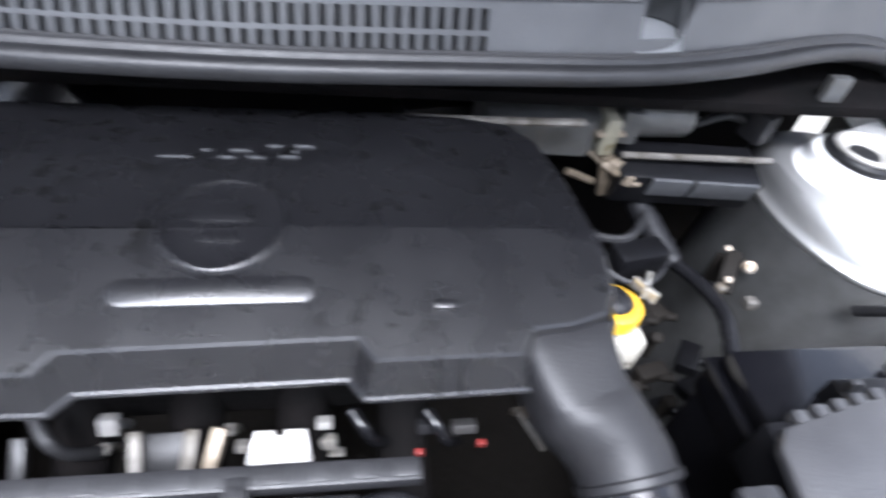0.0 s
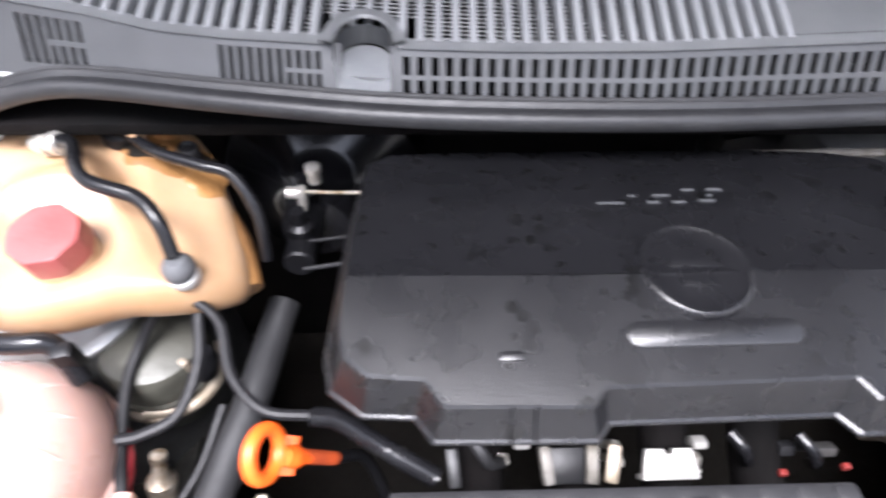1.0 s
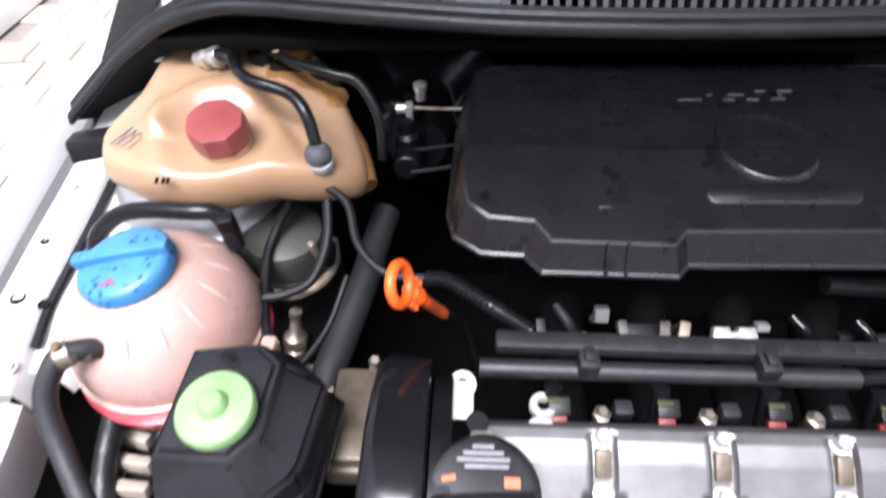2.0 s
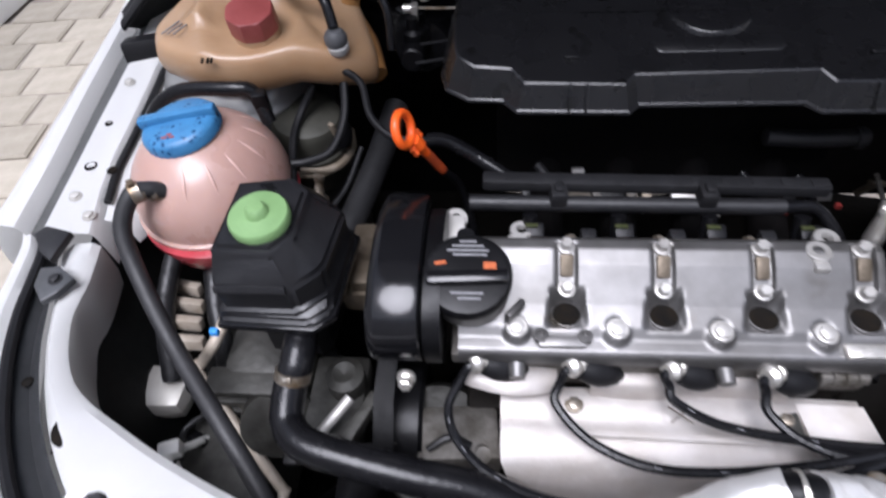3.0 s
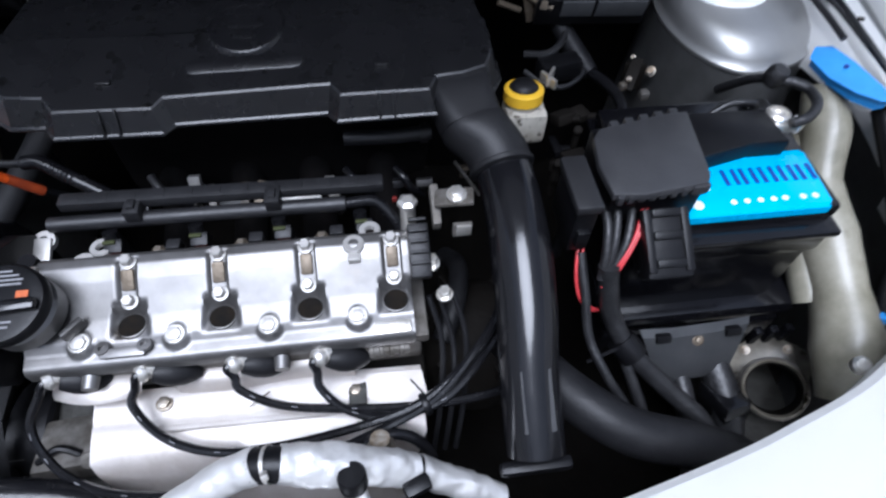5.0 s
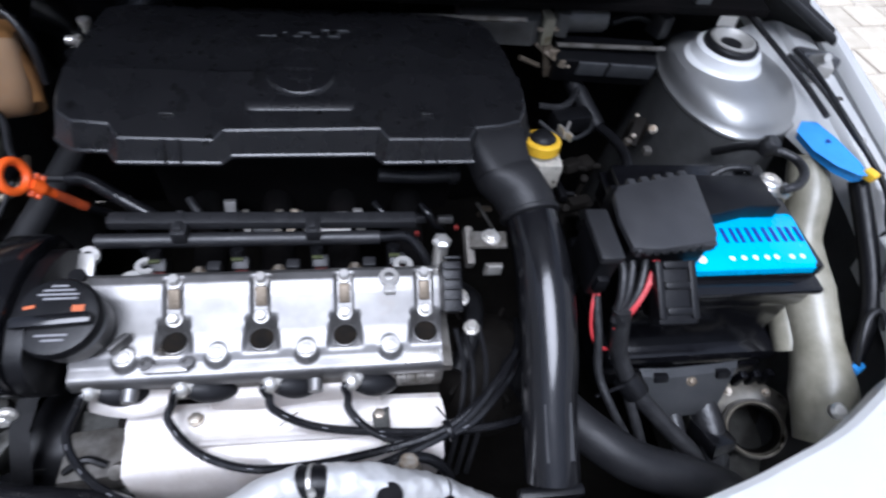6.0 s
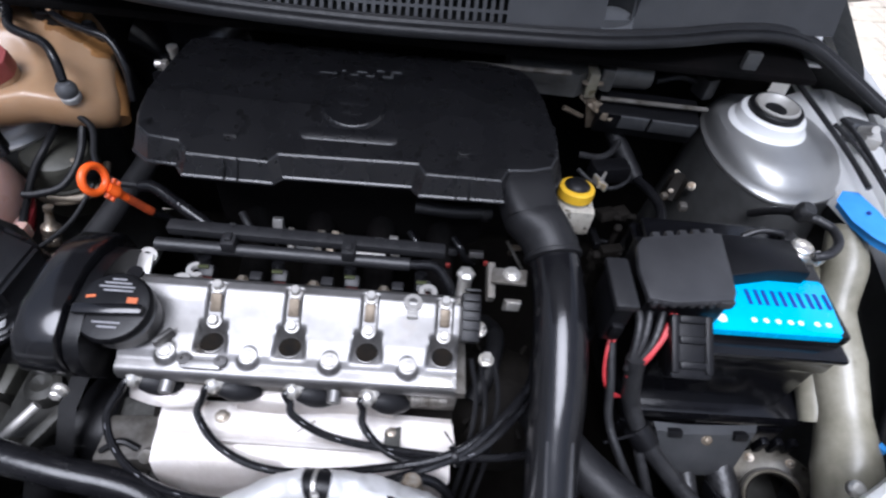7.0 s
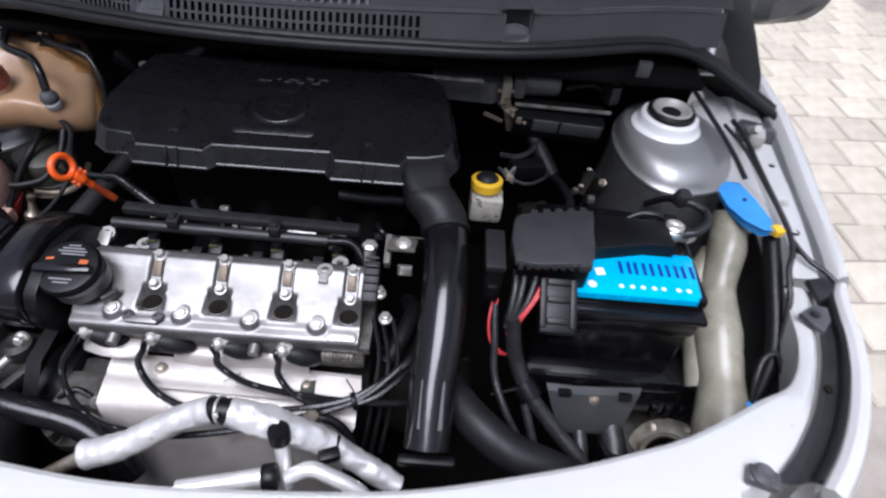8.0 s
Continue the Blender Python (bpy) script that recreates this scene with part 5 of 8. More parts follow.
loft(bm, [ring_at(0.0075, lambda x, y: 0.9100), ring_at(0.0118, lambda x, y: 0.9108), ring_at(0.0126, lambda x, y: 0.9124), ring_at(0.0118, lambda x, y: 0.9138), ring_at(0.0100, lambda x, y: 0.9150),
          ring_at(0.0008, lambda x, y: top_z(x, y) - 0.0032), ring_at(-0.0003, lambda x, y: top_z(x, y) - 0.0012), ring_at(-0.0022, top_z)], True, False)
# top skin: strips from front to back, with a crease across the middle
inner = ring_at(-0.0022, top_z)
half = [i for i, p in enumerate(OUT) if abs(p[1] - CREST) < 1e-6]
right_i, left_i = half
bm.verts.ensure_lookup_table()
edge_ring = [v for v in bm.verts if any((v.co - p).length < 1e-6 for p in inner)]
rim = [min(edge_ring, key=lambda v: (v.co - p).length) for p in inner]
front_loop = [rim[i % len(rim)] for i in range(left_i, len(rim) + right_i + 1)]
rear_loop = [rim[i] for i in range(right_i, left_i + 1)]
for loop in (front_loop, rear_loop):
    a_, b_ = loop[0].co, loop[-1].co
    rows = [loop]
    for k in (0.3, 0.6, 0.85, 1.0):
        row = []
        for i, v in enumerate(loop):
            u = max(0.0, min(1.0, (v.co.x - a_.x) / (b_.x - a_.x)))
            x, y = v.co.x, v.co.y + (a_.y + (b_.y - a_.y) * u - v.co.y) * k
            row.append(loop[i] if i in (0, len(loop) - 1) else bm.verts.new((x, y, top_z(x, y))))
        rows.append(row)
    for p, q in zip(rows, rows[1:]):
        for i in range(len(loop) - 1):
            f4 = []
            for v in (p[i], p[i + 1], q[i + 1], q[i]):
                if v not in f4:
                    f4.append(v)
            if len(f4) > 2:
                bm.faces.new(f4)
bmesh.ops.remove_doubles(bm, verts=bm.verts[:], dist=0.0004)
shell = part("shell", bm, COVER, cover, angle=22)
# shallow round boss over the crease, with a rim and a plain emblem
EMX, EMY = 0.003, 0.2275


def boss_z(x, y):
    return sum(top_z(x, y + d) for d in (-0.03, -0.02, -0.01, 0.0, 0.01, 0.02, 0.03)) / 7


bm = B()
rings = []
for r, h in ((0.0400, -0.0030), (0.0368, 0.0020), (0.0362, 0.0034), (0.0350, 0.0039), (0.0338, 0.0034), (0.0325, 0.0026), (0.020, 0.0023), (0.008, 0.0023), (0.001, 0.0023)):
    ring = []
    for i in range(56):
        x, y = EMX + r * math.cos(2 * math.pi * i / 56), EMY + r * math.sin(2 * math.pi * i / 56)
        ring.append(Vector((x, y, boss_z(x, y) + h)))
    rings.append(ring)
loft(bm, rings)
emb = part("emblem_dish", bm, COVER, cover, "round moulded emblem boss")
bm = B()
for dy, w in ((-0.012, 0.022), (0.003, 0.034)):
    block(bm, (EMX, EMY + dy, boss_z(EMX, EMY + dy) + 0.0026), (w, 0.008, 0.0018), rx=6, bev=0.0007)
part("emblem", bm, COVER, emb, "plain moulded emblem")
bm = B()
pill = [(0.003 + (0.046 if math.cos(a) > 0 else -0.046) + 0.0080 * math.cos(a), 0.1815 + 0.0080 * math.sin(a)) for a in np.linspace(-math.pi / 2 + 0.01, 1.5 * math.pi - 0.01, 28)]
slab(bm, pill, 0.938, lambda x, y: top_z(x, y) + 0.0009 + 0.09 * (y - 0.1735), 0, 0.0012)
part("oblong_pad", bm, COVER, cover, "oblong moulded pad")
for bx, by in ((-0.122, 0.170), (0.130, 0.171)):
    bm = B()
    block(bm, (bx, by, top_z(bx, by) + 0.0008), (0.014, 0.006, 0.004), rx=14, bev=0.0015)
    part("moulded_pip", bm, COVER, cover)
for bx in (-0.124, -0.110, 0.124, 0.138):
    bm = B()
    block(bm, (bx, 0.1355, 0.9245), (0.0026, 0.003, 0.024), rx=-26, bev=0.001)
    part("front_rib", bm, COVER, cover)
for k, (bx, by, w) in enumerate(((-0.036, 0.292, 0.020), (-0.018, 0.300, 0.005), (-0.004, 0.292, 0.009), (0.004, 0.300, 0.013), (0.015, 0.292, 0.010), (0.026, 0.306, 0.009), (0.036, 0.293, 0.012), (0.046, 0.306, 0.012), (0.040, 0.299, 0.003))):
    bm = B()
    block(bm, (bx, by, top_z(bx, by) + 0.0006), (w, 0.0022, 0.0014), rx=-3, bev=0.0004)
    part("badge_bar", bm, GREYPLATE, cover, "raised badge bar")
# moulded shoulder: squared off under the cover's corner, turning down and round into the intake duct
def shoulder(bm, secs):
    rings = []
    for c, d, w, h, k in secs:
        d = Vector(d).normalized()
        u = Vector((-d.y, d.x, 0)).normalized()
        v = d.cross(u)
        ring = []
        for i in range(40):
            a = 2 * math.pi * i / 40
            ca, sa = math.cos(a), math.sin(a)
            ring.append(Vector(c) + u * (w * math.copysign(abs(ca) ** (2 / k), ca)) + v * (h * math.copysign(abs(sa) ** (2 / k), sa)))
        rings.append(ring)
    loft(bm, rings)


bm = B()
shoulder(bm, [((0.2045, 0.178, 0.9150), (0.02, -1, 0.0), 0.0290, 0.0190, 6), ((0.2045, 0.163, 0.9135), (0.02, -1, -0.1), 0.0300, 0.0215, 6), ((0.2045, 0.150, 0.9100), (0.06, -1, -0.25), 0.0302, 0.0225, 5),
              ((0.2075, 0.138, 0.9045), (0.22, -1, -0.45), 0.0300, 0.0240, 4), ((0.2105, 0.130, 0.9000), (0.34, -1, -0.55), 0.0302, 0.0262, 3.2)])
part("shoulder_block", bm, DUCTDULL, cover)
bm = B()
shoulder(bm, [((0.2085, 0.136, 0.9020), (0.3, -1, -0.5), 0.0285, 0.0245, 3), ((0.2130, 0.1275, 0.8975), (0.40, -1, -0.55), 0.0318, 0.0290, 2.6), ((0.2170, 0.1220, 0.8945), (0.42, -1, -0.55), 0.0322, 0.0305, 2.3),
              ((0.2260, 0.1130, 0.8890), (0.45, -1, -0.55), 0.0312, 0.0306, 2), ((0.2330, 0.1020, 0.8835), (0.30, -1, -0.50), 0.0306, 0.0304, 2), ((0.2360, 0.0900, 0.8785), (0.15, -1, -0.40), 0.0302, 0.0300, 2)])
part("duct_shoulder", bm, DUCTDULL, cover)
bm = B()
lathe(bm, [(0.0290, -0.003), (0.0318, -0.001), (0.0318, 0.003), (0.0290, 0.005)], (0.2360, 0.0900, 0.8785), (0.15, -1, -0.40), 36)
part("duct_collar", bm, DUCTDULL, cover)

duct = thing("intake_duct", (0.235, -0.03, 0.74), "glossy black air intake duct with a flattened end", "air duct")
bm = B()
tube(bm, [(0.2345, 0.110, 0.883), (0.2375, 0.087, 0.877), (0.240, 0.045, 0.868), (0.240, 0.0, 0.853), (0.238, -0.05, 0.830), (0.234, -0.095, 0.803), (0.233, -0.15, 0.768)], [0.0275, 0.0275, 0.028, 0.0285, 0.0275, 0.0265, 0.0265], 24, 6)
part("pipe", bm, GLOSS, duct)
bm = B()
slab(bm, [(0.2225, -0.142), (0.2235, -0.102), (0.2455, -0.102), (0.2455, -0.142)], 0.775, lambda x, y: 0.8020 + (y + 0.142) * 0.62, 0, 0.003)
part("flattened_end", bm, DUSTY, duct, "dull flattened duct end")
bm = B()
block(bm, (0.234, -0.158, 0.752), (0.066, 0.012, 0.014), bev=0.005)
part("end_flange", bm, PLASTIC, duct)

lower_hose = B()
tube(lower_hose, [(0.235, -0.01, 0.72), (0.252, -0.058, 0.752), (0.285, -0.105, 0.760), (0.330, -0.138, 0.752), (0.395, -0.154, 0.733), (0.45, -0.165, 0.70), (0.49, -0.18, 0.64)], 0.0225, 18, 6)
rad = thing("radiator_hose", (0.33, -0.12, 0.74), "thick dull black radiator hose", "hose")
part("hose", lower_hose, RUBBER, rad)
bm = B()
lathe(bm, [(0.0226, -0.005), (0.0240, -0.0045), (0.0240, 0.0045), (0.0226, 0.005)], (0.2455, -0.045, 0.7425), (0.35, -0.78, 0.5), 28)
part("end_band", bm, PLASTIC, rad)

# ---- silver pipes at the front ----
pipe = thing("coolant_pipe", (0.0, -0.15, 0.70), "bright silver sleeved pipe crossing in front of the engine", "pipe")
for pts, rad in (([(-0.132, -0.182, 0.763), (-0.108, -0.179, 0.770), (-0.082, -0.172, 0.779), (-0.054, -0.161, 0.791), (-0.022, -0.150, 0.805), (0.006, -0.147, 0.8165)], [0.0160, 0.0152, 0.0146, 0.0142, 0.0143, 0.0146]),
                 ([(0.022, -0.148, 0.8175), (0.055, -0.150, 0.806), (0.09, -0.150, 0.785), (0.124, -0.149, 0.759)], [0.0155, 0.0172, 0.0165, 0.0150]),
                 ([(0.128, -0.150, 0.756), (0.165, -0.159, 0.732), (0.203, -0.172, 0.712)], [0.0140, 0.0135, 0.0135])):
    bm = B()
    line = smooth_path(pts, 14)
    rr = np.interp(np.linspace(0, len(rad) - 1, len(line)), range(len(rad)), rad)
    wob = [r * (1 + 0.012 * math.sin(0.9 * i) + 0.012 * math.sin(0.37 * i + 1.0)) for i, r in enumerate(rr)]
    tube(bm, line, wob, 28, 1)
    deep = 0.0011 if pts[0][0] < 0 else 0.0023
    for v in bm.verts:
        k = Vector((v.co.x * 0.45, v.co.y, v.co.z))
        v.co += (noise.noise_vector(k * 75) + 0.6 * noise.noise_vector(v.co * 150)) * deep
    part("sleeve", bm, FOIL, pipe)
bm = B()
tube(bm, [(0.001, -0.147, 0.8150), (0.014, -0.148, 0.8175), (0.028, -0.149, 0.8160)], 0.0136, 16, 5, rib=0.06)
part("joint_band", bm, PLASTIC, pipe, "dark pipe joint")
bm = B()
lathe(bm, [(0.0140, -0.0015), (0.0150, -0.0015), (0.0150, 0.0015), (0.0140, 0.0015), (0.0140, -0.0015)], (0.014, -0.1478, 0.8176), (0.97, -0.03, 0.2), 22, caps=False)
block(bm, (0.014, -0.159, 0.829), (0.006, 0.009, 0.006), rz=20, rx=-40, bev=0.002)
part("joint_clamp", bm, ZINC, pipe, "metal hose clamp")
bm = B()
tube(bm, [(0.118, -0.149, 0.764), (0.127, -0.150, 0.757), (0.134, -0.151, 0.752)], 0.0138, 14, 4)
block(bm, (0.127, -0.166, 0.768), (0.024, 0.014, 0.014), rz=20, bev=0.004)
part("joint_band", bm, PLASTIC, pipe)
bm = B()
rod(bm, (-0.128, -0.181, 0.764), (-0.19, -0.205, 0.735), 0.008, 0.007)
part("thin_end", bm, WORN, pipe)

valve = thing("service_valve", (0.085, -0.185, 0.70), "aluminium pipe with a black service valve cap", "valve")
bm = B()
lathe(bm, [(0.0105, 0), (0.0118, 0.001), (0.0118, 0.018), (0.010, 0.021), (0.0, 0.021)], (0.0765, -0.164, 0.794), (0.0, 0.1, 1), 20)
part("valve_cap", bm, PLASTIC, valve, "black ribbed valve cap")
bm = B()
rod(bm, (0.086, -0.192, 0.745), (0.077, -0.1645, 0.795), 0.0085, 0.008)
tube(bm, [(-0.02, -0.215, 0.772), (0.03, -0.205, 0.775), (0.062, -0.196, 0.772)], 0.0095, 12)
tube(bm, [(0.088, -0.194, 0.768), (0.110, -0.187, 0.778), (0.132, -0.190, 0.772), (0.170, -0.202, 0.752), (0.17, -0.22, 0.72)], 0.0085, 12)
part("pipe", bm, FOIL, valve)
bm = B()
lathe(bm, [(0.013, -0.008), (0.0145, -0.006), (0.0145, 0.006), (0.013, 0.008)], (0.070, -0.195, 0.770), (0.93, 0.2, 0), 16)
part("clamp", bm, PLASTIC, valve)
bm = B()
tube(bm, [(0.072, -0.13, 0.735), (0.092, -0.116, 0.750), (0.120, -0.114, 0.745), (0.142, -0.124, 0.72), (0.15, -0.14, 0.68)], 0.0055, 10)
solo("small_hose", bm, HOSE, (0.1, -0.12, 0.77), "short looped black rubber hose", "hose")
bm = B()
lathe(bm, [(0.014, 0), (0.014, 0.012), (0.009, 0.016), (0.009, 0.03), (0.0, 0.03)], (0.098, -0.128, 0.742), (0, 0.15, 1), 18)
solo("threaded_plug", bm, WORN, (0.098, -0.128, 0.742), "tarnished threaded plug behind the pipe", "plug")

# ---- beside the duct: coil plug and bracket ----
conn = thing("sensor_connector", (0.148, 0.03, 0.80), "black multi-pin connector clipped to the cam cover", "connector")
bm = B()
block(bm, (0.149, 0.027, 0.838), (0.020, 0.052, 0.022), rx=28, bev=0.003)
for k in range(5):
    block(bm, (0.149, 0.010 + 0.009 * k, 0.8435 + 0.0048 * k), (0.017, 0.003, 0.008), rx=28, bev=0.001)
part("housing", bm, PLASTIC, conn)
bm = B()
rod(bm, (0.142, 0.066, 0.825), (0.142, 0.070, 0.858), 0.008, 0.0075)
lathe(bm, [(0.010, 0), (0.010, 0.005), (0.006, 0.008)], (0.142, 0.070, 0.857), seg=6)
part("stud", bm, ZINC, conn)
bracket = thing("support_bracket", (0.18, 0.05, 0.82), "plated steel bracket between head and duct", "bracket")
bm = B()
block(bm, (0.167, 0.055, 0.868), (0.008, 0.04, 0.018), rx=20, bev=0.002)
block(bm, (0.184, 0.051, 0.884), (0.036, 0.020, 0.004), ry=-8, rz=-8, bev=0.0015)
block(bm, (0.190, 0.033, 0.859), (0.018, 0.004, 0.018), bev=0.0015)
part("plate", bm, CASTDIRT, bracket)
bolt("bracket_bolt", (0.186, 0.051, 0.887), 0.007, bracket, h=0.007)
bolt("bracket_bolt", (0.160, 0.020, 0.825), 0.006, bracket, h=0.012)
bolt("bracket_bolt", (0.170, -0.004, 0.806), 0.0062, bracket, h=0.010)
bm = B()
block(bm, (0.191, 0.030, 0.861), (0.014, 0.002, 0.014), bev=0.001)
part("bright_tab", bm, ZINC, bracket)
loom = B()
for k, (dx, dz) in enumerate(((0, 0), (0.012, -0.01), (0.024, 0.004))):
    tube(loom, [(0.155 + dx, 0.0, 0.80 + dz), (0.165 + dx, -0.03, 0.76 + dz), (0.16 + dx, -0.07, 0.71), (0.15 + dx, -0.10, 0.64)], 0.003, 8)
solo("sensor_loom", loom, RUBBER, (0.16, -0.03, 0.74), "black taped wires dropping beside the head", "cable")
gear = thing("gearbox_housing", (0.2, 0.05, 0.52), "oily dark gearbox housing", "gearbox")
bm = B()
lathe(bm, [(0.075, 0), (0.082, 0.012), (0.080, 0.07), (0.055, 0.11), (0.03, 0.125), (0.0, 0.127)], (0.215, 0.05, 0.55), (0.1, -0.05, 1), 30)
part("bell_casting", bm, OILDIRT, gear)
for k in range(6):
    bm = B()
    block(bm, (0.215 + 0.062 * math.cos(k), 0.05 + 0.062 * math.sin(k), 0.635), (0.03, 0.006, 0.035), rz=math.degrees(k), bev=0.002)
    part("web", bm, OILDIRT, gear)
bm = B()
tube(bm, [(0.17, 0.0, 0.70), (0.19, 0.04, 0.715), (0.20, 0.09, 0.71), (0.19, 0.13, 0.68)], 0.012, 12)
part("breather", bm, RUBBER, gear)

# ---- amber fluid tank ----
tank = thing("brake_fluid_tank", (-0.45, 0.33, 0.82), "aged amber plastic fluid tank with a red cap", "fluid tank")


TOPOUT = [(-0.553, 0.268), (-0.505, 0.247), (-0.452, 0.245), (-0.403, 0.256), (-0.362, 0.264), (-0.332, 0.278), (-0.314, 0.302), (-0.325, 0.345), (-0.346, 0.393), (-0.374, 0.438), (-0.43, 0.468), (-0.485, 0.474), (-0.532, 0.440), (-0.556, 0.37), (-0.568, 0.31)]
ring0 = [Vector((p.x, p.y)) for p in smooth_path([(x, y, 0) for x, y in (*TOPOUT, TOPOUT[0])], 4)[:-1]]
cen = Vector((-0.445, 0.335))


def tank_top(x, y):
    """Moulded top: a plateau, a bowl round the filler, a raised ridge behind it and a falling shoulder."""
    dx, dy = x + 0.447, y - 0.296
    r = math.hypot(dx, dy)
    a = math.atan2(dy, dx)
    z = 0.902 + 0.016 * math.exp(-(((x + 0.46) / 0.09) ** 2 + ((y - 0.385) / 0.06) ** 2))
    z += 0.014 * math.exp(-((r - 0.064) / 0.017) ** 2) * max(0.0, math.sin(a * 0.5 + 0.35)) ** 2
    z -= 0.007 * math.exp(-(r / 0.044) ** 4)
    z -= 0.30 * max(0.0, x + 0.395) + 0.9 * max(0.0, x + 0.350) ** 1.3
    z -= 0.010 * math.exp(-(((x + 0.392) * 0.8 + (y - 0.33) * 0.6) / 0.012) ** 2) * max(0.0, min(1.0, (y - 0.27) / 0.05))
    z -= 0.16 * max(0.0, 0.275 - y)
    z += 0.26 * max(0.0, y - 0.37) * max(0.0, min(1.0, (-0.33 - x) / 0.08))
    z += 0.004 * math.exp(-((x + 0.505 + 0.3 * (y - 0.30)) / 0.008) ** 2)
    return z


def tank_ring(k, down=0.0, floor=None):
    out = []
    for p in ring0:
        q = cen + (p - cen) * k
        out.append(Vector((q.x - 0.006, q.y + 0.004, floor if floor else tank_top(q.x, q.y) - down)))
    return out


bm = B()
rows_t = [tank_ring(0.78, 0.052), tank_ring(0.90, 0.047), tank_ring(0.965, 0.038), tank_ring(0.995, 0.027), tank_ring(1.0, 0.018), tank_ring(0.988, 0.0095), tank_ring(0.962, 0.0038), tank_ring(0.925, 0.0010)]
rows_t += [tank_ring(k) for k in np.linspace(0.87, 0.04, 20)]
loft(bm, rows_t)
tank_body = part("tank_body", bm, AMBER, tank, "amber translucent tank", angle=80)
for cx, cy, rx_, ry_, m_, sd in ((-0.402, 0.405, 0.040, 0.024, AMBERDARK, 1), (-0.412, 0.402, 0.026, 0.010, DARKHOLE, 2), (-0.376, 0.408, 0.016, 0.013, DARKHOLE, 3), (-0.362, 0.385, 0.016, 0.020, AMBERDARK, 4)):
    bm = B()
    rings = []
    for k in (1.0, 0.75, 0.5, 0.25, 0.02):
        ring = []
        for a in np.linspace(0, 2 * math.pi, 28, endpoint=False):
            w_ = k * (1 + 0.45 * noise.noise(Vector((1.7 * math.cos(a), 1.7 * math.sin(a), 3.1 * sd))))
            x, y = cx + rx_ * w_ * math.cos(a), cy + ry_ * w_ * math.sin(a)
            ring.append(Vector((x, y, tank_top(x + 0.006, y - 0.004) + (0.0008 + 0.0003 * sd if k < 1 else -0.001))))
        rings.append(ring)
    loft(bm, rings, cap0=False)
    part("fluid_stain", bm, m_, tank_body, "dark spilt-fluid stain", angle=80)
bm = B()
tube(bm, [(-0.455, 0.440, 0.878), (-0.415, 0.420, 0.884), (-0.375, 0.385, 0.872), (-0.345, 0.345, 0.852), (-0.325, 0.31, 0.835)], [0.012, 0.020, 0.022, 0.022, 0.014], 14, 6)
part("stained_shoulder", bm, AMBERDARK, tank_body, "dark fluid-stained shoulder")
for k, (x, y, r) in enumerate(((-0.437, 0.418, 0.016), (-0.405, 0.428, 0.013), (-0.380, 0.408, 0.010))):
    bm = B()
    lathe(bm, [(r, 0.0), (r, 0.010), (r * 0.8, 0.013), (r * 0.55, 0.010), (0, 0.010)], (x, y, tank_top(x, y) - 0.004), (0.1, -0.1, 1), 18)
    part("hose_socket", bm, (RUBBER, AMBERDARK, RUBBER)[k], tank_body)
bm = B()
capax = Vector((0.02, -0.24, 1)).normalized()
lathe(bm, [(0.0255, -0.012), (0.0255, 0.0), (0.024, 0.003)], (-0.447, 0.294, 0.905), capax, 36)
part("filler_neck", bm, AMBER, tank)
bm = B()
n = 40
rings = []
q = Vector((0, 0, 1)).rotation_difference(capax).to_matrix()
for r, h, facet in ((0.0262, 0.0, 0.5), (0.0268, 0.002, 1.0), (0.0262, 0.021, 1.0), (0.0256, 0.0226, 0.7), (0.0246, 0.0232, 0.3), (0.0, 0.0234, 0.0)):
    ring = []
    for k in range(n):
        a = 2 * math.pi * k / n
        flat_ = math.cos(math.pi / 8) / math.cos((a + 0.2) % (math.pi / 4) - math.pi / 8)
        ring.append(Vector((-0.447, 0.2945, 0.9075)) + q @ Vector((r * (1 + facet * (flat_ - 0.97)) * math.cos(a), r * (1 + facet * (flat_ - 0.97)) * math.sin(a), h)))
    rings.append(ring)
loft(bm, rings)
part("screw_cap", bm, REDCAP, tank, "dull red screw cap", angle=20)
bm = B()
lathe(bm, [(0.010, 0), (0.0120, 0.003), (0.0120, 0.011), (0.010, 0.013)], (-0.3565, 0.283, 0.884), (0.05, -0.25, 1), 24)
part("grommet_base", bm, WHITEP, tank, "cream sensor base")
bm = B()
lathe(bm, [(0.0115, 0), (0.0125, 0.003), (0.0125, 0.009), (0.010, 0.014), (0.007, 0.017), (0.0, 0.017)], (-0.3568, 0.2805, 0.894), (0.05, -0.1, 1), 24)
part("sensor_grommet", bm, GREYRUB, tank, "grey rubber sensor plug")
bm = B()
for dx in (-0.004, 0.002, 0.006):
    block(bm, (-0.490 + dx, 0.2445, tank_top(-0.490, 0.2445) - 0.0040), (0.0028, 0.006, 0.0012), rz=-14, rx=38, bev=0)
part("stamped_mark", bm, DARKHOLE, tank)
bm = B()
for k in range(3):
    block(bm, (-0.545 + 0.008 * k, 0.298 - 0.002 * k, 0.906 + 0.001 * k), (0.002, 0.030, 0.001), rz=-20, ry=-8, bev=0)
part("printed_lines", bm, PRINTGREY, tank)

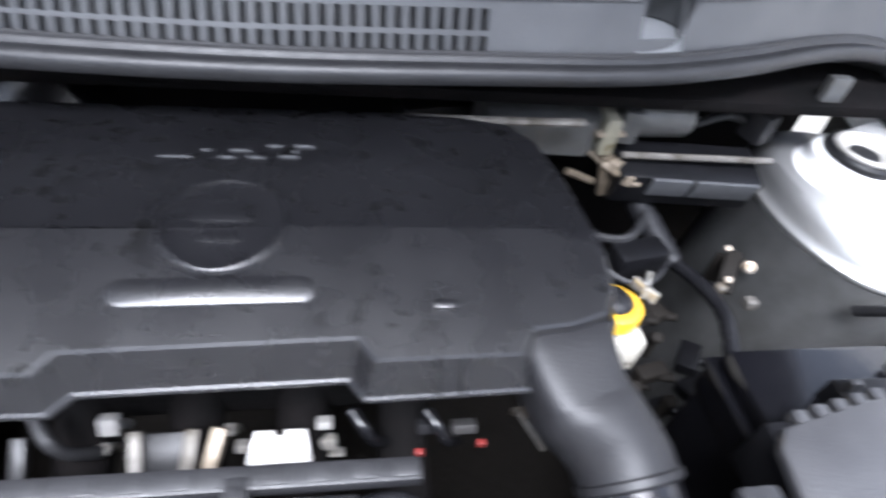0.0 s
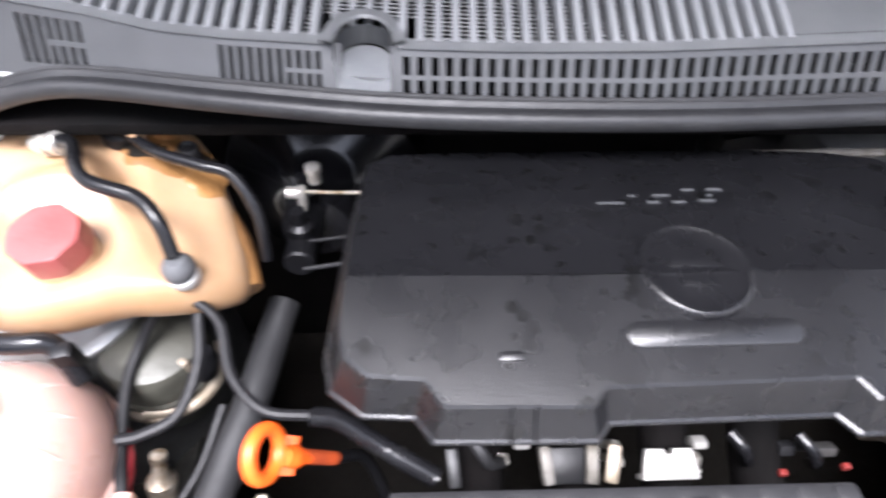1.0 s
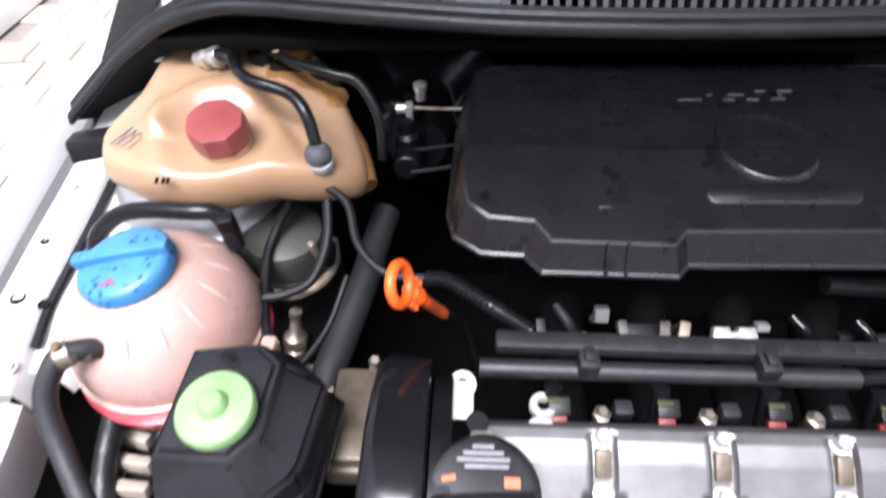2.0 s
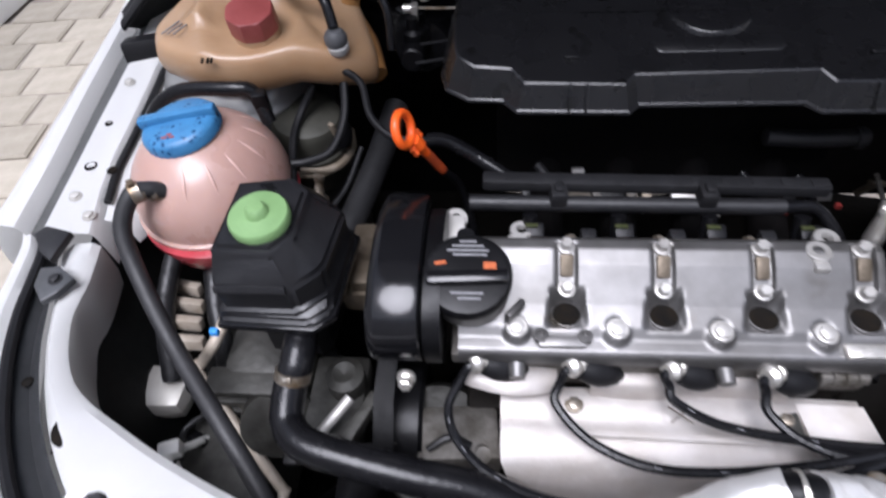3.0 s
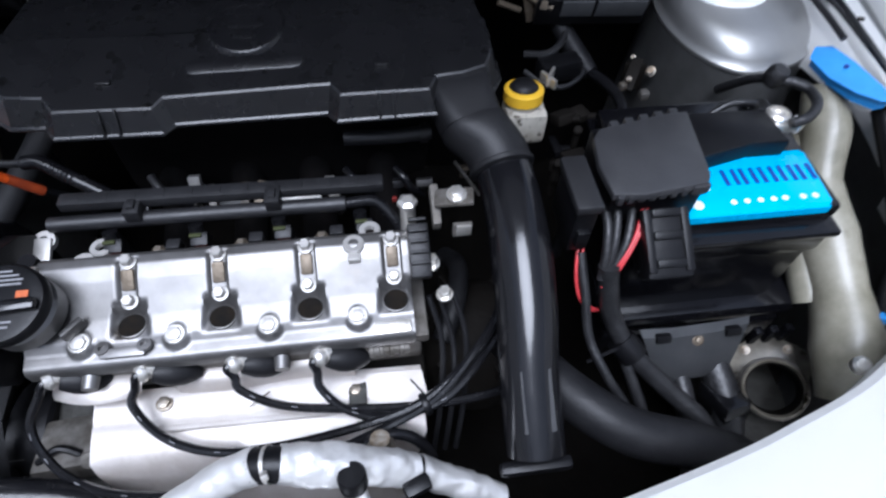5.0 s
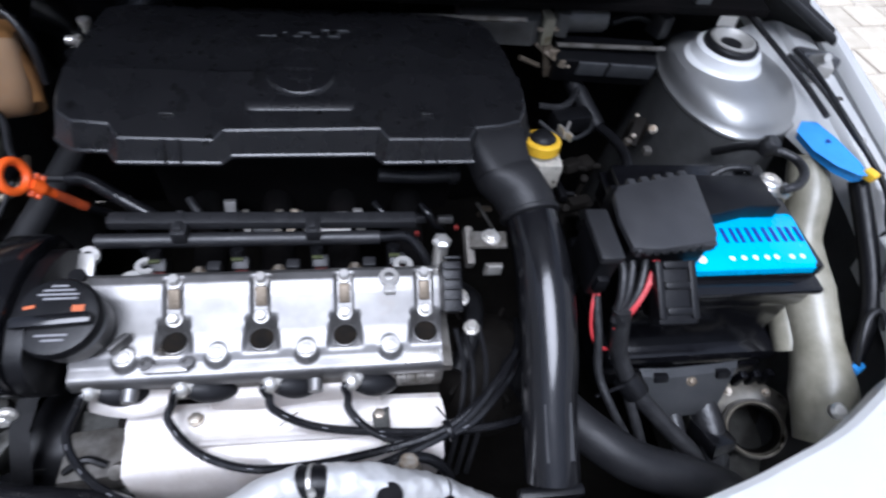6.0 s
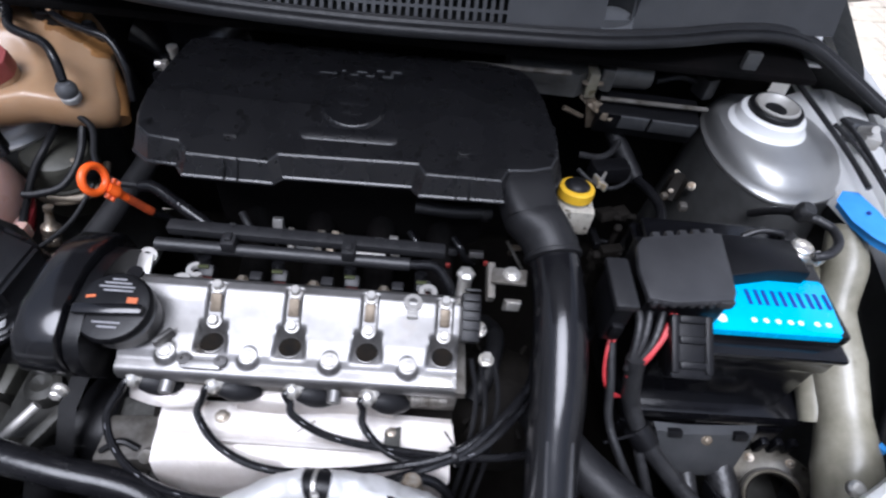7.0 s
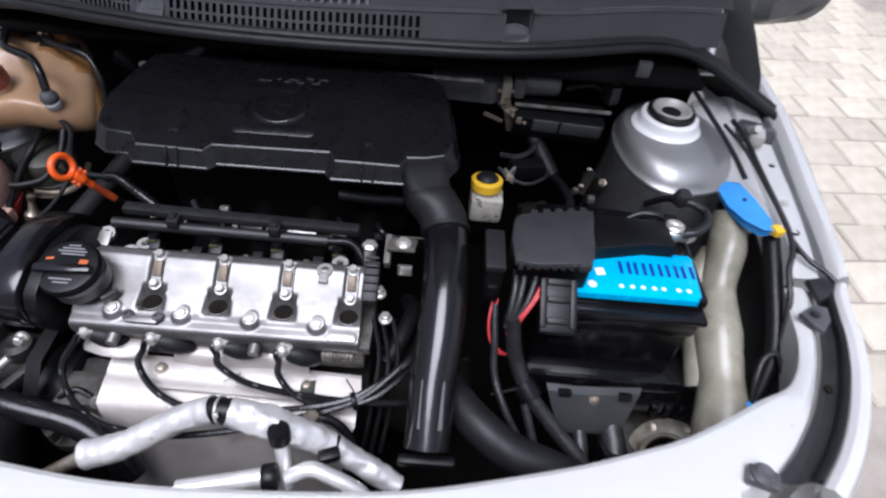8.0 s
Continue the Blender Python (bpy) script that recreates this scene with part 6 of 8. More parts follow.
knob = thing("vacuum_hose", (-0.42, 0.33, 0.93), "black rubber hose from a silver clip across the tank", "hose")
bm = B()
tube(bm, [(-0.468, 0.384, 0.942), (-0.45, 0.370, 0.948), (-0.423, 0.325, 0.951), (-0.382, 0.310, 0.945), (-0.365, 0.295, 0.935), (-0.357, 0.281, 0.912)], 0.0058, 12, 8)
part("hose", bm, HOSE, knob)
bm = B()
rod(bm, (-0.496, 0.397, 0.930), (-0.468, 0.385, 0.940), 0.0085, 0.0085, bev=0.001)
for d in (0.0, 0.013):
    lathe(bm, [(0.0105, 0), (0.0105, 0.006)], (-0.487 + d, 0.393 - d * 0.4, 0.932 + d * 0.35), (0.9, -0.35, 0.3), 18)
part("metal_end", bm, ZINC, knob, "shiny metal hose end")
bm = B()
tube(bm, [(-0.440, 0.414, 0.928), (-0.425, 0.404, 0.936), (-0.389, 0.375, 0.937), (-0.351, 0.360, 0.935), (-0.326, 0.355, 0.928), (-0.308, 0.338, 0.90), (-0.306, 0.325, 0.86)], 0.0050, 10, 8)
solo("thin_hose", bm, HOSE, (-0.37, 0.39, 0.93), "thin black hose behind the amber tank", "hose")
bm = B()
block(bm, (-0.412, 0.396, 0.938), (0.012, 0.012, 0.010), rz=-35, bev=0.003)
solo("hose_tip", bm, AMBER, (-0.412, 0.396, 0.933), "small amber hose joint", "hose fitting")

# servo and pipes on the dark bulkhead
servo = thing("brake_servo", (-0.27, 0.40, 0.70), "black brake servo in shade behind the tank", "brake servo")
bm = B()
lathe(bm, [(0.10, 0), (0.115, 0.01), (0.118, 0.05), (0.11, 0.075), (0.06, 0.10), (0.04, 0.12), (0.035, 0.16), (0.0, 0.16)], (-0.28, 0.57, 0.80), (0, -1, 0.08), 36)
part("drum", bm, GLOSS, servo)
bm = B()
rod(bm, (-0.285, 0.45, 0.83), (-0.285, 0.34, 0.835), 0.017, 0.015, bev=0.002)
for y in (0.42, 0.37):
    lathe(bm, [(0.012, 0), (0.012, 0.012), (0.007, 0.016), (0.007, 0.03), (0, 0.03)], (-0.285, y, 0.845), seg=16)
part("master_cylinder", bm, PLASTIC, servo)
for k, (pts, r) in enumerate(((((-0.29, 0.40, 0.872), (-0.255, 0.398, 0.872), (-0.215, 0.396, 0.872), (-0.205, 0.394, 0.862), (-0.205, 0.40, 0.82)), 0.0025), (((-0.28, 0.36, 0.845), (-0.24, 0.362, 0.850), (-0.19, 0.37, 0.855)), 0.0022), (((-0.28, 0.335, 0.835), (-0.24, 0.338, 0.84), (-0.18, 0.35, 0.845)), 0.003))):
    bm = B()
    tube(bm, pts, r * 0.75, 8)
    part("brake_pipe", bm, (WORN, RUBBER, RUBBER)[k], servo)
bm = B()
lathe(bm, [(0.006, 0), (0.006, 0.010), (0.0075, 0.012), (0.0075, 0.018), (0, 0.02)], (-0.272, 0.405, 0.88), seg=14)
part("bleed_nipple", bm, ZINC, servo)
bm = B()
rod(bm, (-0.298, 0.398, 0.872), (-0.288, 0.398, 0.872), 0.006, seg=10)
block(bm, (-0.284, 0.395, 0.868), (0.008, 0.012, 0.024), bev=0.002)
part("pipe_union", bm, ZINC, servo)
# ---- coolant tank ----
cool = thing("coolant_tank", (-0.483, 0.150, 0.70), "round pink translucent coolant tank with a blue cap", "coolant tank")
bm = B()
bmesh.ops.create_uvsphere(bm, u_segments=48, v_segments=28, radius=1.0, matrix=pose(-0.495, 0.172, 0.790) @ Matrix.Diagonal((0.084, 0.087, 0.080, 1)))
bmesh.ops.delete(bm, geom=[v for v in bm.verts if v.co.z < 0.778], context="VERTS")
cb = part("upper_shell", bm, PINK, cool, angle=80)
bm = B()
lathe(bm, [(0.0, 0.715), (0.05, 0.72), (0.078, 0.745), (0.086, 0.768), (0.0865, 0.775), (0.082, 0.777)], (-0.489, 0.165, 0), seg=44)
for v in bm.verts:
    v.co.y = 0.170 + (v.co.y - 0.170) * 1.04
part("lower_shell", bm, PINKDARK, cool, "dark red coolant showing below the seam", angle=60)
bm = B()
lathe(bm, [(0.082, 0.776), (0.0865, 0.778), (0.0865, 0.781), (0.083, 0.783)], (-0.495, 0.172, 0), seg=48)
for v in bm.verts:
    v.co.y = 0.170 + (v.co.y - 0.170) * 1.04
part("seam", bm, PINK, cool)
for k in range(6):
    a = radians(-82 + 25 * k)
    bm = B()
    pts = []
    for el in np.linspace(0.55, 0.95, 7):
        pts.append((-0.495 + 0.0835 * math.cos(el) * math.cos(a), 0.172 + 0.0865 * math.cos(el) * math.sin(a), 0.790 + 0.0797 * math.sin(el)))
    tube(bm, pts, [0.0004, 0.0010, 0.0016, 0.0018, 0.0016, 0.0010, 0.0004], 8, 3)
    part("moulded_rib", bm, PINKPALE, cb, angle=80)
cax = Vector((-0.12, -0.05, 1)).normalized()
bm = B()
lathe(bm, [(0.037, -0.02), (0.037, 0.004), (0.034, 0.006)], (-0.499, 0.170, 0.859), cax, 36)
part("filler_neck", bm, PINK, cool)
qq = Vector((0, 0, 1)).rotation_difference(cax).to_matrix()
bm = B()
rings = []
for r, h in ((0.0375, 0.0), (0.0390, 0.002), (0.0390, 0.011), (0.0372, 0.0145), (0.033, 0.0168), (0.0, 0.0185)):
    rings.append([Vector((-0.500, 0.170, 0.861)) + qq @ Vector(((r + (0.001 if k % 2 and 0.001 < h < 0.013 else 0)) * math.cos(2 * math.pi * k / 64), (r + (0.001 if k % 2 and 0.001 < h < 0.013 else 0)) * math.sin(2 * math.pi * k / 64), h)) for k in range(64)])
loft(bm, rings)
capb = part("screw_cap", bm, BLUECAP, cool, "speckled blue screw cap")
bm = B()
M = Matrix.Translation((-0.500, 0.170, 0.861)) @ qq.to_4x4()
block(bm, (0, 0, 0), (0.081, 0.012, 0.012), bev=0.004)
bmesh.ops.transform(bm, matrix=M @ pose(0, 0.004, 0.0185, 0, 0, 8), verts=bm.verts[:])
part("grip_bar", bm, BLUECAP, capb)
bm = B()
for k, (dx, dy) in enumerate(((0.0, -0.022), (0.004, -0.026), (-0.004, -0.026))):
    block(bm, (dx, dy, 0), (0.006, 0.003, 0.0006), bev=0)
bmesh.ops.transform(bm, matrix=M @ pose(0, 0, 0.0172), verts=bm.verts[:])
part("printed_symbol", bm, REDCAP, capb)
bm = B()
block(bm, (-0.398, 0.150, 0.778), (0.014, 0.016, 0.022), bev=0.004)
part("side_tab", bm, PINK, cool, "clear plastic side tab")
bm = B()
rod(bm, (-0.508, 0.110, 0.834), (-0.530, 0.096, 0.850), 0.008, 0.0075, bev=0.001)
for d in (0.3, 0.7):
    lathe(bm, [(0.0090, -0.003), (0.0098, 0), (0.0090, 0.003)], (-0.512 - 0.018 * d, 0.108 - 0.012 * d, 0.838 + 0.012 * d), (-0.7, -0.5, 0.5), 16)
part("hose_stub", bm, WORN, cool)

bm = B()
tube(bm, [(-0.510, 0.109, 0.838), (-0.520, 0.102, 0.846), (-0.532, 0.093, 0.847), (-0.543, 0.070, 0.822), (-0.528, 0.038, 0.788), (-0.490, -0.014, 0.752), (-0.430, -0.080, 0.736), (-0.396, -0.119, 0.715), (-0.370, -0.151, 0.695), (-0.335, -0.19, 0.66)], 0.0086, 14, 8)
over = thing("overflow_hose", (-0.45, -0.04, 0.74), "long dull black hose from the coolant tank", "hose")
part("hose", bm, OLDRUB, over)
bm = B()
lathe(bm, [(0.0098, -0.005), (0.0108, -0.0045), (0.0108, 0.0045), (0.0098, 0.005)], (-0.528, 0.096, 0.848), (-0.8, -0.6, 0.0), 18)
block(bm, (-0.528, 0.096, 0.860), (0.006, 0.008, 0.005), rz=35, bev=0.001)
part("spring_clamp", bm, WORN, over, "tarnished hose clamp")
bm = B()
tube(bm, [(-0.585, 0.225, 0.80), (-0.572, 0.236, 0.835), (-0.534, 0.240, 0.862), (-0.471, 0.236, 0.868), (-0.448, 0.238, 0.862), (-0.436, 0.228, 0.83)], 0.0080, 12, 8, rib=0.04)
solo("return_hose", bm, HOSE, (-0.5, 0.24, 0.86), "black ribbed hose behind the coolant tank", "hose")
fil = thing("fuel_filter", (-0.418, 0.292, 0.70), "grimy olive-grey cylinder between the two tanks", "filter")
FAX = Vector((0.10, -0.12, 1)).normalized()
bm = B()
lathe(bm, [(0.043, 0), (0.0455, 0.006), (0.0455, 0.050), (0.0475, 0.053), (0.0475, 0.058), (0.0450, 0.061), (0.0450, 0.092), (0.041, 0.100), (0.030, 0.104), (0.0, 0.105)], (-0.424, 0.296, 0.700), FAX, 36)
part("canister", bm, OLIVE, fil)
q3 = Vector((0, 0, 1)).rotation_difference(FAX)
bm = B()
tube(bm, [Vector((-0.420, 0.291, 0.742)) + q3 @ Vector((0.0495 * math.cos(a), 0.0495 * math.sin(a), 0.0 + 0.012 * max(0.0, math.sin(a + 0.8)))) for a in np.linspace(radians(-130), radians(20), 14)], 0.0042, 8, 3)
part("band", bm, TAN, fil, "dirty cream clamp band")
bm = B()
block(bm, (-0.377, 0.262, 0.790), (0.008, 0.006, 0.026), rz=-40, rx=10, bev=0.002)
part("tab", bm, TAN, fil)
bm = B()
block(bm, (-0.440, 0.234, 0.850), (0.016, 0.014, 0.034), rx=8, rz=12, bev=0.004)
solo("hose_valve", bm, PLASTIC, (-0.442, 0.232, 0.83), "black plastic valve at the hose end", "valve")

# ---- black canister with green cap ----
can = thing("steering_fluid_canister", (-0.37, 0.03, 0.76), "black plastic fluid canister with a pale green cap", "canister")
TOPC = [(-0.423, 0.012), (-0.370, 0.010), (-0.355, 0.030), (-0.352, 0.085), (-0.371, 0.102), (-0.421, 0.095)]
MIDC = [(-0.424, -0.007), (-0.356, -0.008), (-0.332, 0.016), (-0.324, 0.084), (-0.356, 0.110), (-0.428, 0.106)]
LOWC = [(-0.430, -0.012), (-0.346, -0.016), (-0.329, 0.000), (-0.322, 0.090), (-0.358, 0.114), (-0.440, 0.110)]
bm = B()
loft(bm, [[Vector((x, y, 0.786)) for x, y in LOWC], [Vector((x, y, 0.800)) for x, y in LOWC], [Vector((x, y, 0.806)) for x, y in MIDC], [Vector((x, y, 0.837)) for x, y in MIDC], [Vector((x, y, 0.860)) for x, y in TOPC], [Vector((-0.385 + (x + 0.385) * 0.93, 0.053 + (y - 0.053) * 0.93, 0.866)) for x, y in TOPC]])
bmesh.ops.bevel(bm, geom=[e for e in bm.edges if e.calc_length() > 0.01], offset=0.004, segments=2, affect="EDGES")
part("canister_body", bm, CANPLASTIC, can)
bm = B()
grow = [(-0.385 + (x + 0.385) * 1.05, 0.04 + (y - 0.04) * 1.05) for x, y in LOWC]
slab(bm, grow, 0.786, 0.793, 0, 0.002)
part("flange", bm, GLOSS, can)
bm = B()
loft(bm, [[Vector((-0.385 + (x + 0.385) * 0.6, 0.055 + (y - 0.055) * 0.6, z)) for x, y in LOWC] for z in (0.695, 0.790)])
part("foot", bm, PLASTIC, can)
bm = B()
block(bm, (-0.390, -0.0085, 0.838), (0.062, 0.004, 0.007), rx=-20, bev=0.0015)
part("front_rib", bm, CANPLASTIC, can)
bm = B()
lathe(bm, [(0.024, 0.0), (0.0262, 0.001), (0.0266, 0.008), (0.0250, 0.0105), (0.014, 0.0115), (0.009, 0.0125), (0.0, 0.0125)], (-0.385, 0.044, 0.866), (-0.02, -0.10, 1), 44)
gcap = part("screw_cap", bm, GREENCAP, can, "pale green screw cap")
bm = B()
lathe(bm, [(0.0105, 0), (0.0095, 0.005), (0.007, 0.0075), (0.0, 0.008)], (-0.385, 0.043, 0.8775), seg=10)
part("cap_boss", bm, GREENCAP, gcap)
bm = B()
block(bm, (-0.438, -0.016, 0.782), (0.008, 0.006, 0.008), bev=0.002)
part("blue_clip", bm, BLUE2, can, "blue plastic clip")
bm = B()
tube(bm, [(-0.368, 0.020, 0.758), (-0.362, -0.014, 0.768), (-0.3620, -0.0345, 0.7640), (-0.3668, -0.0491, 0.7521), (-0.3677, -0.0769, 0.7382), (-0.3502, -0.0972, 0.7373), (-0.316, -0.1074, 0.7357), (-0.2576, -0.1177, 0.728), (-0.1901, -0.1259, 0.7134), (-0.1478, -0.1424, 0.6932), (-0.12, -0.165, 0.66)], [0.0155] * 7 + [0.0158, 0.0162, 0.0165, 0.0165], 18, 8)
hose = thing("coolant_hose", (-0.28, -0.09, 0.69), "glossy thick black coolant hose sweeping under the engine", "hose")
part("hose", bm, HOSE, hose)
bm = B()
lathe(bm, [(0.0150, -0.005), (0.0166, -0.0045), (0.0166, 0.0045), (0.0150, 0.005)], (-0.3648, -0.0435, 0.7575), (-0.2, -0.6, -0.75), 26, caps=False)
block(bm, (-0.3648, -0.0545, 0.7685), (0.008, 0.006, 0.006), rx=-40, bev=0.0015)
part("hose_clamp", bm, WORN, hose, "tarnished hose clamp")

# heater hose, vacuum lines and looms in the dark corner
bm = B()
tube(bm, [(-0.315, 0.36, 0.755), (-0.323, 0.322, 0.745), (-0.330, 0.271, 0.740), (-0.345, 0.20, 0.730), (-0.357, 0.144, 0.722), (-0.37, 0.08, 0.69)], 0.0165, 16, 8)
solo("heater_hose", bm, OLDRUB, (-0.34, 0.22, 0.73), "dull black heater hose", "hose")
LINES = [
    ([(-0.40, 0.279, 0.862), (-0.366, 0.281, 0.864), (-0.334, 0.262, 0.858), (-0.319, 0.222, 0.842), (-0.292, 0.197, 0.833), (-0.255, 0.192, 0.832), (-0.233, 0.188, 0.83)], 0.0042, "thin black vacuum line looping to the engine"),
    ([(-0.395, 0.285, 0.84), (-0.412, 0.270, 0.815), (-0.419, 0.241, 0.80), (-0.412, 0.19, 0.785), (-0.403, 0.156, 0.778), (-0.40, 0.10, 0.75)], 0.0048, "thin black pipe beside the coolant tank"),
    ([(-0.358, 0.285, 0.85), (-0.356, 0.247, 0.822), (-0.368, 0.212, 0.803), (-0.392, 0.196, 0.80), (-0.41, 0.192, 0.80)], 0.0048, "thin black pipe joining below the tank"),
    ([(-0.335, 0.22, 0.80), (-0.35, 0.17, 0.78), (-0.378, 0.12, 0.772), (-0.395, 0.09, 0.77)], 0.003, "thin black wire beside the heater hose"),
]
for pts, r, lab in LINES:
    bm = B()
    tube(bm, pts, r, 9, 8)
    solo("vacuum_line", bm, RUBBER, pts[2], lab, "hose", "vacuum lines")
bm = B()
tube(bm, [(-0.373, 0.316, 0.75), (-0.368, 0.285, 0.742), (-0.385, 0.255, 0.738), (-0.425, 0.242, 0.745)], 0.006, 10, 8)
solo("metal_pipe", bm, TAN, (-0.38, 0.27, 0.74), "pale metal pipe curving round the tower", "pipe")
bm = B()
block(bm, (-0.398, 0.262, 0.765), (0.009, 0.024, 0.006), rz=20, bev=0.002)
solo("label_tag", bm, IVORY, (-0.398, 0.262, 0.765), "small cream plastic tag", "tag")
bm = B()
lathe(bm, [(0.012, 0), (0.014, 0.01), (0.014, 0.02), (0.010, 0.028), (0.0, 0.028)], (-0.375, 0.275, 0.760), (0.1, 0.2, 1), 20)
solo("relay_valve", bm, PLASTIC, (-0.40, 0.265, 0.775), "small black solenoid valve", "valve")
bm = B()
lathe(bm, [(0.007, 0), (0.011, 0.003), (0.011, 0.012), (0.0085, 0.014), (0.0085, 0.017), (0.0115, 0.019), (0.0115, 0.028), (0.006, 0.034), (0.0045, 0.050), (0.006, 0.052), (0.006, 0.058), (0, 0.059)], (-0.388, 0.168, 0.735), (0.15, 0.3, 1), 20)
solo("pipe_union", bm, WORN, (-0.388, 0.168, 0.735), "bright metal pipe union", "fitting")
random.seed(9)
for k in range(9):
    x, y = random.uniform(-0.385, -0.300), random.uniform(0.115, 0.175)
    bm = B()
    block(bm, (x, y, 0.715 + 0.02 * random.random()), (random.uniform(0.008, 0.02), random.uniform(0.008, 0.018), 0.012), rz=random.uniform(0, 90), rx=random.uniform(-20, 20), bev=0.003)
    if k % 2:
        lathe(bm, [(0.006, 0), (0.006, 0.006), (0.004, 0.008), (0, 0.008)], (x, y, 0.73), (0.2, -0.2, 1), 6)
    solo("mount_hardware", bm, (TAN, WORN, CASTDIRT, OILDIRT)[k % 4], (x, y, 0.71), "small grimy engine-mount fastener", "fastener", "engine mount fasteners")

# lower clutter in the front corner
clutter = thing("alternator", (-0.24, -0.06, 0.56), "grimy cast alternator below the belt cover", "alternator")
bm = B()
lathe(bm, [(0.06, 0), (0.066, 0.006), (0.066, 0.03), (0.06, 0.045), (0.0, 0.05)], (-0.235, -0.045, 0.60), (-0.15, -0.35, 1), 30)
for k in range(10):
    a = k * 0.63
    block(bm, (-0.235 + 0.052 * math.cos(a), -0.06 + 0.052 * math.sin(a), 0.645), (0.018, 0.008, 0.02), rz=math.degrees(a), bev=0.002)
part("casing", bm, GRIMECAST, clutter)
bm = B()
block(bm, (-0.215, -0.062, 0.668), (0.075, 0.060, 0.028), rx=-12, rz=4, bev=0.005)
block(bm, (-0.242, -0.085, 0.655), (0.03, 0.02, 0.03), bev=0.005)
rod(bm, (-0.195, -0.075, 0.675), (-0.193, -0.085, 0.69), 0.008, seg=10)
part("bracket_casting", bm, CASTDIRT, clutter)
bm = B()
tube(bm, [(-0.205, -0.075, 0.685), (-0.225, -0.07, 0.692), (-0.245, -0.08, 0.685)], 0.004, 8)
part("wire", bm, PLASTIC, clutter)
bm = B()
rod(bm, (-0.298, -0.02, 0.60), (-0.255, -0.02, 0.60), 0.07, 0.07, seg=36, bev=0.004)
rod(bm, (-0.305, -0.02, 0.60), (-0.298, -0.02, 0.60), 0.05, 0.05, seg=30)
part("pulley", bm, PLASTIC, clutter)
bm = B()
sheet(bm, [[(-0.300 + d, y, z) for y, z in ((0.07, 0.55), (0.075, 0.66), (0.03, 0.71), (-0.04, 0.705), (-0.09, 0.66), (-0.10, 0.56))] for d in (0, 0.02)], 0.003)
part("ribbed_belt", bm, RUBBER, clutter)

LOWS = [
    ("steering_pump", [(-0.43, 0.03, 0.655), (0.07, 0.09, 0.09)], GRIMECAST, "grimy power-steering pump casting", "pump", 0.015),
    ("mount_casting", [(-0.345, -0.02, 0.655), (0.06, 0.09, 0.035)], GRIMECAST, "oily grey engine-mount casting", "engine mount", 0.008),
    # Mount arm uses a darker brown that includes the shadow on it.
    ("engine_mount", [(-0.305, 0.10, 0.735), (0.07, 0.10, 0.03)], POCKET, "grimy brown engine-mount arm", "engine mount", 0.006),
    ("horn_casing", [(-0.560, -0.004, 0.628), (0.072, 0.056, 0.040)], PAINTDULL, "dirty white rounded washer casing", "casing", 0.022),
    ("chassis_rail", [(-0.47, 0.05, 0.55), (0.10, 0.60, 0.12)], GRIMECAST, "dirty silver chassis rail", "chassis rail", 0.01),
    ("chassis_rail", [(0.575, 0.10, 0.50), (0.10, 0.60, 0.12)], GRIMECAST, "dirty silver chassis rail", "chassis rail", 0.01),
    ("inner_panel", [(-0.545, 0.055, 0.620), (0.06, 0.10, 0.02)], UNDERSEAL, "dirty silver inner panel beside the hose", "panel", 0.006),
    ("tan_bracket", [(-0.375, 0.145, 0.70), (0.07, 0.06, 0.03)], TAN, "dusty tan bracket under the hoses", "bracket", 0.006),
    ("radiator", [(0.05, -0.225, 0.60), (0.85, 0.035, 0.30)], TRIM, "black radiator top behind the front panel", "radiator", 0.006),
]
for nm, (c, s), m, lab, cat, bv in LOWS:
    bm = B()
    block(bm, c, s, bev=bv)
    if nm == "steering_pump":
        pump = thing(nm, (c[0], c[1], c[2] - s[2] / 2), lab, cat)
        part("body", bm, m, pump)
        for k in range(4):
            bm = B()
            block(bm, (c[0] - 0.01, c[1] - 0.05, c[2] - 0.03 + 0.022 * k), (0.075, 0.03, 0.010), bev=0.003)
            part("rib", bm, m, pump)
        bm = B()
        lathe(bm, [(0.035, 0), (0.04, 0.01), (0.04, 0.025), (0, 0.03)], (c[0] + 0.02, c[1] - 0.06, c[2] - 0.01), (0.3, -0.8, 0.5), 22)
        part("pulley_boss", bm, m, pump)
        continue
    if nm == "mount_casting":
        lathe(bm, [(0.02, 0), (0.02, 0.03), (0.012, 0.035), (0, 0.03)], (c[0] + 0.01, c[1] + 0.01, c[2] + 0.01), seg=18)
        block(bm, (c[0] + 0.03, c[1] - 0.03, c[2] + 0.02), (0.012, 0.06, 0.02), rz=-25, bev=0.003)
    if nm == "engine_mount":
        block(bm, (c[0] - 0.01, c[1] - 0.03, c[2] + 0.02), (0.03, 0.03, 0.02), bev=0.004)
        lathe(bm, [(0.010, 0), (0.010, 0.012), (0.006, 0.014), (0, 0.014)], (c[0] + 0.012, c[1] - 0.005, c[2] + 0.014), seg=6)
    if nm == "radiator":
        for k in range(30):
            block(bm, (-0.34 + 0.027 * k, -0.204, 0.60), (0.004, 0.006, 0.27), bev=0)
    solo(nm, bm, m, (c[0], c[1], c[2] - s[2] / 2), lab, cat)
cast = thing("pump_bracket", (-0.40, 0.0, 0.60), "grey-green cast bracket below the canister", "bracket")
bm = B()
slab(bm, [(-0.470, 0.010), (-0.455, -0.030), (-0.415, -0.055), (-0.385, -0.020), (-0.380, 0.030), (-0.440, 0.045)], 0.600, lambda x, y: 0.668 + 0.2 * (y + 0.05), 0, 0.006)
part("casting", bm, OLIVE, cast)
bm = B()
